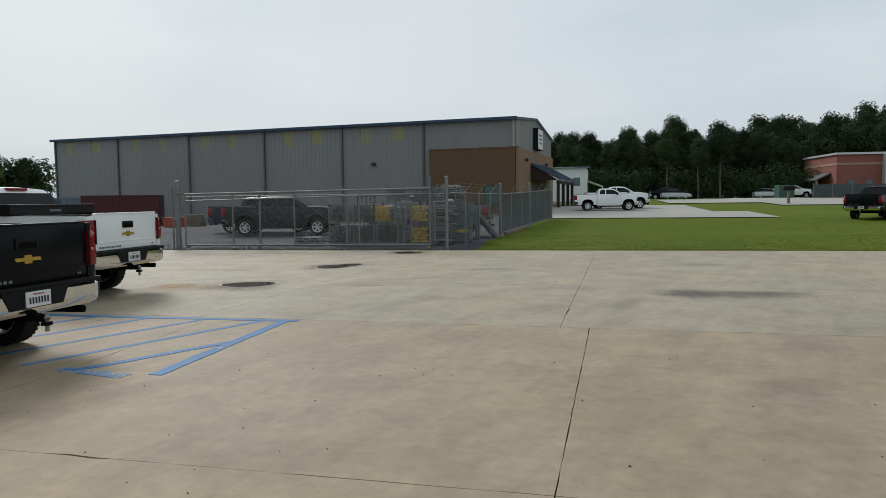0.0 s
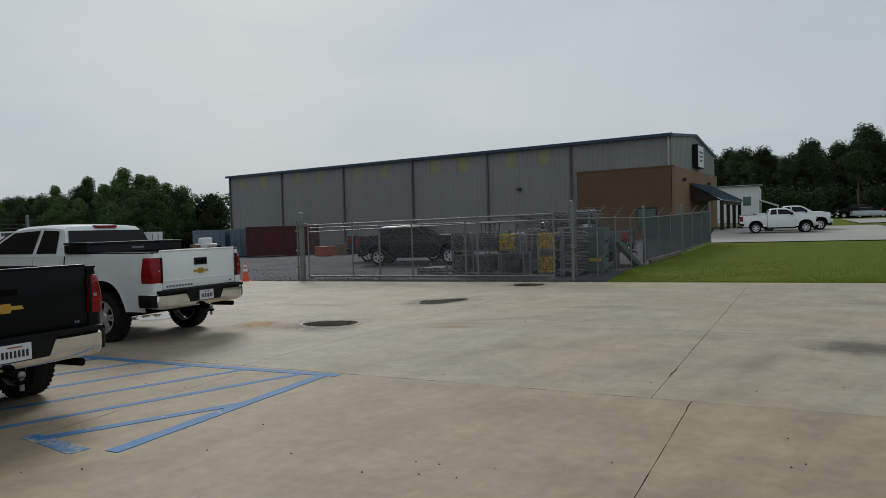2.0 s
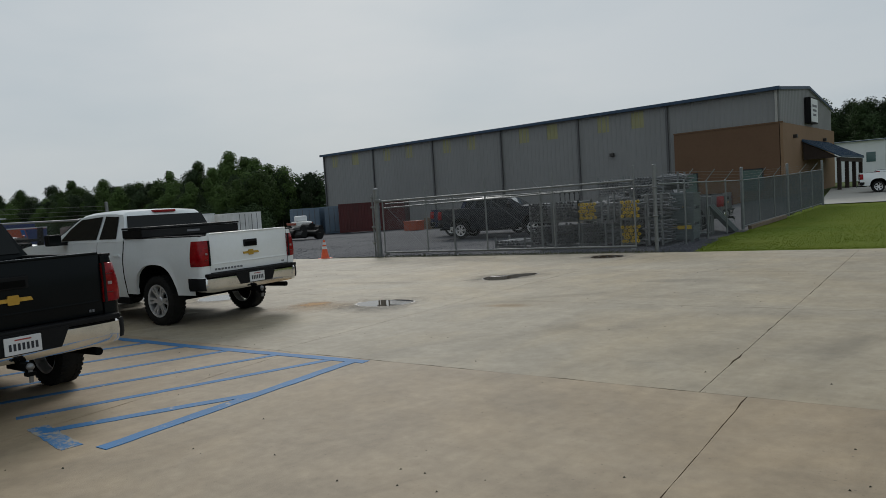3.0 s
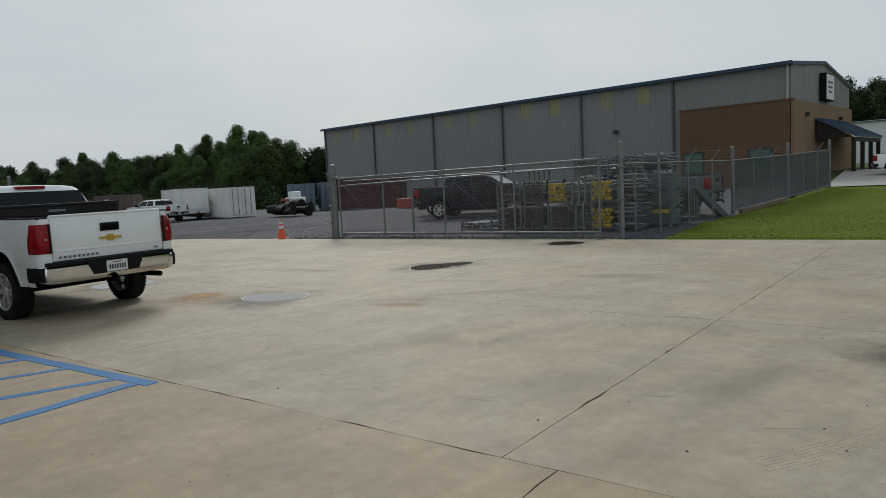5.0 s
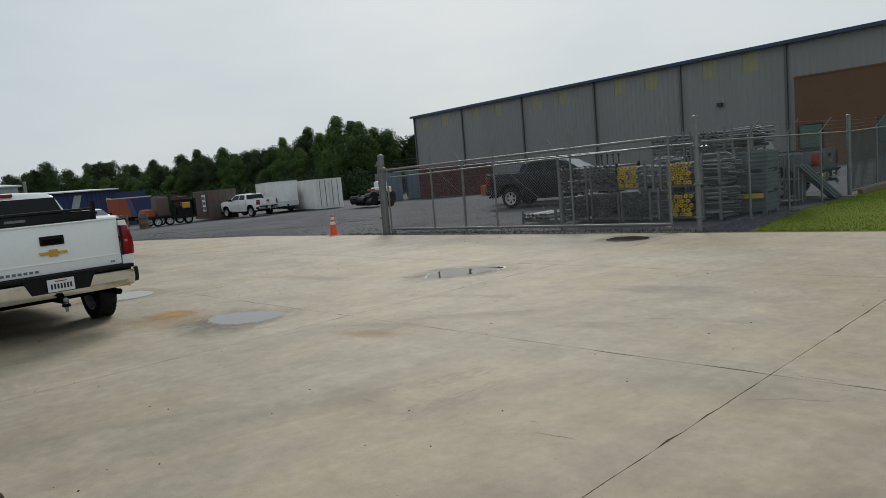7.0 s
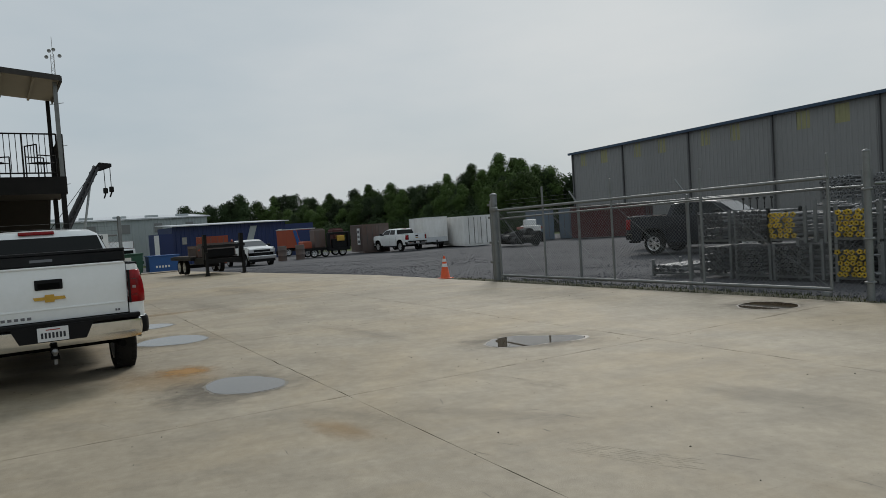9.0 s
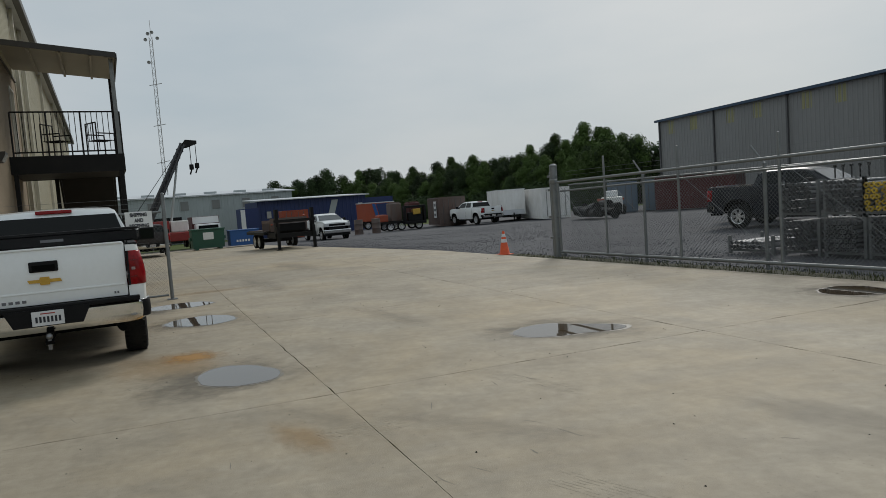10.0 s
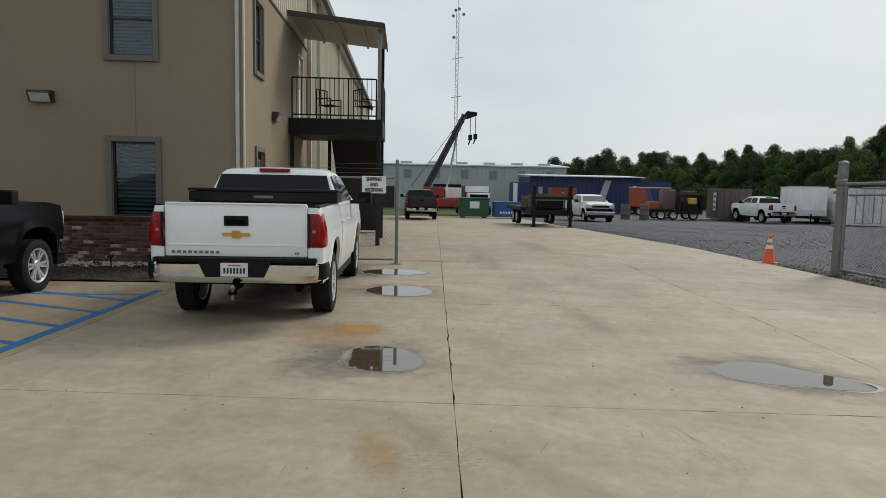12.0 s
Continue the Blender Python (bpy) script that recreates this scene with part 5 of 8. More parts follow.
def pickup(m, paint, label, cab="double", plain=False, tail="badge", group=""):
    """A full-size pickup. Local x runs forward from the rear bumper, y to its left."""
    t = thing("pickup_truck", m, label, "pickup truck", group)
    W, L = 1.01, 5.85
    bed1 = 2.08 if cab == "double" else 1.80
    ra, fa, ar = 1.25, 4.92, 0.545
    sill = lambda x: 0.50
    rail_z = lambda x: 1.40 + 0.012 * (x / 2)
    belt = lambda x: 1.405 + 0.0 * x
    door_low = lambda x: 0.44
    doors = ((bed1 + 0.03, bed1 + 0.80), (bed1 + 0.81, 4.13)) if cab == "double" else ((bed1 + 0.03, bed1 + 1.10), (bed1 + 1.11, 4.13))
    hood_z = lambda x: 1.40 - 0.035 * (x - 4.1) - 0.10 * max(0.0, (x - 5.1) / 0.7) ** 2
    for s in (1, -1):
        part("bed_side", side_panel(0.285, bed1, sill, rail_z, W, s, (ra, ar)), paint, t, smooth=True, angle=30)
        for a, b in doors:
            d = part("door", side_panel(a, b, door_low, belt, W, s, n=8), paint, t, smooth=True, angle=30)
            part("handle", boxes((a + 0.06, a + 0.24, s * W * 0.99 - 0.02, s * W * 0.99 + 0.025, 1.13, 1.165), bevel=0.008), paint, d)
        part("fender", side_panel(4.14, 5.62, sill, hood_z, W * 0.985, s, (fa, ar)), paint, t, smooth=True, angle=30)
        part("rocker", boxes((bed1, 4.2, s * 0.90 - 0.04, s * 0.90 + 0.05, 0.33, 0.44)), PLASTIC, t)
        part("wheel_well", boxes((ra - 0.55, ra + 0.55, min(s * 0.55, s * 0.90), max(s * 0.55, s * 0.90), 1.00, 1.10)), UNDERBODY_AND_HOLLOW, t)
        part("wheel_well", boxes((fa - 0.55, fa + 0.55, min(s * 0.5, s * 0.90), max(s * 0.5, s * 0.90), 1.0, 1.2)), UNDERBODY_AND_HOLLOW, t)
        part("rail_cap", boxes((0.10, bed1, min(s * 0.86, s * 0.95), max(s * 0.86, s * 0.95), 1.398, 1.425), bevel=0.008), PLASTIC, t)
        mir = part("mirror", boxes((3.80, 3.95, min(s * 1.08, s * 1.32), max(s * 1.08, s * 1.32), 1.36, 1.56), bevel=0.03), PLASTIC, t)
        part("mirror_arm", boxes((3.84, 3.94, min(s * 0.93, s * 1.09), max(s * 0.93, s * 1.09), 1.36, 1.42)), PLASTIC, mir)
        part("mirror_glass", boxes((3.792, 3.799, min(s * 1.105, s * 1.295), max(s * 1.105, s * 1.295), 1.385, 1.54)), TINT, mir)
        # rounded rear corner with the tail lamp let into it
        bm = bmesh.new()
        loft(bm, [corner_ring(z, W, s) for z in (0.64, 0.70, 0.80, 0.92, 1.06, 1.20, 1.34, 1.405)])
        part("bed_corner", bm, paint, t, smooth=True, angle=40)
        bm = bmesh.new()
        loft(bm, [corner_ring(z, W, s, o) for z, o in ((0.945, 0.001), (0.955, 0.012), (1.05, 0.016), (1.15, 0.018), (1.25, 0.016), (1.325, 0.012), (1.335, 0.001))])
        lamp = part("tail_light", bm, RED_LENS, t, "red tail lamp with dark inner band", smooth=True, angle=50)
        y0, y1 = sorted((s * 0.826, s * 0.850))
        part("lamp_band", boxes((0.038, 0.07, y0, y1, 0.945, 1.335)), PLASTIC, lamp)
        y0, y1 = sorted((s * 0.872, s * 0.912))
        part("reverse_lens", boxes((0.044, 0.056, y0, y1, 1.115, 1.148), bevel=0.004), REVERSE, lamp)
        for z in (1.04, 1.225):
            part("lens_rib", boxes((0.046, 0.058, y0 - 0.01, y1 + 0.01, z - 0.004, z + 0.004)), DARK_RED, lamp)
        y0, y1 = sorted((s * 0.60, s * 0.97))
        part("headlight", boxes((5.52, 5.70, y0, y1, 0.98, 1.21), bevel=0.03), CLEAR_LENS, t)
        for ax in (ra, fa):
            arc = [(ax + 0.535 * math.cos(a), arch_z(0.535 * math.cos(a), 0.545) - 0.004) for a in (math.pi * k / 20 for k in range(21))]
            liner = bmesh.new()
            loft(liner, [[(x, s * 0.55, z), (x, s * 0.955, z), (x, s * 0.955, z + 0.012), (x, s * 0.55, z + 0.012)] for x, z in arc])
            part("arch_liner", liner, UNDERBODY_AND_HOLLOW, t)
            part("arch_back", slab_of([(x, s * 0.55, z) for x, z in arc], (0, s * 0.008, 0)), UNDERBODY_AND_HOLLOW, t)
    # bed, tailgate and rear bumper
    part("bed_floor", boxes((0.14, bed1, -0.87, 0.87, 1.015, 1.06), (0.14, bed1, -0.90, -0.86, 1.06, 1.38), (0.14, bed1, 0.86, 0.90, 1.06, 1.38), (bed1 - 0.06, bed1, -0.86, 0.86, 1.06, 1.38)), paint, t)
    gate = part("tailgate", boxes((0.07, 0.135, -0.815, 0.815, 0.83, 1.435), bevel=0.018), paint, t, smooth=True, angle=40)
    part("crease", boxes((0.062, 0.072, -0.79, 0.79, 0.955, 0.975), bevel=0.004), paint, gate)
    part("spoiler_lip", boxes((0.055, 0.13, -0.80, 0.80, 1.425, 1.447), bevel=0.008), paint, gate)
    part("tailgate_handle", boxes((0.05, 0.071, -0.14, 0.14, 1.185, 1.30), bevel=0.012), PLASTIC, gate)
    part("handle_recess", boxes((0.046, 0.051, -0.11, 0.11, 1.20, 1.26)), UNDERBODY_AND_HOLLOW, gate)
    if tail == "badge":
        x = 0.052
        part("emblem", slab_of([(x, 0.165, 1.105), (x, 0.15, 1.07), (x, 0.05, 1.07), (x, 0.045, 1.045), (x, -0.045, 1.045), (x, -0.05, 1.07), (x, -0.165, 1.07),
                                (x, -0.15, 1.105), (x, -0.05, 1.105), (x, -0.045, 1.13), (x, 0.045, 1.13), (x, 0.05, 1.105)], (0.018, 0, 0)), GOLD, gate, "gold maker's emblem")
    for k in range(9):
        part("badge_bar", boxes((0.064, 0.07, 0.70 - k * 0.063, 0.74 - k * 0.063, 0.865, 0.895)), GREY_INK, gate)
    for k in range(2):
        part("badge_bar", boxes((0.064, 0.07, -0.72 + k * 0.03, -0.70 + k * 0.03, 0.865, 0.89)), GREY_INK, gate)
    bm = bmesh.new()
    secs = []
    for y, xo, zl in ((-1.03, 0.20, 0.62), (-0.985, 0.085, 0.57), (-0.92, 0.03, 0.545), (-0.80, 0.0, 0.535), (-0.45, -0.012, 0.535), (-0.15, -0.016, 0.535)):
        secs.append([(xo + 0.02, y, zl), (xo - 0.004, y, zl + 0.03), (xo - 0.012, y, zl + 0.10), (xo - 0.008, y, 0.745), (xo + 0.02, y, 0.770), (xo + 0.16, y, 0.770), (xo + 0.16, y, zl)])
    loft(bm, secs + [[(x, -y, z) for x, y, z in q] for q in reversed(secs)])
    bumper = part("rear_bumper", bm, CHROME, t, "chrome rear bumper", smooth=True, angle=35)
    part("bumper_pad", boxes((-0.02, 0.20, -0.93, 0.93, 0.772, 0.825), bevel=0.014), PLASTIC, bumper, "black plastic step pad")
    part("plate_recess", slab_of([(-0.034, -0.42, 0.79), (-0.034, 0.42, 0.79), (-0.034, 0.335, 0.605), (-0.034, -0.335, 0.605)], (0.03, 0, 0)), PLASTIC, bumper, "black plastic plate recess")
    for s in (1, -1):
        bm = bmesh.new()
        loft(bm, [[(x, s * y, 0.575), (x, s * (y + 0.012), 0.62), (x, s * (y + 0.012), 0.73), (x, s * y, 0.765), (x, s * 0.8, 0.765), (x, s * 0.8, 0.575)] for x, y in ((0.045, 0.955), (0.075, 1.0), (0.13, 1.025), (0.34, 1.03))])
        part("bumper_corner", bm, PLASTIC, bumper, smooth=True, angle=40)
    plate = part("licence_plate", boxes((-0.05, -0.0345, -0.155, 0.155, 0.615, 0.77), bevel=0.004), PLATE_WHITE, t, "white licence plate")
    for k in range(7):
        part("plate_bar", boxes((-0.0525, -0.0505, 0.11 - k * 0.037 - 0.011, 0.11 - k * 0.037 + 0.011, 0.65, 0.713)), INK, plate)
    part("plate_bar", boxes((-0.0525, -0.0505, -0.07, 0.07, 0.738, 0.75)), PRINT_RED, plate)
    part("hitch", boxes((-0.12, 0.25, -0.035, 0.035, 0.46, 0.53), (-0.16, -0.09, -0.04, 0.04, 0.42, 0.455)), UNDERBODY_AND_HOLLOW, t)
    bm = bmesh.new()
    bmesh.ops.create_uvsphere(bm, u_segments=12, v_segments=8, radius=0.035, matrix=Matrix.Translation((-0.13, 0, 0.50)))
    rod(bm, (-0.13, 0, 0.36), (-0.13, 0, 0.48), 0.02, 8)
    part("hitch_ball", bm, DULL_STEEL, t, smooth=True, angle=40)
    part("exhaust", rods([((0.05, -0.72, 0.47), (0.5, -0.68, 0.47))], 0.04, 12), UNDERBODY_AND_HOLLOW, t)
    # cab
    W0 = 0.965
    bm = bmesh.new()
    secs = []
    for x, zt in ((bed1 + 0.02, 1.42), (bed1 + 0.10, 1.62), (bed1 + 0.18, 1.80), (bed1 + 0.26, 1.875), (bed1 + 0.5, 1.90), (2.95, 1.912), (3.35, 1.90), (3.62, 1.865), (3.78, 1.79), (4.05, 1.63), (4.42, 1.42)):
        w1 = W0 - (zt - 1.38) * 0.40
        e = min(0.05, (zt - 1.38) * 0.35)
        secs.append([(x, -W0, 1.38), (x, -w1 - 0.004, zt - e), (x, -w1 + 0.07, zt - 0.008), (x, -w1 * 0.5, zt + 0.008), (x, 0, zt + 0.012), (x, w1 * 0.5, zt + 0.008), (x, w1 - 0.07, zt - 0.008), (x, w1 + 0.004, zt - e), (x, W0, 1.38)])
    loft(bm, secs)
    part("cab", bm, paint, t, smooth=True, angle=28)
    wy = lambda z: W0 - (z - 1.38) * 0.40 + 0.003
    if cab == "double":
        wins = ([(bed1 + 0.24, 1.43), (bed1 + 0.33, 1.80), (bed1 + 0.72, 1.82), (bed1 + 0.74, 1.43)], [(bed1 + 0.84, 1.43), (bed1 + 0.82, 1.82), (3.56, 1.79), (3.85, 1.63), (4.08, 1.43)])
    else:
        wins = ([(bed1 + 0.24, 1.43), (bed1 + 0.36, 1.80), (bed1 + 1.04, 1.825), (bed1 + 1.04, 1.43)], [(bed1 + 1.14, 1.43), (bed1 + 1.14, 1.82), (3.56, 1.79), (3.85, 1.63), (4.08, 1.43)])
    for s in (1, -1):
        for poly in wins:
            part("side_window", slab_of([(x, s * wy(z), z) for x, z in poly], (0, s * 0.008, 0)), TINT, t)
    rx = lambda z: bed1 + 0.02 + (z - 1.42) * 0.42 - 0.012
    part("rear_window", slab_of([(rx(1.45), -0.86, 1.45), (rx(1.45), 0.86, 1.45), (rx(1.80), 0.76, 1.80), (rx(1.80), -0.76, 1.80)], (-0.012, 0, 0.002)), TINT, t)
    part("brake_light", boxes((bed1 + 0.17, bed1 + 0.28, -0.22, 0.22, 1.845, 1.892), bevel=0.012), RED_LENS, t)
    fx = lambda z: 4.42 - (z - 1.42) * 1.72 + 0.02
    part("windshield", slab_of([(fx(1.45), -0.87, 1.45), (fx(1.45), 0.87, 1.45), (fx(1.80), 0.73, 1.80), (fx(1.80), -0.73, 1.80)], (0.014, 0, 0.01)), WINDSHIELD, t)
    # nose
    bm = bmesh.new()
    loft(bm, [[(x, -0.90 * k, z - 0.16), (x, -0.90 * k, z - 0.005), (x, -0.45, z + 0.045), (x, 0, z + 0.055), (x, 0.45, z + 0.045), (x, 0.90 * k, z - 0.005), (x, 0.90 * k, z - 0.16)] for x, z, k in
              ((4.12, 1.405, 1.03), (4.6, 1.385, 1.03), (5.1, 1.36, 1.02), (5.45, 1.30, 1.0), (5.63, 1.22, 0.98))])
    part("hood", bm, paint, t, smooth=True, angle=30)
    grille = part("grille", boxes((5.55, 5.69, -0.60, 0.60, 0.80, 1.20), bevel=0.02), PLASTIC, t)
    part("grille_bar", boxes((5.68, 5.73, -0.62, 0.62, 0.97, 1.03), (5.68, 5.72, -0.62, 0.62, 1.17, 1.205), bevel=0.01), CHROME, grille)
    part("front_bumper", boxes((5.50, 5.84, -0.99, 0.99, 0.52, 0.78), bevel=0.05), CHROME, t)
    part("air_dam", boxes((5.52, 5.76, -0.93, 0.93, 0.34, 0.515), bevel=0.03), PLASTIC, t)
    part("underbody", boxes((0.7, 5.5, -0.5, 0.5, 0.42, 0.76), (bed1, 4.3, -0.88, 0.88, 0.42, 1.36), (4.3, 5.52, -0.52, 0.52, 0.5, 1.15)), UNDERBODY_AND_HOLLOW, t)
    for ax in (ra, fa):
        part("axle", rods([((ax, -0.78, 0.40), (ax, 0.78, 0.40))], 0.06, 10), UNDERBODY_AND_HOLLOW, t)
        for s in (1, -1):
            wm = pose(ax, s * 0.86, 0.40, 0, 0, 0 if s > 0 else 180)
            tyre = again("wheel", WHEELS[0], t, wm)
            again("rim", WHEELS[1], tyre)
            again("brake_disc", WHEELS[2], tyre)
    return t


# x grows out of the tailgate: heading -x means a half turn
TRUCK_A = pose(-7.88, 8.725, 0, 0, 0, 179.2) @ Matrix.Diagonal((1, 1.015, 1.025, 1))
white_truck = pickup(TRUCK_A, WHITE_CAR, "white pickup truck with black tool box, parked on the driveway", "double")
black_truck = pickup(pose(-5.66, 3.89, 0, 0, 0, 177.2), BLACK_CAR, "glossy black pickup truck parked beside blue hatching", "crew")

tool_box = thing("truck_tool_box", TRUCK_A @ pose(1.80, 0, 0), "low black steel tool box across the truck bed", "tool box")
part("box_body", boxes((-0.27, 0.25, -0.84, 0.84, 1.10, 1.42), (-0.30, 0.25, -1.0, 1.0, 1.427, 1.56), bevel=0.015), BLACK_BOX, tool_box)
part("lid", boxes((-0.32, 0.25, -1.01, 1.01, 1.565, 1.60), bevel=0.012), BLACK_BOX, tool_box)
part("maker_plate", boxes((-0.306, -0.302, -0.13, 0.13, 1.475, 1.51)), GREY_INK, tool_box)


def gpose(x, y, turn, lift=0.0):
    return pose(x, y, ground_z(x, y) + lift, 0, 0, turn)


pickup(gpose(-16.95, 29.6, 10) @ Matrix.Diagonal((0.965, 1, 1, 1)), SLATE_CAR, "dark pickup truck with bright windshield in the gravel yard", "crew")
pickup(gpose(-19.3, 32.6, 10), BLUE_CAR, "navy blue pickup truck parked behind another in the yard", "crew")
pickup(gpose(-47.5, 38.1, 182), WHITE_CAR, "white crew-cab pickup truck on the gravel", "crew")
pickup(gpose(-51.4, 23.9, 2), WHITE_CAR, "white pickup truck facing the driveway", "crew")
pickup(gpose(-42.2, 11.75, 181), MAROON_CAR, "dark brown pickup truck with bed cover", "crew", tail="plain")
pickup(gpose(-3.52, 28.75, 179), GREY_CAR, "grey pickup truck parked behind storage racks", "crew")
compact = pickup(gpose(0.65, 53.0, 2), WHITE_CAR, "white compact extended-cab pickup truck at the office entrance", "double", tail="plain")
compact.scale = (0.85, 0.88, 0.90)
second = pickup(gpose(1.6, 56.3, 2), WHITE_CAR, "white pickup truck beside another at the entrance", "double", tail="plain")
second.scale = (0.9, 0.9, 0.95)
pickup(gpose(16.3, 39.5, 45), BLACK_CAR, "black pickup truck parked along the drive", "crew", tail="plain")
pickup(gpose(33, 114, 2), WHITE_CAR, "white pickup truck far off by the brick building", "crew", tail="plain")
pickup(gpose(20.0, 114.5, 178), BLACK_CAR, "dark pickup truck far off by the woods", "crew", tail="plain")


def sedan(m, paint, label):
    t = thing("car", m, label, "car")
    bm = bmesh.new()
    secs = []
    for x, zt, w in ((0.0, 0.85, 0.78), (0.25, 0.98, 0.86), (1.0, 1.0, 0.89), (3.3, 0.97, 0.89), (4.2, 0.85, 0.86), (4.6, 0.65, 0.75)):
        secs.append([(x, -w, 0.28), (x, -w - 0.02, 0.6), (x, -w + 0.06, zt), (x, 0, zt + 0.03), (x, w - 0.06, zt), (x, w + 0.02, 0.6), (x, w, 0.28)])
    loft(bm, secs)
    part("body", bm, paint, t, smooth=True, angle=30)
    bm = bmesh.new()
    loft(bm, [[(x, -0.76, 0.96), (x, -0.76 + (zt - 0.96) * 0.4, zt), (x, 0.76 - (zt - 0.96) * 0.4, zt), (x, 0.76, 0.96)] for x, zt in ((0.5, 1.0), (1.1, 1.36), (1.7, 1.45), (2.4, 1.43), (3.3, 0.98))])
    part("greenhouse", bm, TINT, t)
    part("roof", boxes((1.15, 2.4, -0.56, 0.56, 1.43, 1.47), bevel=0.015), paint, t)
    for ax in (0.85, 3.65):
        for s in (1, -1):
            w = again("wheel", WHEELS[0], t, pose(ax, s * 0.78, 0.32, 0, 0, 0 if s > 0 else 180) @ Matrix.Diagonal((0.8, 0.75, 0.8, 1)))
            again("rim", WHEELS[1], w)
    return t


sedan(gpose(15.6, 111, 4), SILVER_CAR, "silver sedan far off by the woods")
sedan(gpose(29.5, 111, 0), SILVER_CAR, "silver sedan far off by the brick building")


# ---- fences and gates ----
def mesh_panel(u0, u1, z0, z1, pitch=0.080, r=0.0018):
    """Chain-link as crossing strands in the local xz plane."""
    bm = bmesh.new()
    h = z1 - z0
    for s, off in ((1, 0.002), (-1, -0.002)):
        k = u0 - h
        while k < u1 + h:
            a, b = (k, z0), (k + h, z1)
            if s < 0:
                a, b = (k + h, z0), (k, z1)
            (xa, za), (xb, zb) = a, b
            lo, hi = max(u0, min(xa, xb)), min(u1, max(xa, xb))
            if hi - lo > 0.02:
                f = lambda x: za + (zb - za) * (x - xa) / (xb - xa)
                rod(bm, (lo, off, f(lo)), (hi, off, f(hi)), r, 3, caps=False)
            k += pitch
    return bm


def run(a, b):
    """Pose whose x axis runs along the ground from a to b."""
    d = math.degrees(math.atan2(b[1] - a[1], b[0] - a[0]))
    return pose(a[0], a[1], 0, 0, 0, d), math.hypot(b[0] - a[0], b[1] - a[1])


def post_cap(bm, x, y, z, r):
    bmesh.ops.create_uvsphere(bm, u_segments=10, v_segments=6, radius=r, matrix=Matrix.Translation((x, y, z)) @ Matrix.Diagonal((1, 1, 0.6, 1)))


def post(parent, x, y, z0, z1, r, name="post"):
    bm = bmesh.new()
    rod(bm, (x, y, z0), (x, y, z1), r, 12)
    post_cap(bm, x, y, z1, r * 1.08)
    return part(name, bm, GALV, parent, smooth=True, angle=40)


# sliding gate, standing open before the fixed fence
gate_m, gate_l = run((-13.35, 19.72), (-4.60, 19.72))
gate = thing("sliding_gate", gate_m, "galvanised chain-link cantilever gate standing open", "gate")
for z in (0.16, 1.93):
    part("rail", rods([((0, 0, z), (gate_l, 0, z + (0.10 if z > 1 else 0.02)))], 0.032, 10), GALV, gate, smooth=True, angle=40)
part("rail", rods([((0.02, 0.06, 1.70), (gate_l, 0.06, 1.86))], 0.022, 8), GALV, gate, smooth=True, angle=40)
for k, x in enumerate((0.02, 1.80, 4.04, 6.32, gate_l - 0.02)):
    post(gate, x, 0.0, 0.16, 2.42 if k in (1, 2, 3, 4) else 1.95, 0.026, "upright")
for k, (x0, x1) in enumerate(((0.05, 1.75), (1.85, 3.99), (4.09, 6.27), (6.37, 8.7))):
    part("brace_wire", rods([((x0, 0.02, 1.9 if k % 2 else 1.85), (x1, 0.02, 0.2))], 0.005, 5), GALV, gate)
tagged(part("chain_link", mesh_panel(0.04, gate_l - 0.04, 0.18, 1.90), WIRE, gate), kind="stuff")
for x in (0.1, gate_l - 0.1):
    part("roller", boxes((x - 0.07, x + 0.07, -0.05, 0.05, 0.06, 0.13), bevel=0.02), GALV, gate)

big_post = thing("gate_post", pose(-13.69, 19.86, 0), "thick galvanised gate post with guide rollers", "post")
post(big_post, 0, 0, 0, 2.36, 0.095)
post(big_post, -0.22, 0.05, 0, 2.2, 0.03)
for z in (0.5, 1.05, 1.75, 2.1):
    part("bracket", boxes((-0.26, 0.12, -0.03, 0.03, z - 0.03, z + 0.03), bevel=0.01), GALV, big_post)
part("roller", boxes((0.05, 0.3, -0.2, -0.09, 1.9, 2.02), bevel=0.03), GALV, big_post)

fence_m, fence_l = run((-13.6, 20.25), (-4.09, 19.90))
fence = thing("yard_fence", fence_m, "chain-link fence with barbed wire along the yard front", "fence")
for x in (2.85, 6.04):
    post(fence, x, 0, 0, 1.93, 0.034)
    part("arm", rods([((x, 0, 1.93), (x - 0.24, -0.05, 2.27))], 0.018, 6), GALV, fence)
part("rail", rods([((0, 0, 1.85), (fence_l, 0, 1.85))], 0.02, 8), GALV, fence)
tagged(part("chain_link", mesh_panel(0.02, fence_l - 0.05, 0.06, 1.84), WIRE, fence), kind="stuff")
for k in range(3):
    part("barbed_wire", rods([((0, -0.02 * k, 2.0 + 0.1 * k), (fence_l, -0.02 * k, 2.0 + 0.1 * k))], 0.0022, 4), WIRE, fence)

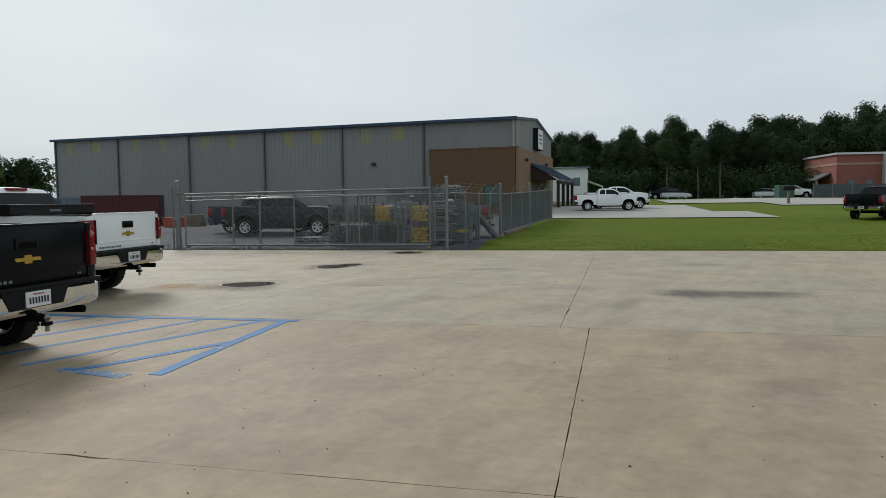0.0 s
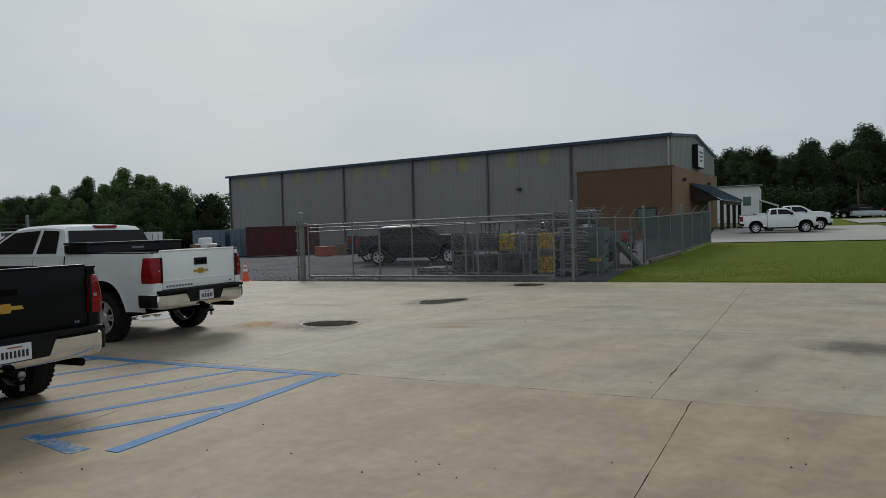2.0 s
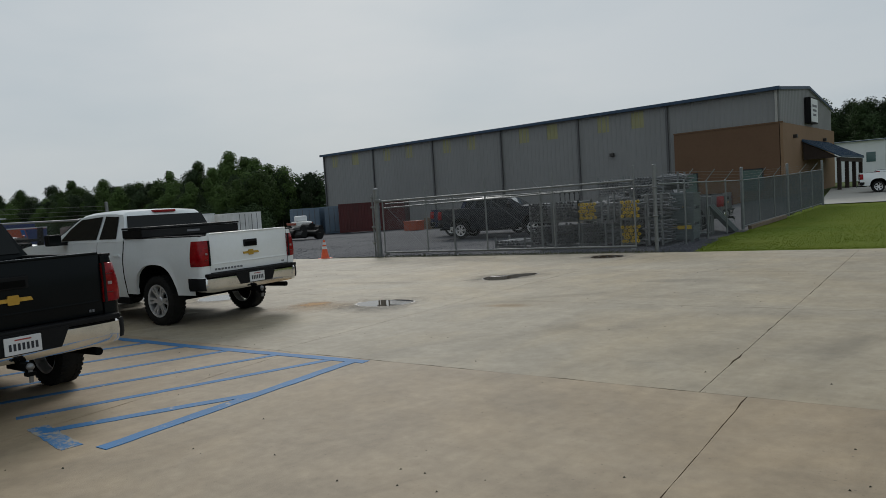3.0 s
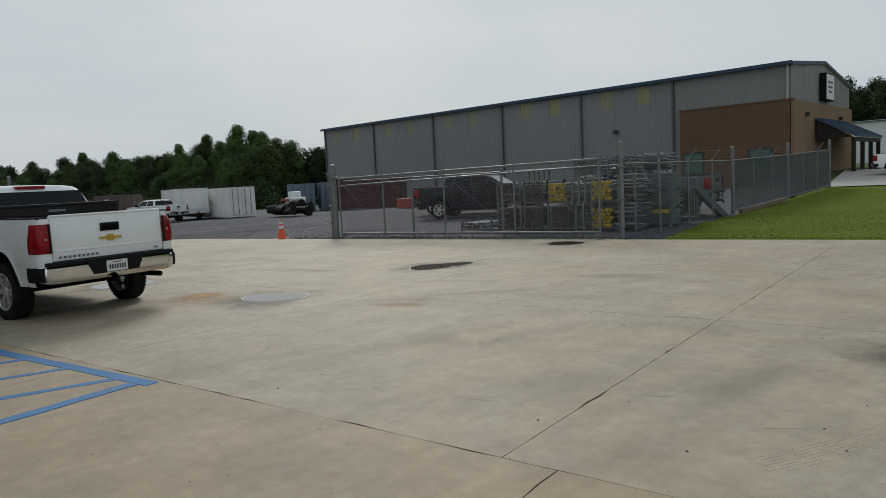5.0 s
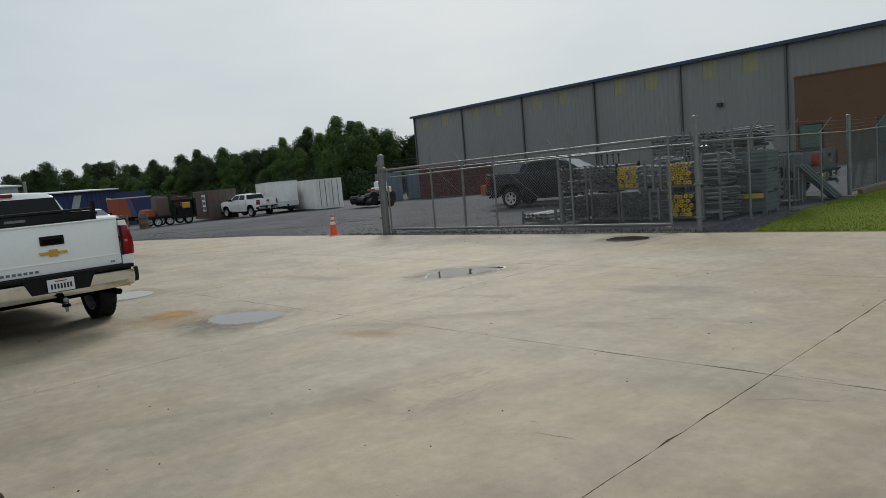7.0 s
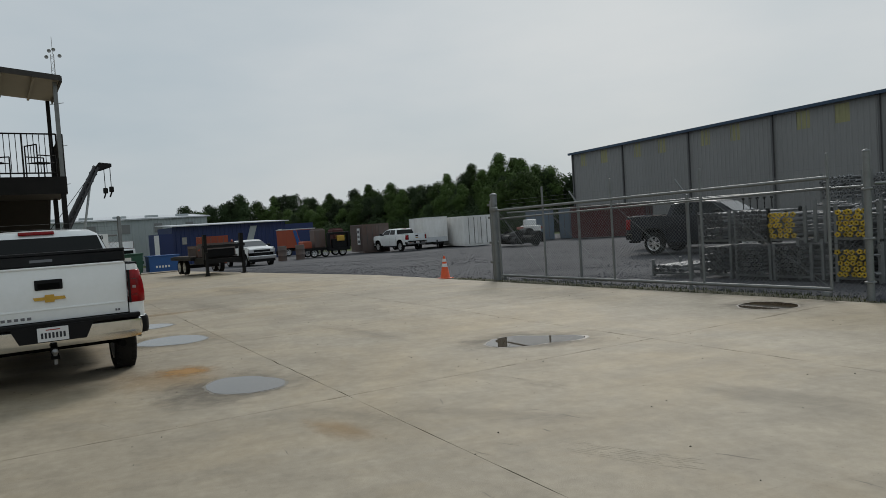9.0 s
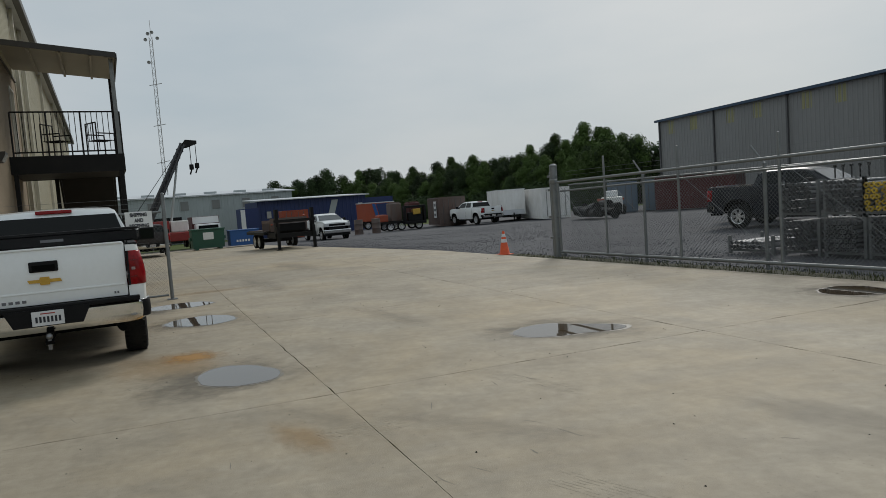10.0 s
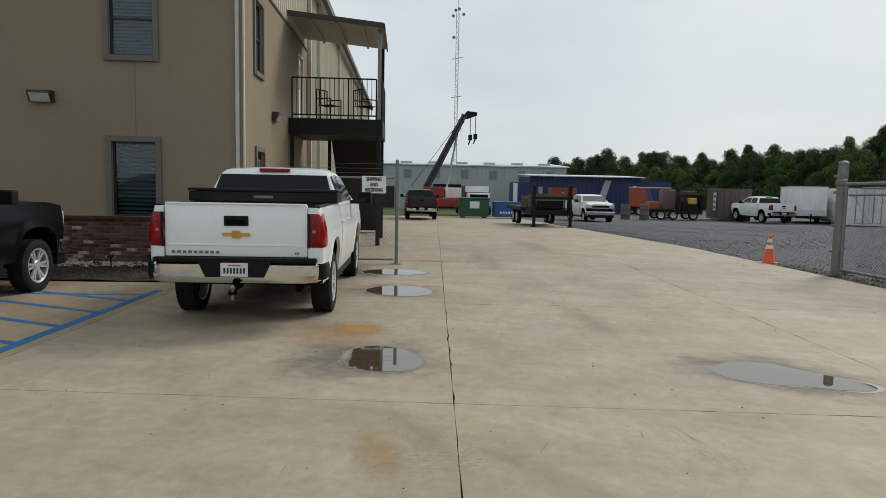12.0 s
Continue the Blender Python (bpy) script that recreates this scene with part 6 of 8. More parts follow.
# side fence with privacy slats, along the lawn
corner = thing("fence_corner_post", pose(-4.09, 19.88, 0), "galvanised fence corner post with cap", "post")
post(corner, 0, 0, 0, 2.40, 0.055)
for z in (0.3, 1.0, 1.8):
    part("band", boxes((-0.07, 0.07, -0.07, 0.07, z - 0.02, z + 0.02), bevel=0.02), GALV, corner)
nodes = [(-4.02, 19.95), (-3.10, 28.9), (-2.05, 35.2), (-0.95, 42.0)]
for i, (a, b) in enumerate(zip(nodes, nodes[1:])):
    m, l = run(a, b)
    za, zb = ground_z(*a), ground_z(*b)
    slope = (zb - za) / l
    f = thing("side_fence", m, "chain-link fence with arms and barbed wire beside the lawn" if i == 0 else "slatted chain-link fence with barbed wire beside the lawn", "fence")
    n = 4 if i == 0 else 3
    for k in range(1, n):
        x = l * k / n
        post(f, x, 0, za + slope * x, za + slope * x + 1.93, 0.028)
        part("arm", rods([((x, 0, za + slope * x + 1.93), (x, -0.28, za + slope * x + 2.28))], 0.016, 6), GALV, f)
    post(f, l, 0, zb, zb + 2.35, 0.06)
    for z in (1.88,) if i == 0 else (1.88, 0.12):
        part("rail", rods([((0, 0, za + z), (l, 0, zb + z))], 0.021, 8), GALV, f)
    p = part("chain_link", mesh_panel(0.03, l - 0.03, 0.06, 1.87), WIRE, f)
    for v in p.data.vertices:
        v.co.z += za + slope * v.co.x
    tagged(p, kind="stuff")
    for k in range(3):
        part("barbed_wire", rods([((0, -0.08 * (k + 1), za + 2.0 + 0.1 * k), (l, -0.08 * (k + 1), zb + 2.0 + 0.1 * k))], 0.0022, 4), WIRE, f)
    if i > 0:
        count = int(l / 0.085)
        bm = boxes((0, 0.05, 0.012, 0.018, 0.08, 1.84))
        slat_mesh = bpy.data.meshes.new("slat")
        bm.to_mesh(slat_mesh)
        bm.free()
        slat_mesh.materials.append(SLATS)
        for k in range(count):
            x = 0.05 + k * 0.085
            again("slat", slat_mesh, f, pose(x, 0, za + slope * x))

# gate by the office, with its sign
side_gate_m, side_gate_l = run((-14.75, 10.46), (-14.75, 7.55))
side_gate = thing("office_side_fence", side_gate_m, "chain-link fence panel beside the office with barbed wire", "fence")
post(side_gate, -0.06, 0, 0, 2.26, 0.038)
part("foot_plate", boxes((-0.16, 0.04, -0.09, 0.09, 0, 0.02)), GALV, side_gate)
post(side_gate, side_gate_l, 0, 0, 2.2, 0.03)
for z in (0.1, 1.88):
    part("rail", rods([((0, 0, z), (side_gate_l, 0, z))], 0.022, 8), GALV, side_gate)
tagged(part("chain_link", mesh_panel(0.0, side_gate_l, 0.08, 1.87, 0.085, 0.0018), WIRE, side_gate), kind="stuff")
for k in range(3):
    part("barbed_wire", rods([((-0.06, 0, 1.98 + 0.1 * k), (side_gate_l, 0, 1.98 + 0.1 * k))], 0.0022, 4), WIRE, side_gate)
board = thing("notice_board", pose(-14.70, 10.02, 1.73), "white sign lettered shipping and receiving on the fence", "sign")
part("panel", boxes((-0.012, 0.0, -0.26, 0.26, -0.185, 0.185), bevel=0.004), SIGN_WHITE, board)
for k, words in enumerate(("SHIPPING", "AND", "RECEIVING")):
    text_on(words, 0.104, pose(0.004, 0, 0.115 - 0.115 * k, 90, 0, 90) @ Matrix.Diagonal((0.74, 1, 1, 1)), INK, "lettering", board, bold=0.05)

# ---- traffic cone ----
cone = thing("traffic_cone", pose(-16.12, 19.72, ground_z(-16, 19.7) - 0.03), "orange traffic cone with two white bands on gravel", "cone")
bm = bmesh.new()
lathe(bm, [(0.165, 0.035), (0.15, 0.05), (0.028, 0.70), (0.0, 0.705)], 20, Matrix.Rotation(radians(90), 4, "X"))
part("body", bm, ORANGE, cone, smooth=True, angle=40)
part("base", boxes((-0.19, 0.19, -0.19, 0.19, 0, 0.038), bevel=0.012), ORANGE, cone)
for z0, z1 in ((0.37, 0.47), (0.53, 0.62)):
    rr = lambda z: 0.15 - (z - 0.05) * 0.122 / 0.65 + 0.003
    bm = bmesh.new()
    lathe(bm, [(rr(z0), z0), (rr(z1), z1)], 20, Matrix.Rotation(radians(90), 4, "X"))
    part("band", bm, REFLECT, cone, smooth=True)


# ---- scaffold tube racks ----
def collar_mesh(r, material):
    """A cogged tube collar, its bore closed by a black disc, facing the lot."""
    bm = bmesh.new()
    ring = [(r * 0.97 * (1 if k % 2 else 0.74) * math.cos(k * math.pi / 5), r * 0.97 * (1 if k % 2 else 0.74) * math.sin(k * math.pi / 5)) for k in range(10)]
    out, inn, bak, dep = [[bm.verts.new((a * f, y, b * f)) for a, b in ring] for f, y in ((1, 0), (0.42, 0), (1, 0.05), (0.42, 0.04))]
    for k in range(10):
        q = (k + 1) % 10
        bm.faces.new((out[k], out[q], inn[q], inn[k]))
        bm.faces.new((out[q], out[k], bak[k], bak[q]))
        bm.faces.new((inn[k], inn[q], dep[q], dep[k]))
    # The shade inside the hollow tube is coloured in as a black disc.
    bm.faces.new(dep[::-1]).material_index = 1
    me = bpy.data.meshes.new("collar")
    bm.to_mesh(me)
    bm.free()
    me.materials.append(material)
    me.materials.append(UNDERBODY_AND_HOLLOW)
    return me


def tube_mesh(r):
    """A tube of unit length along local y."""
    me = bpy.data.meshes.new("tube")
    bm = rods([((0, 0, 0), (0, 1, 0))], r, 7)
    bm.to_mesh(me)
    bm.free()
    me.materials.append(TUBE)
    return me


COLLARS = {YELLOW_CAP: collar_mesh(0.062, YELLOW_CAP), DARK_CAP: collar_mesh(0.05, DARK_CAP), TUBE: collar_mesh(0.052, TUBE)}
TUBES = {YELLOW_CAP: tube_mesh(0.034), DARK_CAP: tube_mesh(0.027), TUBE: tube_mesh(0.028)}
LOOSE_TUBE = tube_mesh(0.026)


def tube_rack(m, w, h, length, cap, label, r=0.05, seed=0):
    """A steel post pallet filled with tubes that show their collared ends."""
    rack = thing("tube_rack", m, label, "storage rack", "tube racks in the yard")
    for x in (0.03, w - 0.03):
        for y in (0.15, length - 0.15):
            part("post", boxes((x - 0.03, x + 0.03, y - 0.03, y + 0.03, 0.0, h)), GALV, rack)
    for y in (0.15, length - 0.15):
        part("bearer", boxes((0.061, w - 0.061, y - 0.03, y + 0.03, 0.06, 0.11)), GALV, rack)
    rnd = random.Random(seed)
    nx, nz = int((w - 0.13) / (2 * r)), int((h - 0.13) / (1.85 * r))
    for j in range(nz):
        for i in range(nx - (j % 2)):
            x = 0.065 + r + 2 * r * i + (r if j % 2 else 0) + rnd.uniform(-0.008, 0.008)
            z = 0.115 + r + 1.8 * r * j + rnd.uniform(-0.006, 0.006)
            y0 = rnd.uniform(-0.07, 0.07)
            again("tube", TUBES[cap], rack, pose(x, y0 + 0.05, z) @ Matrix.Diagonal((1, length + rnd.uniform(-0.05, 0.05) - y0 - 0.05, 1, 1)))
            again("collar", COLLARS[cap], rack, pose(x, y0, z, 0, rnd.uniform(0, 60), 0))
    return rack


YEL, DRK = "rack of steel tubes with yellow end collars", "rack of steel tubes with dark end collars"
RY = 22.3
for x, z, cap in ((-10.0, 0, 0), (-9.05, 0, 0), (-8.1, 0, 0), (-7.2, 0, 0), (-5.88, 0, 1), (-9.05, 0.80, 0), (-8.1, 0.80, 0), (-7.30, 0.80, 1), (-5.88, 0.80, 1)):
    if (x, z) == (-10.0, 0):
        continue
    tube_rack(pose(x, RY, z - 0.03), 0.86, 0.78, 1.6, YELLOW_CAP if cap else DARK_CAP, YEL if cap else DRK, 0.062 if cap else 0.05, int(-x * 10 + z * 7))
tube_rack(pose(-10.4, 22.2, -0.03), 1.2, 0.42, 1.4, DARK_CAP, "low rack of loose dark steel tubes", 0.055, 5)
for x, z in ((-6.3, 0.0), (-6.3, 0.85), (-7.45, 0.0), (-7.45, 0.85), (-7.45, 1.55), (-6.3, 1.55)):
    tube_rack(pose(x, 24.9, z - 0.03), 1.0, 0.76 if z > 1 else 0.82 if z == 0 else 0.70, 1.8, TUBE, "rack of galvanised scaffold tubes", 0.052, int(90 - x * 3 + z))


def side_tubes(m, w, h, n, label, seed):
    """Tubes seen along their length, piled between stakes."""
    rack = thing("tube_pile", m, label, "tube pile")
    rnd = random.Random(seed)
    for k in range(n):
        z, y = 0.12 + (h - 0.04) * (k + rnd.random()) / n, rnd.uniform(0, 0.9)
        again("tube", LOOSE_TUBE, rack, pose(rnd.uniform(-0.1, 0.1), y, z, rnd.uniform(-2, 2), 0, -90 + rnd.uniform(-3, 3)) @ Matrix.Diagonal((1, w + rnd.uniform(-0.15, 0.15), 1, 1)))
    for x in (0.15, w - 0.15):
        for y in (-0.06, 0.98):
            part("stake", boxes((x - 0.03, x + 0.03, y - 0.03, y + 0.03, 0, h + 0.15)), GALV, rack)
    for x in (0.15, w - 0.15):
        part("bearer", boxes((x - 0.03, x + 0.03, -0.03, 0.95, 0.04, 0.09)), GALV, rack)
    return rack


side_tubes(pose(-5.08, 22.35, 0), 0.72, 0.7, 40, "pile of bright galvanised tubes between stakes", 1)
side_tubes(pose(-5.08, 22.35, 0.8), 0.72, 0.7, 40, "upper pile of bright galvanised tubes between stakes", 2)
side_tubes(pose(-6.78, 22.5, 0), 0.80, 0.7, 34, "pile of galvanised tubes between the yellow racks", 4)
side_tubes(pose(-6.40, 22.5, 0.8), 0.50, 0.72, 34, "upper pile of galvanised tubes between the yellow racks", 5)
side_tubes(pose(-5.2, 24.9, 1.59), 0.8, 0.55, 30, "high pile of galvanised tubes on stacked bins", 6)


def stillage(m, label):
    """A ribbed steel stillage box on feet."""
    t = thing("steel_stillage", m, label, "stillage", "steel stillages in the yard")
    part("body", boxes((0, 1.0, 0, 1.0, 0.12, 0.16), (0, 1.0, 0, 0.03, 0.16, 0.66), (0, 1.0, 0.97, 1.0, 0.16, 0.66), (0, 0.03, 0.03, 0.97, 0.16, 0.66), (0.97, 1.0, 0.03, 0.97, 0.16, 0.66)), BIN_GREY, t)
    for z in (0.25, 0.38, 0.51, 0.63):
        part("rib", boxes((-0.02, 1.02, -0.035, -0.002, z - 0.025, z + 0.025)), BIN_GREY, t)
        part("rib", boxes((1.002, 1.035, -0.02, 1.02, z - 0.025, z + 0.025)), BIN_GREY, t)
    for x in (0.05, 0.95):
        for y in (0.05, 0.95):
            part("foot", boxes((x - 0.05, x + 0.05, y - 0.05, y + 0.05, 0.0, 0.12)), BIN_GREY, t)
    return t


BIN_SIZE = Matrix.Diagonal((0.94, 1, 0.80, 1))
box_a = stillage(pose(-4.78, 23.5, -0.03) @ BIN_SIZE, "grey ribbed steel stillage stacked in the yard")
for k in (1, 2):
    copy_thing(box_a, pose(-4.78 + 0.02 * k, 23.5, 0.53 * k - 0.03))
for k in range(3):
    copy_thing(box_a, pose(-5.25, 24.9, 0.54 * k - 0.03))
band = thing("yellow_bin_lid", pose(-4.78, 23.455, 0.40), "dull yellow steel strip across a stacked bin", "lid")
part("strip", boxes((0.02, 0.90, -0.045, -0.005, 0.0, 0.12)), YELLOW_CAP, band)


def mesh_basket(m, w, d, h, label, yellow):
    """An open wire cage on feet with four corner posts."""
    t = thing("wire_basket", m, label, "basket", "wire baskets in the yard")
    for x in (0.02, w - 0.02):
        for y in (0.02, d - 0.02):
            part("post", boxes((x - 0.02, x + 0.02, y - 0.02, y + 0.02, 0.0, h)), GALV, t)
    for z in (0.12, h / 2, h - 0.03):
        part("rail", rods([((0, 0.02, z), (w, 0.02, z)), ((0, d - 0.02, z), (w, d - 0.02, z)), ((0.02, 0, z), (0.02, d, z)), ((w - 0.02, 0, z), (w - 0.02, d, z))], 0.014, 5), GALV, t)
    for k in range(1, 6):
        part("wire", rods([((w * k / 6, 0.02, 0.12), (w * k / 6, 0.02, h - 0.03))], 0.005, 4), GALV, t)
    part("floor", boxes((0.04, w - 0.04, 0.04, d - 0.04, 0.10, 0.125)), BIN_GREY, t)
    if yellow:
        rb = random.Random(17)
        for k in range(26):
            again("collar", COLLARS[YELLOW_CAP], t, pose(rb.uniform(0.09, w - 0.09), 0.08 + 0.02 * (k % 3), 0.2 + (h - 0.3) * (k // 2) / 13, 0, rb.uniform(0, 60), 0))
    return t


mesh_basket(pose(-4.78, 26.0, -0.03), 0.46, 0.9, 1.42, "tall wire basket of yellow collars", True)
mesh_basket(pose(-4.28, 26.0, -0.03), 0.44, 0.9, 1.42, "tall empty galvanised wire basket", False)
for k in range(3):
    plank = thing("steel_plank", pose(-3.84 + 0.02 * k, 26.5 + 0.26 * k, 0.0, 0, 0, 62), "galvanised scaffold plank leaning by the baskets", "plank", "leaning planks")
    part("board", slab_of([(0, 0, 1.02), (1.35, 0, 0.0), (1.35, 0.23, 0.0), (0, 0.23, 1.02)], (0.02, 0, 0.05)), BIN_GREY, plank)
    part("strut", boxes((0.0, 0.04, 0.05, 0.18, 0.0, 1.02)), GALV, plank)
for k in range(5):
    pin = thing("rack_pin", pose(-7.95 + 0.17 * k, 22.6, 1.55), "upright steel pin on top of a tube rack", "pin", "rack pins")
    part("stem", rods([((0, 0, 0), (0, 0, 0.24))], 0.014, 6), BLACK_STEEL, pin)
    part("head", boxes((-0.03, 0.03, -0.02, 0.02, 0.22, 0.27), bevel=0.008), BLACK_STEEL, pin)
# Stands for the fence's pale bottom rail, built as a wood-coloured bar.
beam = thing("timber_beam", pose(-2.86, 29.4, 0.0, 0, 0, 80.5), "pale rail along the foot of the fence, built as a wooden bar", "timber")
part("beam", slab_of([(0, 0, -0.03), (5.0, 0, 0.12), (5.0, 0, 0.26), (0, 0, 0.11)], (0, 0.14, 0)), WOOD, beam)


# ---- containers, trailers and bins ----
def container(m, length, paint, label, sign_on=False):
    t = thing("shipping_container", m, label, "container", "shipping containers")
    Wc, H = 2.44, 2.59
    for y, s in ((0, -1), (Wc, 1)):
        part("side_panel", ribbed_sheet(0.1, length - 0.1, 0.16, H - 0.1, 0.28, 0.035, "x", y + s * -0.04, s), paint, t)
    part("end_panel", ribbed_sheet(0.1, Wc - 0.1, 0.16, H - 0.1, 0.28, 0.035, "y", length - 0.04, 1), paint, t)
    for s in (0, 1):
        y0 = 0.1 + s * (Wc / 2 - 0.1)
        d = part("door", boxes((-0.02, 0.03, y0 + 0.01, y0 + Wc / 2 - 0.11, 0.17, H - 0.11)), paint, t)
        for z in (0.6, 1.2, 1.8):
            part("door_rib", boxes((-0.045, -0.02, y0 + 0.06, y0 + Wc / 2 - 0.16, z - 0.16, z + 0.16)), paint, d)
        for f in (0.3, 0.75):
            part("lock_bar", rods([((-0.07, y0 + f * 1.1, 0.2), (-0.07, y0 + f * 1.1, H - 0.15))], 0.022, 6), LOCK_STEEL, d)
    part("roof", boxes((0.05, length - 0.05, 0.05, Wc - 0.05, H - 0.1, H - 0.04)), paint, t)
    part("floor", boxes((0.05, length - 0.05, 0.05, Wc - 0.05, 0.08, 0.15)), paint, t)
    for x in (0, length - 0.1):
        for y in (0, Wc - 0.1):
            part("corner_post", boxes((x, x + 0.1, y, y + 0.1, 0, H)), paint, t)
    for z in (0.0, H - 0.1):
        for y in (0, Wc - 0.1):
            part("rail", boxes((0.1, length - 0.1, y + 0.002, y + 0.098, z + 0.001, z + 0.099)), paint, t)
        for x in (0, length - 0.1):
            part("header", boxes((x + 0.002, x + 0.098, 0.1, Wc - 0.1, z + 0.001, z + 0.099)), paint, t)
    return t


container(gpose(-45.3, 44.3, 162), 12.19, WHITE_BOX, "long white shipping container with doors shut")
container(gpose(-53.2, 38.6, 164.4), 6.06, RUST_BOX, "weathered brown shipping container with a white notice")
container(gpose(-34.8, 52.7, 203), 6.06, RED_BOX, "rusty red shipping container before the warehouse")
container(gpose(-43.2, 49.7, 137), 6.06, BLUE_BOX, "faded blue grey shipping container")
container(gpose(-41.2, 51.9, 137), 6.06, BLUE_BOX, "faded blue grey shipping container beside another")
container(gpose(-63.0, 26.8, 170), 6.06, ORANGE_BOX, "orange shipping container before the navy shed")
container(gpose(-70.0, 62.0, 176), 6.06, WHITE_BOX, "small white container by the woods")
note = thing("container_notice", gpose(-53.2, 38.6, 164.4) @ pose(1.6, 2.50, 1.5, 0, 0, 90), "white notice board with dark print on a container", "sign")
part("panel", boxes((0, 0.03, -0.6, 0.6, -0.75, 0.75)), SIGN_WHITE, note)
for k in range(6):
    part("print_bar", boxes((0.031, 0.036, -0.45 + (k % 2) * 0.5, -0.05 + (k % 2) * 0.5, 0.42 - 0.45 * (k // 2) - 0.12, 0.42 - 0.45 * (k // 2) + 0.12)), INK, note)


def small_wheel(parent, x, y, r=0.36):
    w = again("wheel", WHEELS[0], parent, pose(x, y, r, 0, 0, 0 if y > 0 else 180) @ Matrix.Diagonal((r / 0.4, 0.85, r / 0.4, 1)))
    again("rim", WHEELS[1], w)


enclosed = thing("enclosed_trailer", gpose(-49.7, 41.3, 156), "white enclosed cargo trailer with metal skirt", "trailer")
part("body", boxes((0, 8.4, -1.2, 1.2, 0.55, 2.75), bevel=0.06), WHITE_BOX, enclosed)
part("skirt", boxes((-0.01, 0.02, -1.1, 1.1, 0.56, 1.0)), ROOF_SHEET, enclosed)
part("roof_edge", boxes((-0.03, 8.43, -1.22, 1.22, 2.70, 2.78)), WHITE_SHEET, enclosed)
part("tongue", boxes((-1.3, -0.02, -0.08, 0.08, 0.42, 0.54), (-1.2, -1.05, -0.05, 0.05, 0.05, 0.75)), BLACK_STEEL, enclosed)
for x in (2.6, 3.5):
    for y in (1.0, -1.0):
        small_wheel(enclosed, x, y)
part("chassis", boxes((0.1, 8.2, -0.8, 0.8, 0.35, 0.55)), BLACK_STEEL, enclosed)

flat = thing("gooseneck_trailer", gpose(-34.0, 18.2, 183), "black gooseneck flatbed trailer with steel bits on it", "trailer")
part("deck", boxes((1.8, 5.6, -1.25, 1.25, 0.78, 0.95), bevel=0.02), BLACK_STEEL, flat)
part("deck_planks", boxes((1.9, 5.5, -1.15, 1.15, 0.952, 0.99)), DARK_WOOD, flat)
for y in (-0.95, 0.95):
    part("neck_beam", boxes((0.2, 1.9, y - 0.09, y + 0.09, 0.62, 0.9)), BLACK_STEEL, flat)
    part("upright", slab_of([(0.2, y - 0.08, 0.6), (0.55, y - 0.08, 0.6), (0.35, y - 0.08, 2.1), (0.1, y - 0.08, 2.1)], (0, 0.16, 0)), BLACK_STEEL, flat)
    part("jack", boxes((0.0, 0.14, y - 0.07, y + 0.07, 0.03, 1.2)), BLACK_STEEL, flat)
    part("jack_foot", boxes((-0.06, 0.2, y - 0.13, y + 0.13, 0, 0.03)), BLACK_STEEL, flat)
    for x in (3.7, 4.65):
        small_wheel(flat, x, y * 1.0, 0.38)
part("headboard", boxes((0.12, 0.30, -1.1, 1.1, 1.42, 1.56), (0.12, 0.30, -1.1, 1.1, 0.62, 0.85)), BLACK_STEEL, flat)
part("tool_chest", boxes((0.6, 1.2, -0.7, 0.7, 0.95, 1.35), bevel=0.02), BLACK_BOX, flat)
part("axle_beam", boxes((3.4, 5.0, -0.75, 0.75, 0.33, 0.5)), BLACK_STEEL, flat)
load = thing("steel_load", gpose(-36.6, 18.2, 183, 0.99), "rusty angled steel pieces loaded on the trailer", "load")
rnd = random.Random(8)
for k in range(9):
    x, y = rnd.uniform(-0.8, 1.0), rnd.uniform(-0.9, 0.9)
    part("bar", rods([((x, y, 0.03), (x + rnd.uniform(-0.7, 0.7), y + rnd.uniform(-0.3, 0.3), rnd.uniform(0.35, 0.85)))], 0.06, 6), RUST_BOX if k % 3 else ORANGE_BOX, load)
part("frame", boxes((-0.9, -0.8, -1.0, 1.0, 0.0, 0.7), (0.8, 0.9, -1.0, 1.0, 0.0, 0.6), (-0.8, 0.8, 0.9, 1.0, 0.45, 0.55)), RUST_BOX, load)

dumpster = thing("dumpster", gpose(-49.0, 15.75, 90), "dark green steel dumpster with white label", "dumpster")
part("body", slab_of([(-1.05, 0, 0.12), (1.05, 0, 0.12), (1.1, 0, 1.35), (-1.1, 0, 1.35)], (0, 1.5, 0)), GREEN_BIN, dumpster)
part("lid", boxes((-1.15, 1.15, -0.05, 1.55, 1.36, 1.46), bevel=0.03), GREEN_BIN, dumpster)
for x in (-1.2, 1.1):
    part("fork_pocket", boxes((x, x + 0.1, 0.3, 1.2, 0.7, 0.9)), GREEN_BIN, dumpster)
for x in (-0.9, 0.7):
    part("skid", boxes((x, x + 0.2, 0, 1.5, 0, 0.12)), GREEN_BIN, dumpster)
part("label_panel", boxes((-0.35, 0.35, -0.02, -0.004, 0.7, 1.2)), SIGN_WHITE, dumpster)
bluebin = thing("blue_bin", gpose(-48.8, 18.2, 90), "blue steel waste bin with faded lettering bars", "bin")
part("body", slab_of([(-1.0, 0, 0.1), (1.0, 0, 0.1), (1.0, 0, 1.15), (-1.0, 0, 1.15)], (0, 1.4, 0)), BLUE_BIN, bluebin)
part("rim", boxes((-1.05, 1.05, -0.05, 1.45, 1.152, 1.2)), BLUE_BIN, bluebin)
for k in range(5):
    part("print_bar", boxes((-0.6 + 0.2 * k, -0.48 + 0.2 * k, -0.015, -0.003, 0.35, 0.5)), SIGN_WHITE, bluebin)

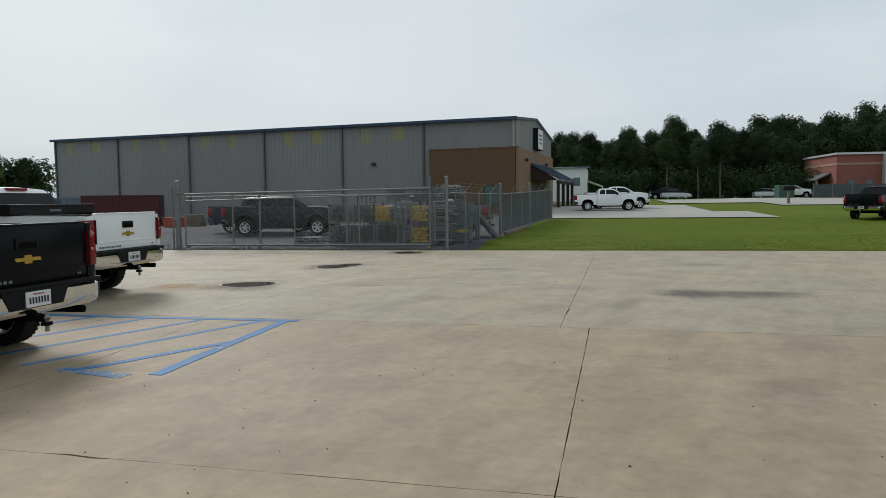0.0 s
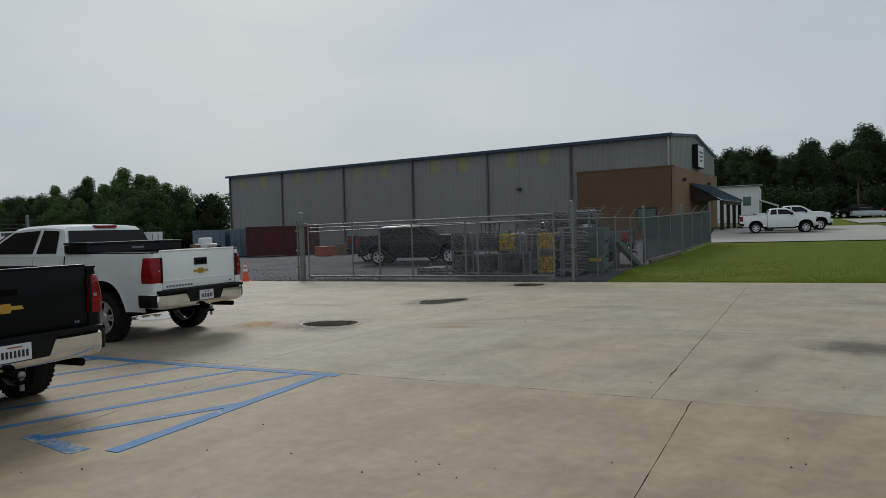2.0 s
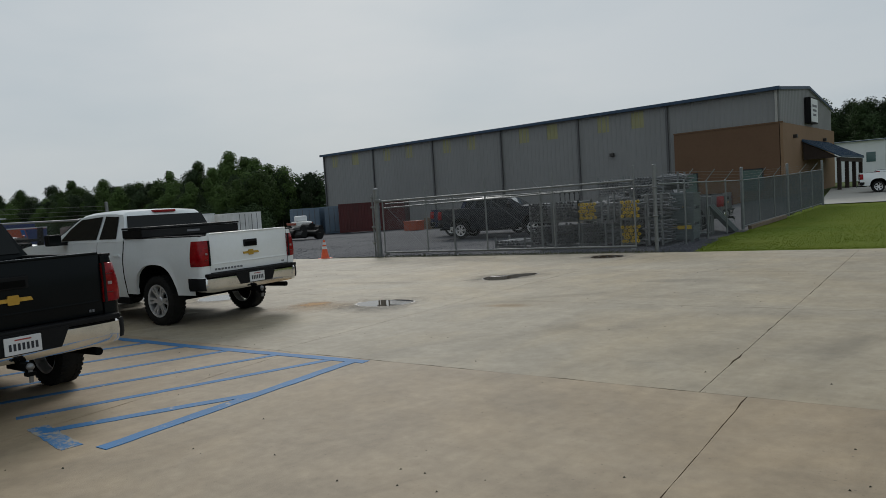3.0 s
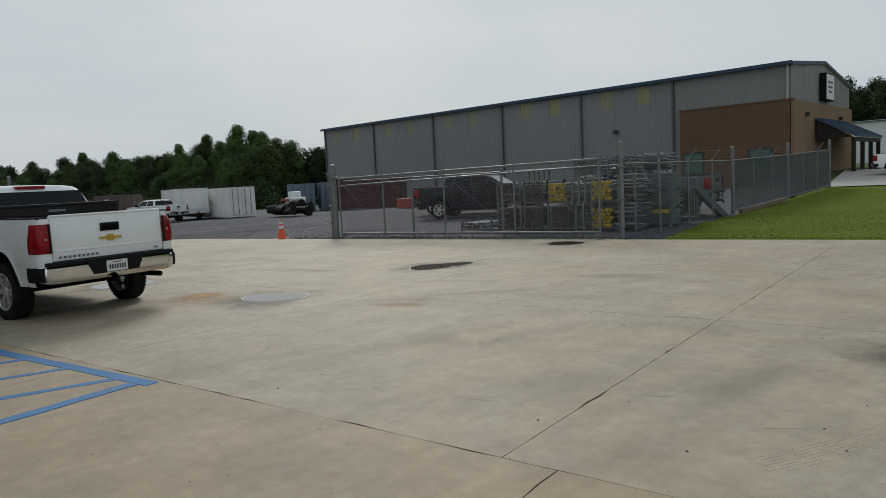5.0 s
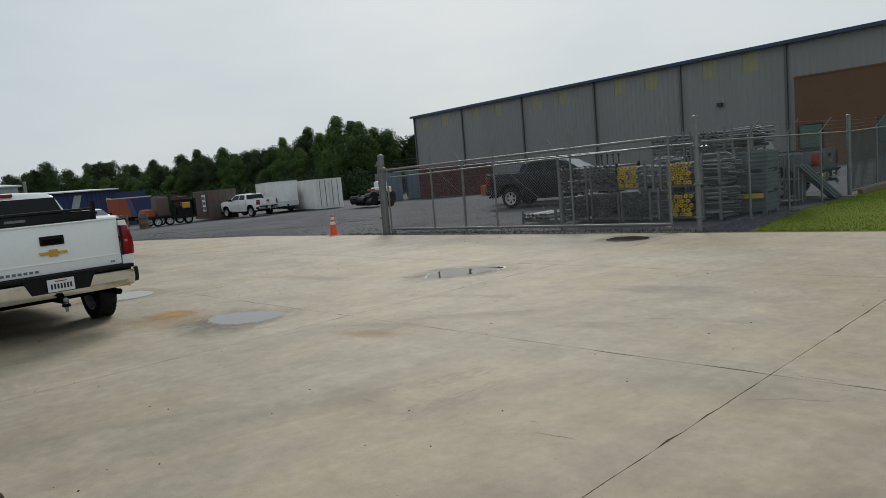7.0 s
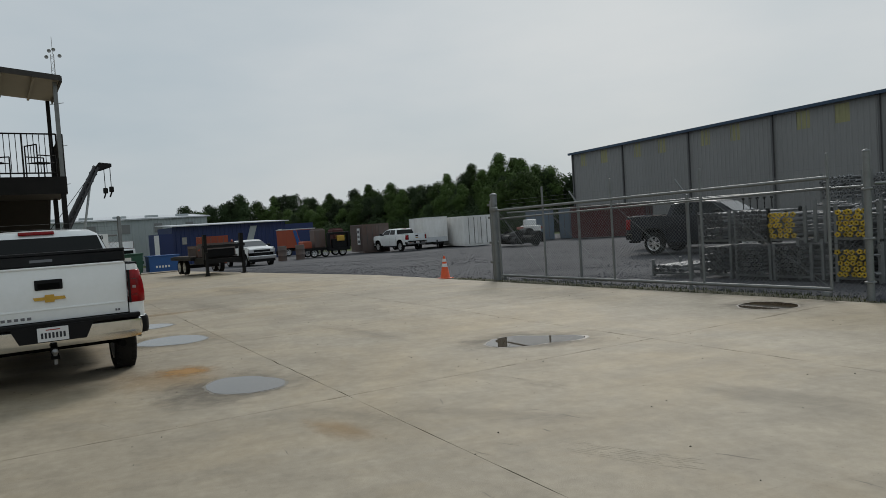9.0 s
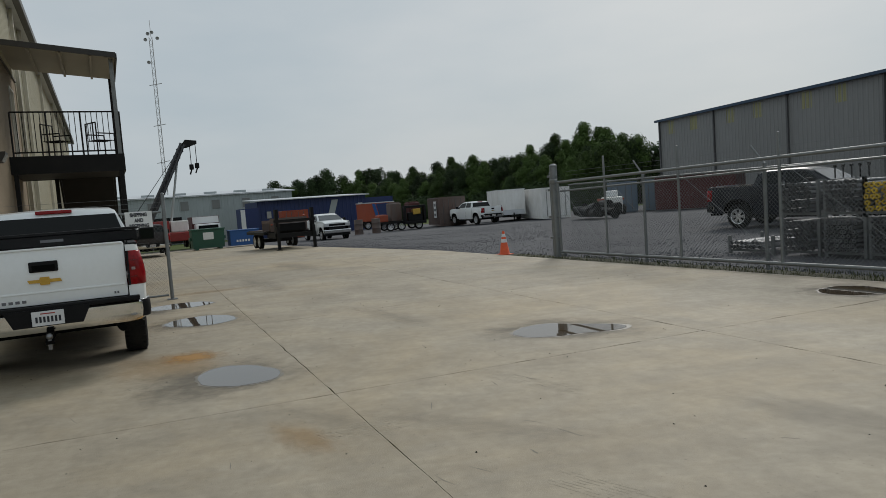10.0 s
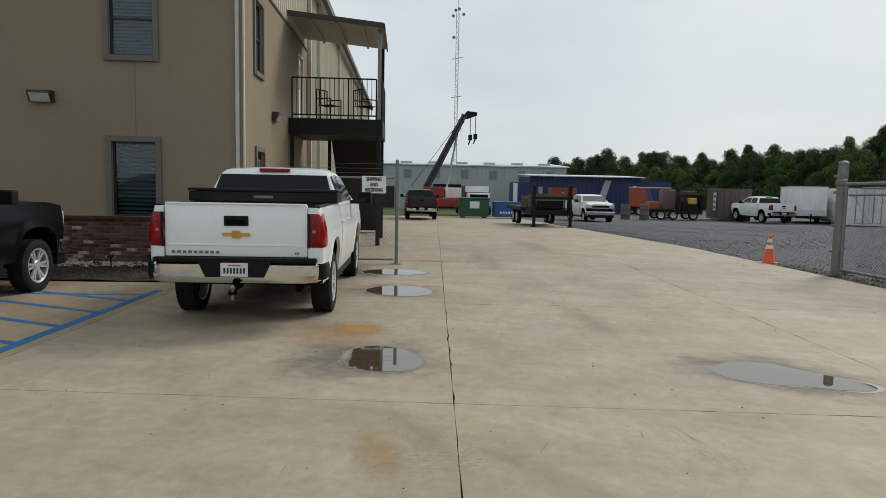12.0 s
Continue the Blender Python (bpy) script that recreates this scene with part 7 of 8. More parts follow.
service = thing("service_truck", gpose(-62.0, 17.3, 0), "white service truck with a red box body", "truck")
part("cab", boxes((0.0, 1.6, -1.0, 1.0, 0.6, 1.95), bevel=0.12), WHITE_CAR, service)
part("windshield", slab_of([(1.605, -0.85, 1.25), (1.605, 0.85, 1.25), (1.605, 0.8, 1.82), (1.605, -0.8, 1.82)], (0.012, 0, 0)), TINT, service)
part("hood", boxes((1.6, 2.5, -0.9, 0.9, 0.6, 1.2), bevel=0.1), WHITE_CAR, service)
part("grille", boxes((2.502, 2.54, -0.6, 0.6, 0.75, 1.05)), BLACK_STEEL, service)
part("box_body", boxes((-3.4, -0.02, -1.15, 1.15, 0.9, 2.6), bevel=0.05), RED_BOX, service)
part("box_front", boxes((-0.015, 0.02, -1.1, 1.1, 2.0, 2.58)), WHITE_SHEET, service)
for x in (-2.6, 1.9):
    for y in (0.9, -0.9):
        small_wheel(service, x, y, 0.42)
part("chassis", boxes((-3.3, 2.3, -0.6, 0.6, 0.45, 0.9)), BLACK_STEEL, service)

boxtruck = thing("box_trailer", gpose(-71.8, 37.0, 96), "red and blue box trailer body on wheels", "trailer")
part("body", boxes((-1.8, 1.8, -1.2, 1.2, 0.9, 2.9), bevel=0.04), ORANGE_BOX, boxtruck)
part("blue_panel", slab_of([(0.0, -1.215, 0.95), (1.78, -1.215, 0.95), (1.78, -1.215, 2.82), (-0.5, -1.215, 2.82)], (0, -0.01, 0)), NAVY_SHEET, boxtruck)
part("roof", boxes((-1.85, 1.85, -1.22, 1.22, 2.9, 3.0)), ROOF_SHEET, boxtruck)
part("stripe", slab_of([(-0.5, -1.228, 0.95), (-0.1, -1.228, 0.95), (-0.6, -1.228, 2.82), (-1.0, -1.228, 2.82)], (0, -0.01, 0)), BLUE_BIN, boxtruck)
for x in (-1.6, 1.6):
    for y in (1.0, -1.0):
        small_wheel(boxtruck, x, y, 0.45)
part("chassis", boxes((-2.1, 2.1, -0.7, 0.7, 0.5, 0.9)), BLACK_STEEL, boxtruck)

for x, y, w, h, mat_, lab in ((-55.0, 32.35, 1.0, 2.1, RUST_BOX, "tall rusty steel tank on a trailer"), (-54.6, 33.95, 1.0, 2.0, RED_BOX, "dark red steel tank on a trailer"),
                              (-54.9, 31.1, 0.8, 0.8, ORANGE_BOX, "small orange tank on a trailer")):
    tank = thing("steel_tank", gpose(x, y, 85, 0.82), lab, "tank")
    part("shell", boxes((-w / 2, w / 2, -0.7, 0.7, 0, h * 0.75), bevel=0.08), mat_, tank)
    part("cap", boxes((-w / 2 + 0.1, w / 2 - 0.1, -0.5, 0.5, h * 0.752, h * 0.8), bevel=0.02), mat_, tank)
skidt = thing("equipment_trailer", gpose(-54.7, 32.1, 85), "low dark equipment trailer with a winch", "trailer")
part("deck", boxes((-1.7, 2.7, -1.1, 1.1, 0.62, 0.82)), BLACK_STEEL, skidt)
part("winch", boxes((0.5, 2.5, -1.7, -1.15, 0.5, 0.75), (0.5, 0.7, -1.7, -1.15, 0.75, 2.0), (2.3, 2.5, -1.7, -1.15, 0.75, 2.1), (0.5, 2.5, -1.6, -1.3, 1.9, 2.1), (0.9, 2.2, -1.6, -1.2, 0.75, 1.5), bevel=0.03), BLACK_BOX, skidt)
part("motor", boxes((1.3, 2.0, -1.72, -1.3, 1.3, 1.8), bevel=0.06), GOLD, skidt)
for x in (-0.6, 0.4, 2.0):
    for y in (0.95, -0.95):
        small_wheel(skidt, x, y, 0.38)
for x, y in ((-52.0, 27.9), (-51.4, 29.2)):
    drum = thing("steel_drum", gpose(x, y, 0), "rusty brown steel drum on the grass verge", "drum")
    bm = bmesh.new()
    lathe(bm, [(0.0, 0.0), (0.36, 0.0), (0.36, 0.4), (0.375, 0.42), (0.36, 0.44), (0.36, 0.85), (0.375, 0.87), (0.36, 0.9), (0.36, 1.2), (0.33, 1.2), (0.0, 1.18)], 18, Matrix.Rotation(radians(90), 4, "X"))
    part("shell", bm, RUST_BOX, drum, smooth=True, angle=40)
orange_crate = thing("orange_crate", gpose(-29.9, 44.6, -10), "orange steel crate beside the red container", "crate")
part("body", boxes((0, 1.35, 0, 0.9, 0, 0.72), bevel=0.03), ORANGE_BOX, orange_crate)
part("rim", boxes((-0.03, 1.38, -0.03, 0.93, 0.66, 0.74)), ORANGE_BOX, orange_crate)
for k in range(6):
    pal = thing("pallet", gpose(-28.5, 45.4, 4 * k, 0.15 * k), "weathered wooden pallet in a stack", "pallet", "stacked pallets")
    for q in range(5):
        part("board", boxes((0.0 + 0.24 * q, 0.16 + 0.24 * q, 0, 1.1, 0.11, 0.135)), WOOD, pal)
    for y in (0.0, 0.5, 1.0):
        part("bearer", boxes((0, 1.12, y, y + 0.09, 0, 0.108)), WOOD, pal)
scrap = thing("scrap_heap", gpose(-37.2, 39.7, -17), "heap of dark pipes and machine parts on gravel", "scrap", kind="stuff")
bm = bmesh.new()
rnd = random.Random(12)
for k in range(34):
    x, y = rnd.uniform(-2.4, 2.4), rnd.uniform(-0.9, 0.9)
    h = 0.2 + 0.8 * (1 - abs(x) / 4) * rnd.random()
    rod(bm, (x, y, 0.05 + h), (x + rnd.uniform(0.8, 1.6), y + rnd.uniform(-0.5, 0.5), 0.05 + h + rnd.uniform(-0.1, 0.12)), rnd.uniform(0.14, 0.34), 10)
part("pipes", bm, BLACK_STEEL, scrap)
white_mach = thing("skid_loader", gpose(-42.6, 46.2, -30), "white compact loader between containers", "machine")
part("body", boxes((0, 1.8, -0.7, 0.7, 0.5, 1.4), bevel=0.1), WHITE_BOX, white_mach)
part("cab", boxes((0.3, 1.1, -0.5, 0.5, 1.402, 1.9), bevel=0.12), WHITE_SHEET, white_mach)
part("arm", boxes((-0.9, 1.6, -0.85, -0.72, 1.1, 1.3), (-0.9, 1.6, 0.72, 0.85, 1.1, 1.3)), ORANGE_BOX, white_mach)
for x in (0.3, 1.5):
    for y in (0.8, -0.8):
        small_wheel(white_mach, x, y, 0.4)

# ---- crane and mast ----
crane = thing("mobile_crane", gpose(-60, 13.2, 0), "red mobile crane with raised lattice boom and hook", "crane")
part("carrier", boxes((-4.5, 2.0, -1.2, 2.6, 0.7, 1.4), bevel=0.06), CRANE_RED, crane)
part("cab", boxes((-1.2, 0.6, 1.0, 2.4, 1.42, 2.35), bevel=0.1), WHITE_BOX, crane)
part("turntable", boxes((-2.0, 0.8, -0.9, 0.9, 1.42, 2.4), bevel=0.1), CRANE_RED, crane)
for x in (-3.6, -2.2, 1.0):
    for y in (2.4, -1.0):
        small_wheel(crane, x, y, 0.5)
tip, foot = Vector((0.0, 2.6, 8.7)), Vector((0.0, -0.65, 2.3))
d = (tip - foot).normalized()
nrm = Vector((0, -d.z, d.y))
bm = bmesh.new()
for sx in (-0.3, 0.3):
    for sn in (-0.22, 0.22):
        rod(bm, foot + nrm * sn + Vector((sx, 0, 0)), tip + nrm * sn * 0.6 + Vector((sx, 0, 0)), 0.10, 6)
for k in range(12):
    for sx in (-0.3, 0.3):
        a, b = foot.lerp(tip, k / 12), foot.lerp(tip, (k + 1) / 12)
        rod(bm, a + nrm * 0.27 + Vector((sx, 0, 0)), b - nrm * 0.25 + Vector((sx, 0, 0)), 0.035, 5)
        rod(bm, a - nrm * 0.27 + Vector((sx, 0, 0)), b + nrm * 0.25 + Vector((sx, 0, 0)), 0.035, 5)
rod(bm, foot, tip, 0.17, 8, 0.12)
part("boom", bm, CRANE_GREY, crane)
part("boom_head", slab_of([tip + Vector((-0.3, -0.3, -0.3)), tip + Vector((-0.3, 0.2, 0.35)), tip + Vector((-0.3, 1.1, 0.25)), tip + Vector((-0.3, 1.1, 0.0)), tip + Vector((-0.3, 0.3, -0.3))], (0.6, 0, 0)), BLACK_STEEL, crane)
for dy, dz in ((0.55, -1.7), (1.0, -1.6)):
    part("hoist_rope", rods([(tip + Vector((0, dy, 0.1)), tip + Vector((0, dy, dz)))], 0.03, 5), BLACK_STEEL, crane)
    hook = boxes((-0.15, 0.15, tip.y + dy - 0.17, tip.y + dy + 0.17, tip.z + dz - 0.45, tip.z + dz), bevel=0.06)
    rod(hook, (0, tip.y + dy, tip.z + dz - 0.45), (0, tip.y + dy - 0.15, tip.z + dz - 0.85), 0.06, 6)
    part("hook_block", hook, BLACK_STEEL, crane)
part("lift_cylinder", rods([((0, 1.0, 1.5), foot.lerp(tip, 0.86))], 0.09, 8), PALE_SHEET, crane)
for k in (-0.5, -1.0):
    part("stay_rope", rods([((k, -2.0, 2.4), tip)], 0.02, 4), BLACK_STEEL, crane)

mast = thing("radio_mast", pose(-200, 25.3, -3.5), "tall thin lattice radio mast with dishes", "mast")
bm = bmesh.new()
rad = 0.55
ang = [0.5, 0.5 + 2.094, 0.5 + 4.189]
for a in ang:
    rod(bm, (rad * math.cos(a), rad * math.sin(a), 0), (rad * 0.9 * math.cos(a), rad * 0.9 * math.sin(a), 55), 0.075, 5)
for k in range(36):
    z = k * 55 / 36
    for a, b in zip(ang, ang[1:] + ang[:1]):
        rod(bm, (rad * math.cos(a), rad * math.sin(a), z), (rad * math.cos(b), rad * math.sin(b), z + 55 / 36), 0.035, 4)
part("lattice", bm, MAST, mast)
for z in (21, 31, 42):
    part("arm", rods([((0, -1.6, z), (0, 1.6, z + 0.6))], 0.09, 5), MAST, mast)
for y, z in ((-1.5, 54), (1.5, 54.5), (-1.2, 48), (0.2, 56.0), (-0.8, 55.6)):
    bm = bmesh.new()
    lathe(bm, [(0.0, 0.0), (0.38, 0.14), (0.48, 0.35), (0.45, 0.35), (0.0, 0.08)], 14, pose(0.5, y, z, 0, 0, -90))
    part("dish", bm, MAST, mast)
part("rod", rods([((0, 0, 55), (0, 0, 59.5))], 0.06, 5), MAST, mast)

# ---- front of the property ----
tagged(sheet("entrance_drive", steps((-1.2, 6), (13.0, 0)), steps((42.6, 4), (50, 6), (62, 0)), lambda x, y: ground_z(x, y) + 0.02, CONCRETE_FAR,
             lambda x, y: x < 12.6 - 0.1 * (y - 43)), "pale concrete drive before the warehouse entrance", "drive", kind="structure")
tagged(sheet("road", steps((10, 12), (110, 0)), steps((60, 3), (66, 4), (76, 3), (92, 3), (100, 0)), lambda x, y: ground_z(x, y) + 0.05, CONCRETE_FAR,
             lambda x, y: 66 < y < 76 or (16 < x < 30 and y > 60) or (y > 92 and x > 20)), "pale concrete road beyond the lawn", "road", kind="structure")
mailbox = thing("mailbox", gpose(19.6, 62.5, 10), "dark mailbox on a timber post", "mailbox")
part("post", boxes((-0.1, 0.1, -0.1, 0.1, -0.2, 1.2)), WOOD, mailbox)
part("box", boxes((-0.5, 0.5, -0.2, 0.2, 1.21, 1.6), bevel=0.08), BLACK_BOX, mailbox)
trafo = thing("transformer_box", gpose(27.0, 88, 5), "dark green ground transformer box", "electric box")
part("case", boxes((-0.9, 0.9, -0.8, 0.8, 0, 1.6), bevel=0.05), GREEN_BIN, trafo)
for k in range(9):
    panel = thing("wall_panel_fence", gpose(36.0 + 2.6 * k, 104.5, 0), "grey slatted boundary fence panel", "fence", "boundary fence panels")
    part("panel", boxes((0, 2.5, 0, 0.06, 0.1, 1.9)), SLATS, panel)
    part("post", boxes((-0.08, -0.002, -0.03, 0.09, 0, 2.1)), GALV, panel)


# ---- woods ----
def leaf_cloud(bm, blobs, count, size, rnd, squash=1.0):
    """Small tilted leaf sprays gathered on the shells of overlapping clumps."""
    total = sum(b[3] ** 2 for b in blobs)
    for cx, cy, cz, r in blobs:
        for _ in range(int(count * r * r / total)):
            v = Vector((rnd.gauss(0, 1), rnd.gauss(0, 1), rnd.gauss(0, 1)))
            v.normalize()
            q = r * (0.45 + 0.68 * rnd.random() ** 0.6)
            p = Vector((cx + v.x * q, cy + v.y * q, cz + v.z * q * squash))
            t = Vector((rnd.gauss(0, 1), rnd.gauss(0, 1), rnd.gauss(0, 0.6))).normalized()
            n = (1.5 * v + 0.9 * Vector((rnd.uniform(-1, 1), rnd.uniform(-1, 1), rnd.uniform(-0.5, 1)))).normalized()
            u = t.cross(n)
            if u.length < 0.1:
                continue
            u.normalize()
            w = n.cross(u)
            s = size * rnd.uniform(0.6, 1.3)
            a = [bm.verts.new(p + u * s * i + w * s * j) for i, j in ((-0.62, -0.42), (0.60, -0.36), (0.04, 0.66))]
            bm.faces.new(a)


def tree_kind(seed, height, style, leaves, bark=BARK):
    rnd = random.Random(seed)
    t = thing("tree", pose(0, -300, -50), "", "tree", "trees of the surrounding woods")
    bm = bmesh.new()
    x = y = 0.0
    pts = [Vector((0, 0, 0))]
    for k in range(1, 7):
        x += rnd.uniform(-0.15, 0.15)
        y += rnd.uniform(-0.15, 0.15)
        pts.append(Vector((x, y, height * 0.9 * k / 6)))
    r0 = height * 0.014
    for k in range(6):
        rod(bm, pts[k], pts[k + 1], r0 * (1 - k / 7), 7, r0 * (1 - (k + 1) / 7), caps=False)
    base = {"pine": 0.42, "bare": 0.60}.get(style, 0.22)
    blobs = []
    n = 54 if style == "broad" else 40
    for k in range(n):
        f = base + (0.97 - base) * (k + rnd.random() * 0.6) / n
        spread = height * (0.235 if style == "broad" else 0.15) * max(0.12, 1.1 * (1 - ((f - base) / (1 - base) - 0.3) ** 2 / 0.52))
        a = rnd.uniform(0, 6.28)
        q = spread * rnd.uniform(0.25, 1.0)
        c = Vector((q * math.cos(a), q * math.sin(a), height * f))
        trunk = pts[min(5, int(f * 6.5))]
        rod(bm, (trunk.x, trunk.y, height * max(0.1, f - 0.08)), c, r0 * 0.28, 5, r0 * 0.1, caps=False)
        blobs.append((c.x, c.y, c.z, height * rnd.choice((0.045, 0.06, 0.075, 0.095, 0.12))))
    blobs.append((pts[-1].x, pts[-1].y, height * 0.95, height * 0.07))
    part("trunk", bm, bark, t)
    bm = bmesh.new()
    leaf_cloud(bm, blobs, 6000, height * 0.0205, rnd, 0.85 if style == "broad" else 0.8)
    part("crown", bm, leaves, t)
    return t


kinds = [tree_kind(1, 17, "pine", LEAF_DARK), tree_kind(2, 15, "broad", LEAF), tree_kind(3, 19, "pine", LEAF), tree_kind(4, 13, "broad", LEAF_DARK), tree_kind(5, 16, "broad", LEAF_DARK), tree_kind(6, 11, "broad", LEAF_BRIGHT), tree_kind(7, 18, "pine", LEAF_DARKENED), tree_kind(8, 15, "broad", LEAF_DARKENED), tree_kind(9, 16, "bare", LEAF_DARKENED, PALE_BARK)]
WORDS = ["tall dark green pine in the surrounding woods", "green broadleaf tree in the surrounding woods", "tall green pine with bare lower trunk", "low dark broadleaf tree at the wood's edge",
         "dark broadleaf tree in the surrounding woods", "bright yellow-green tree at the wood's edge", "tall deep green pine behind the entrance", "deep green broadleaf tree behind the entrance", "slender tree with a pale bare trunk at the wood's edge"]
for k, w in zip(kinds, WORDS):
    k["label"] = w


def plant(k, x, y, scale, turn):
    z = ground_z(x, min(y, 170)) - 0.2
    m = pose(x, y, z, 0, 0, turn)
    ob = copy_thing(kinds[k], m)
    ob.scale = (scale * random.uniform(0.82, 1.02), scale * random.uniform(0.82, 1.02), scale)
    return ob


rw = random.Random(21)
rows = []
# behind the entrance, to the right of the warehouse
for depth, count, base in ((130, 38, 0.61), (136, 42, 0.70), (143, 46, 0.78)):
    for i in range(count):
        s = i / (count - 1)
        rows.append((-8 + 100 * s + rw.uniform(-1.5, 1.5), depth + rw.uniform(-2.5, 2.5), base + 0.33 * s ** 1.2))
# behind the warehouse and along the yard's far side
for depth, count, base in ((88, 50, 0.54), (93, 54, 0.66), (99, 58, 0.76)):
    for i in range(count):
        s = i / (count - 1)
        rows.append((-92 - 94 * s + rw.uniform(-1.5, 1.5), depth - 13 * s + rw.uniform(-2.5, 2.5), (base + 0.03 * math.sin(i * 0.9)) * (1.03 + 0.03 * s)))
# beyond the sheds
for i in range(20):
    s = i / 19
    rows.append((-192 + rw.uniform(-6, 6), 84 - 34 * s + rw.uniform(-2, 2), 0.95 - 0.18 * s))
for i, (x, y, s) in enumerate(rows):
    k = rw.choice((0, 1, 2, 3, 4, 4, 1, 1, 2)) if rw.random() > 0.08 else 5
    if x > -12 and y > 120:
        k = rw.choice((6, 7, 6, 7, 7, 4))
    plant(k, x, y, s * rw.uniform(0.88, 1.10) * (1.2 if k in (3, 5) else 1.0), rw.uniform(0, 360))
for x in (17.3, 22.2, 25.6):
    plant(8, x, 116.0 + rw.uniform(-0.6, 0.6), rw.uniform(0.62, 0.70), rw.uniform(0, 360))
bush_rows = [(-10 + 104 * i / 69 + rw.uniform(-1, 1), 120 + rw.uniform(-1.5, 1.5)) for i in range(70)] + [(-90 - 98 * i / 99 + rw.uniform(-1, 1), 87 - 14 * i / 99 + rw.uniform(-1.5, 1.5)) for i in range(100)]
deep_rows = [(-14 + 112 * i / 59, 148) for i in range(60)] + [(-90 - 108 * i / 89, 104 - 14 * i / 89) for i in range(90)] + [(-200, 90 - 40 * i / 19) for i in range(20)]
for near, leaves in ((True, LEAF_DARKENED), (False, LEAF_DARK)):
    bm = bmesh.new()
    for x, y in bush_rows:
        if (x > -12) == near:
            z = ground_z(x, y)
            leaf_cloud(bm, [(x + rw.uniform(-1, 1), y, z + rw.uniform(0.6, 4.2), rw.uniform(1.4, 2.4)) for _ in range(4)], 900, 0.28, rw, 0.9)
    tagged(part("undergrowth", bm, leaves), "dense dark undergrowth along the wood's edge", "bushes", kind="stuff")
    bm = bmesh.new()
    for x, y in deep_rows:
        if (x > -16 and y > 140) == near:
            z = ground_z(x, y)
            leaf_cloud(bm, [(x + rw.uniform(-1, 1), y + rw.uniform(-1, 1), z + h + rw.uniform(-0.5, 0.5), 2.3) for h in (1.0, 3.0, 5.0, 7.0, 8.8)], 800, 0.5, rw, 0.9)
    tagged(part("deep_woods", bm, leaves), "dense dark foliage deep in the woods", "woods", kind="stuff")
for k in kinds:
    for o in (*k.children_recursive, k):
        bpy.data.objects.remove(o)

# ---- small growth and stones ----
rg = random.Random(5)
bm = bmesh.new()


def blade(bm, x, y, z, h, rnd):
    a = rnd.uniform(0, 6.28)
    d = Vector((math.cos(a), math.sin(a), 0)) * 0.007
    lean = Vector((rnd.uniform(-0.5, 0.5), rnd.uniform(-0.5, 0.5), 0)) * h
    p = Vector((x, y, z))
    bm.faces.new([bm.verts.new(q) for q in (p - d, p + d, p + lean + Vector((0, 0, h)))])


for _ in range(60000):
    y = 20.0 + 22 * rg.random() ** 1.7
    x = lawn_edge(y) + rg.uniform(-0.12, 0.05) + 22 * rg.random()
    if y < far_edge(x) + 0.05:
        continue
    blade(bm, x, y, ground_z(x, y) - 0.02, rg.uniform(0.015, 0.038), rg)
tagged(part("lawn_grass", bm, BLADES), "short green grass blades on the lawn", "grass", kind="stuff")
bm = bmesh.new()
for _ in range(2600):
    x = -15.5 + 12.2 * rg.random()
    y = far_edge(x) + 0.03 + abs(rg.gauss(0, 0.28))
    if rg.random() < 0.25:
        x, y = -13.2 + 9 * rg.random(), 20.3 + rg.gauss(0, 0.1)
    blade(bm, x, y, ground_z(x, y) - 0.03, rg.uniform(0.02, 0.09), rg)
tagged(part("weeds", bm, WEEDS), "thin weeds along the foot of the gate", "weeds", kind="stuff")


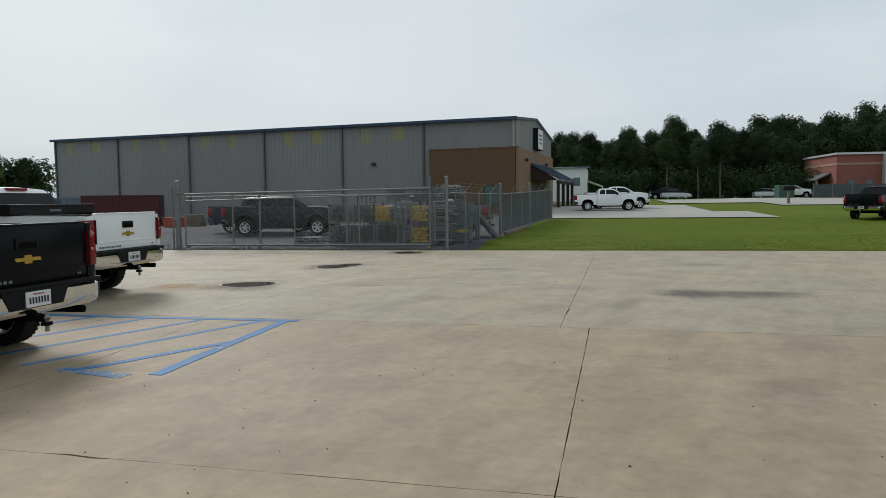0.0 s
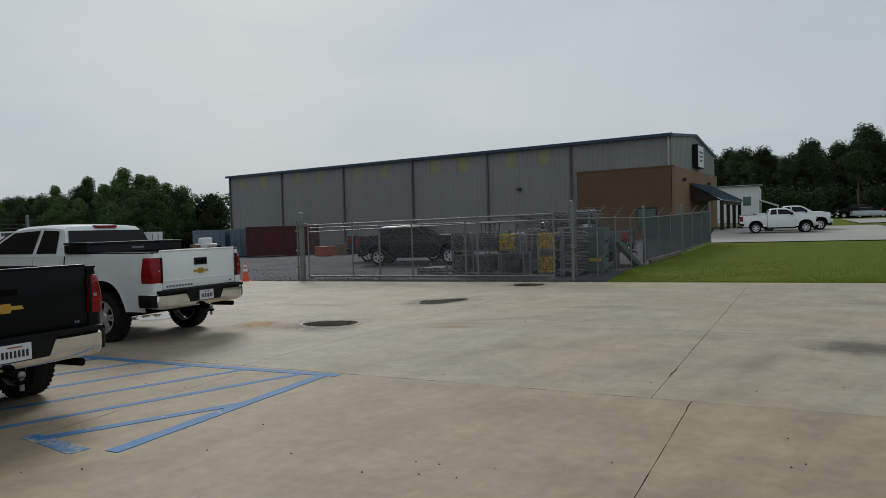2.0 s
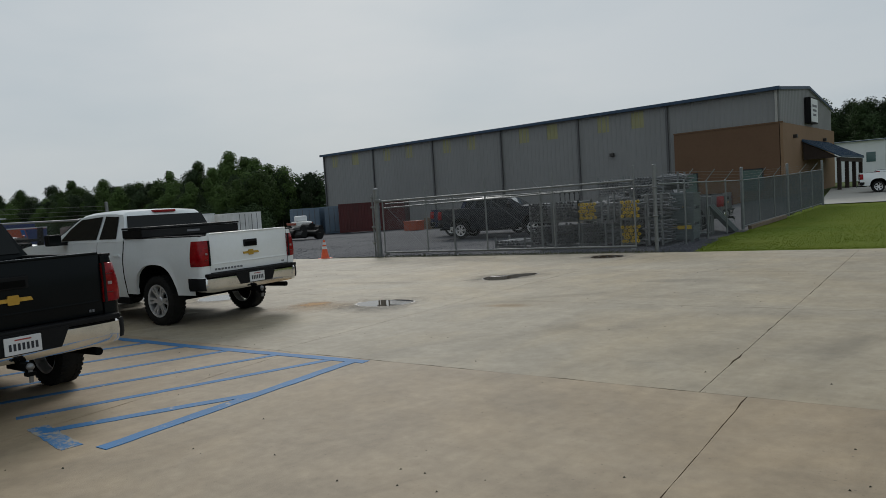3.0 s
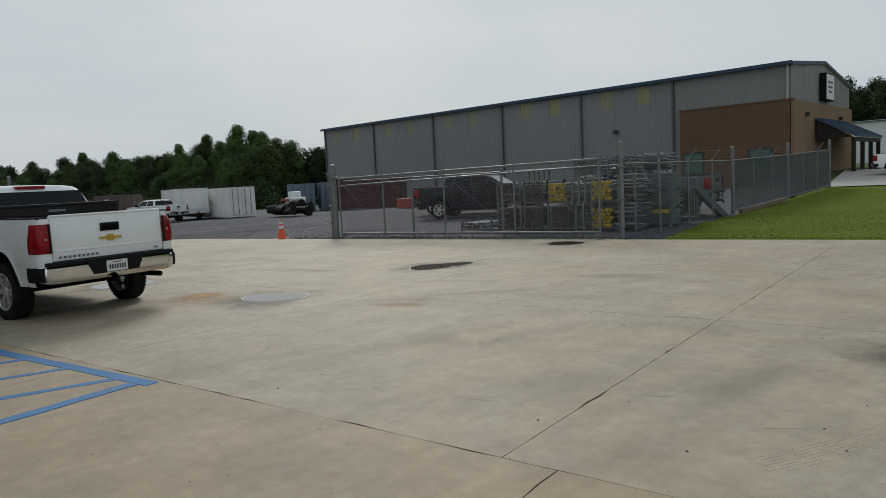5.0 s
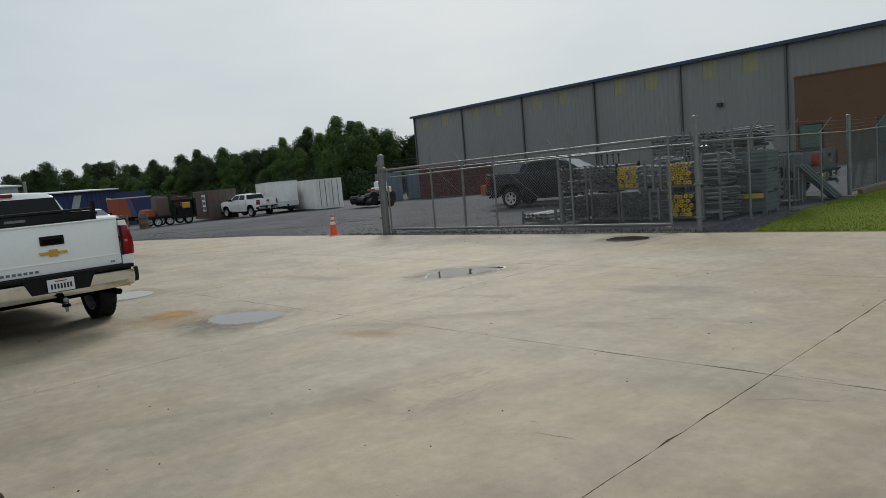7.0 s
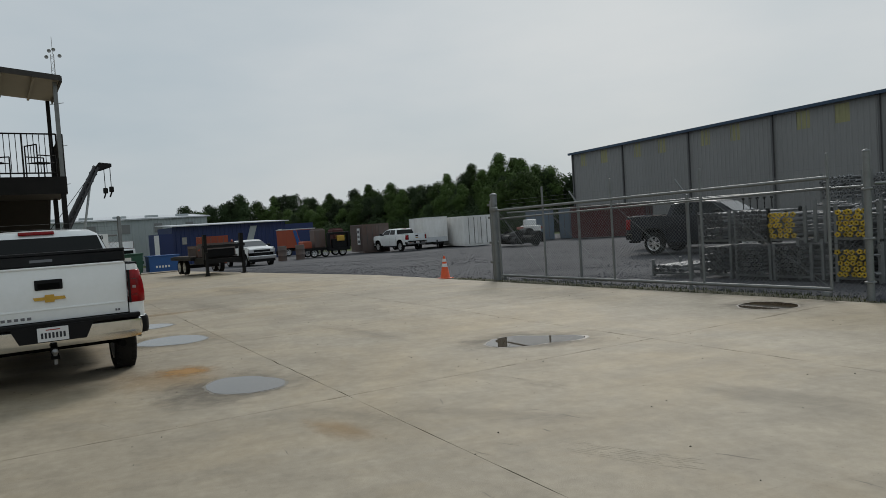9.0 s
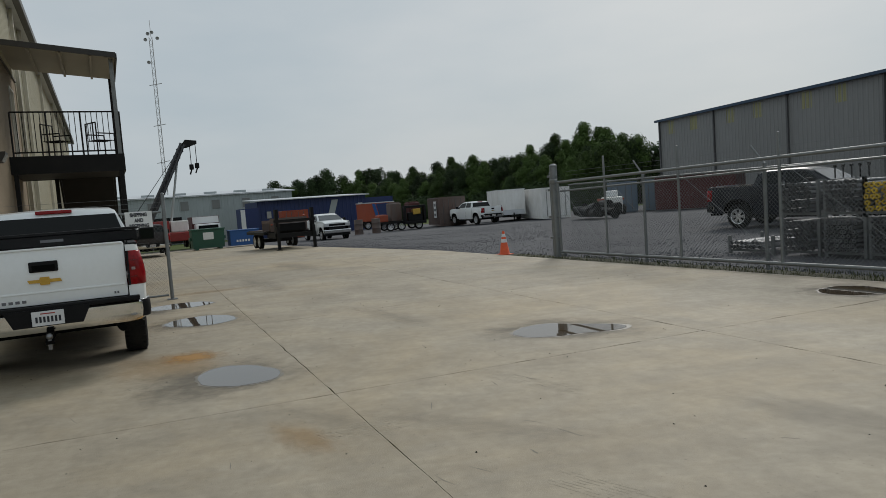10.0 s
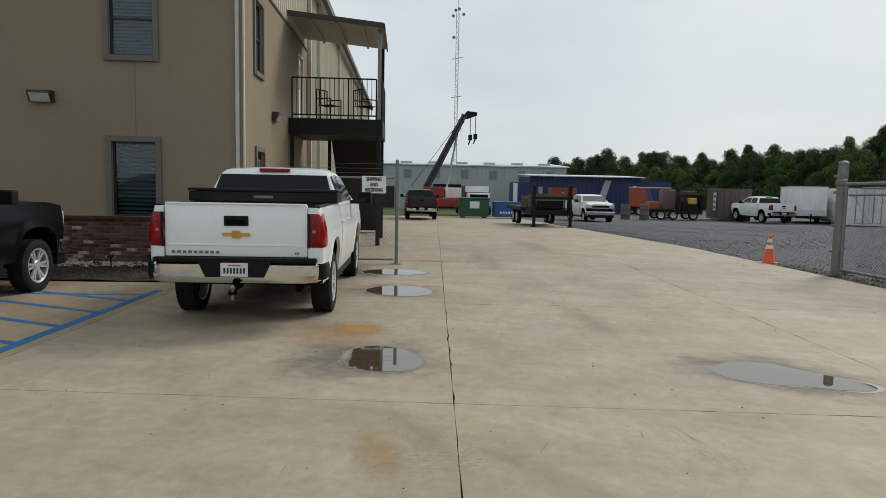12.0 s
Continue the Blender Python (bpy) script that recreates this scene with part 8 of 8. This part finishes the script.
def pebble_field(name, material, count, place, size, label, category):
    bm = bmesh.new()
    for _ in range(count):
        x, y, z = place()
        s = size * rg.uniform(0.5, 1.4)
        vs = [bm.verts.new((x + s * a * rg.uniform(0.7, 1.2), y + s * b * rg.uniform(0.7, 1.2), z + s * c * rg.uniform(0.5, 0.9))) for a, b, c in ((1, 0, 0), (-0.5, 0.87, 0), (-0.5, -0.87, 0), (0, 0, 1))]
        for q in ((0, 1, 3), (1, 2, 3), (2, 0, 3)):
            bm.faces.new([vs[i] for i in q])
    return tagged(part(name, bm, material), label, category, kind="stuff")


def yard_spot():
    x = -42 + 38 * rg.random()
    y = far_edge(x) + 22 * rg.random() ** 2.2 + (0.5 + rg.random() * 0.3 if x > -16.2 else 0.02)
    return x, y, ground_z(x, y) - 0.05


pebble_field("gravel_stones", STONES, 24000, yard_spot, 0.03, "loose grey gravel stones in the yard", "gravel")
pebble_field("corner_rubble", STONES, 900, lambda: (rg.uniform(-4.3, -3.2), 19.95 + 4.5 * rg.random() ** 1.3, -0.03), 0.05, "grey stone rubble at the fence corner", "rubble")
pebble_field("bed_pebbles", PEBBLES, 2600, lambda: (WX + 0.12 + abs(rg.gauss(0, 0.26)), -4 + 11.2 * rg.random(), 0.055), 0.045, "tan pebbles along the brick base", "pebbles")
pebble_field("mulch", MULCH, 3200, lambda: (rg.uniform(-13.75, -11.72), -2 + 9.2 * rg.random(), 0.05), 0.03, "dark bark mulch in the planting bed", "mulch")
pebble_field("driveway_grit", JOINT, 700, lambda: (rg.uniform(-20, 6), rg.uniform(0, 19), 0.0), 0.009, "scattered dark leaf bits on the concrete", "litter")
for y in (4.1, 5.2, 5.85):
    light = thing("path_light", pose(-12.5 - 0.3 * (y - 4), y, 0.03), "small black path light in the planting bed", "path light", "path lights")
    part("stake", rods([((0, 0, -0.1), (0, 0, 0.24))], 0.015, 6), BLACK_STEEL, light)
    part("cap", boxes((-0.05, 0.05, -0.05, 0.05, 0.24, 0.29), bevel=0.015), BLACK_STEEL, light)
shrub_rnd = random.Random(3)
for x, y, s in ((-13.2, 5.6, 0.22), (-13.4, 4.7, 0.2), (-13.0, 3.6, 0.16)):
    bm = bmesh.new()
    leaf_cloud(bm, [(0, 0, 0.06, s * 0.5)], 60, 0.035, shrub_rnd)
    ob = part("small_shrub", bm, LEAF_DARK)
    ob.matrix_basis = pose(x, y, 0.03)
    tagged(ob, "small sparse shrub in the planting bed", "shrub", "shrubs in the bed")
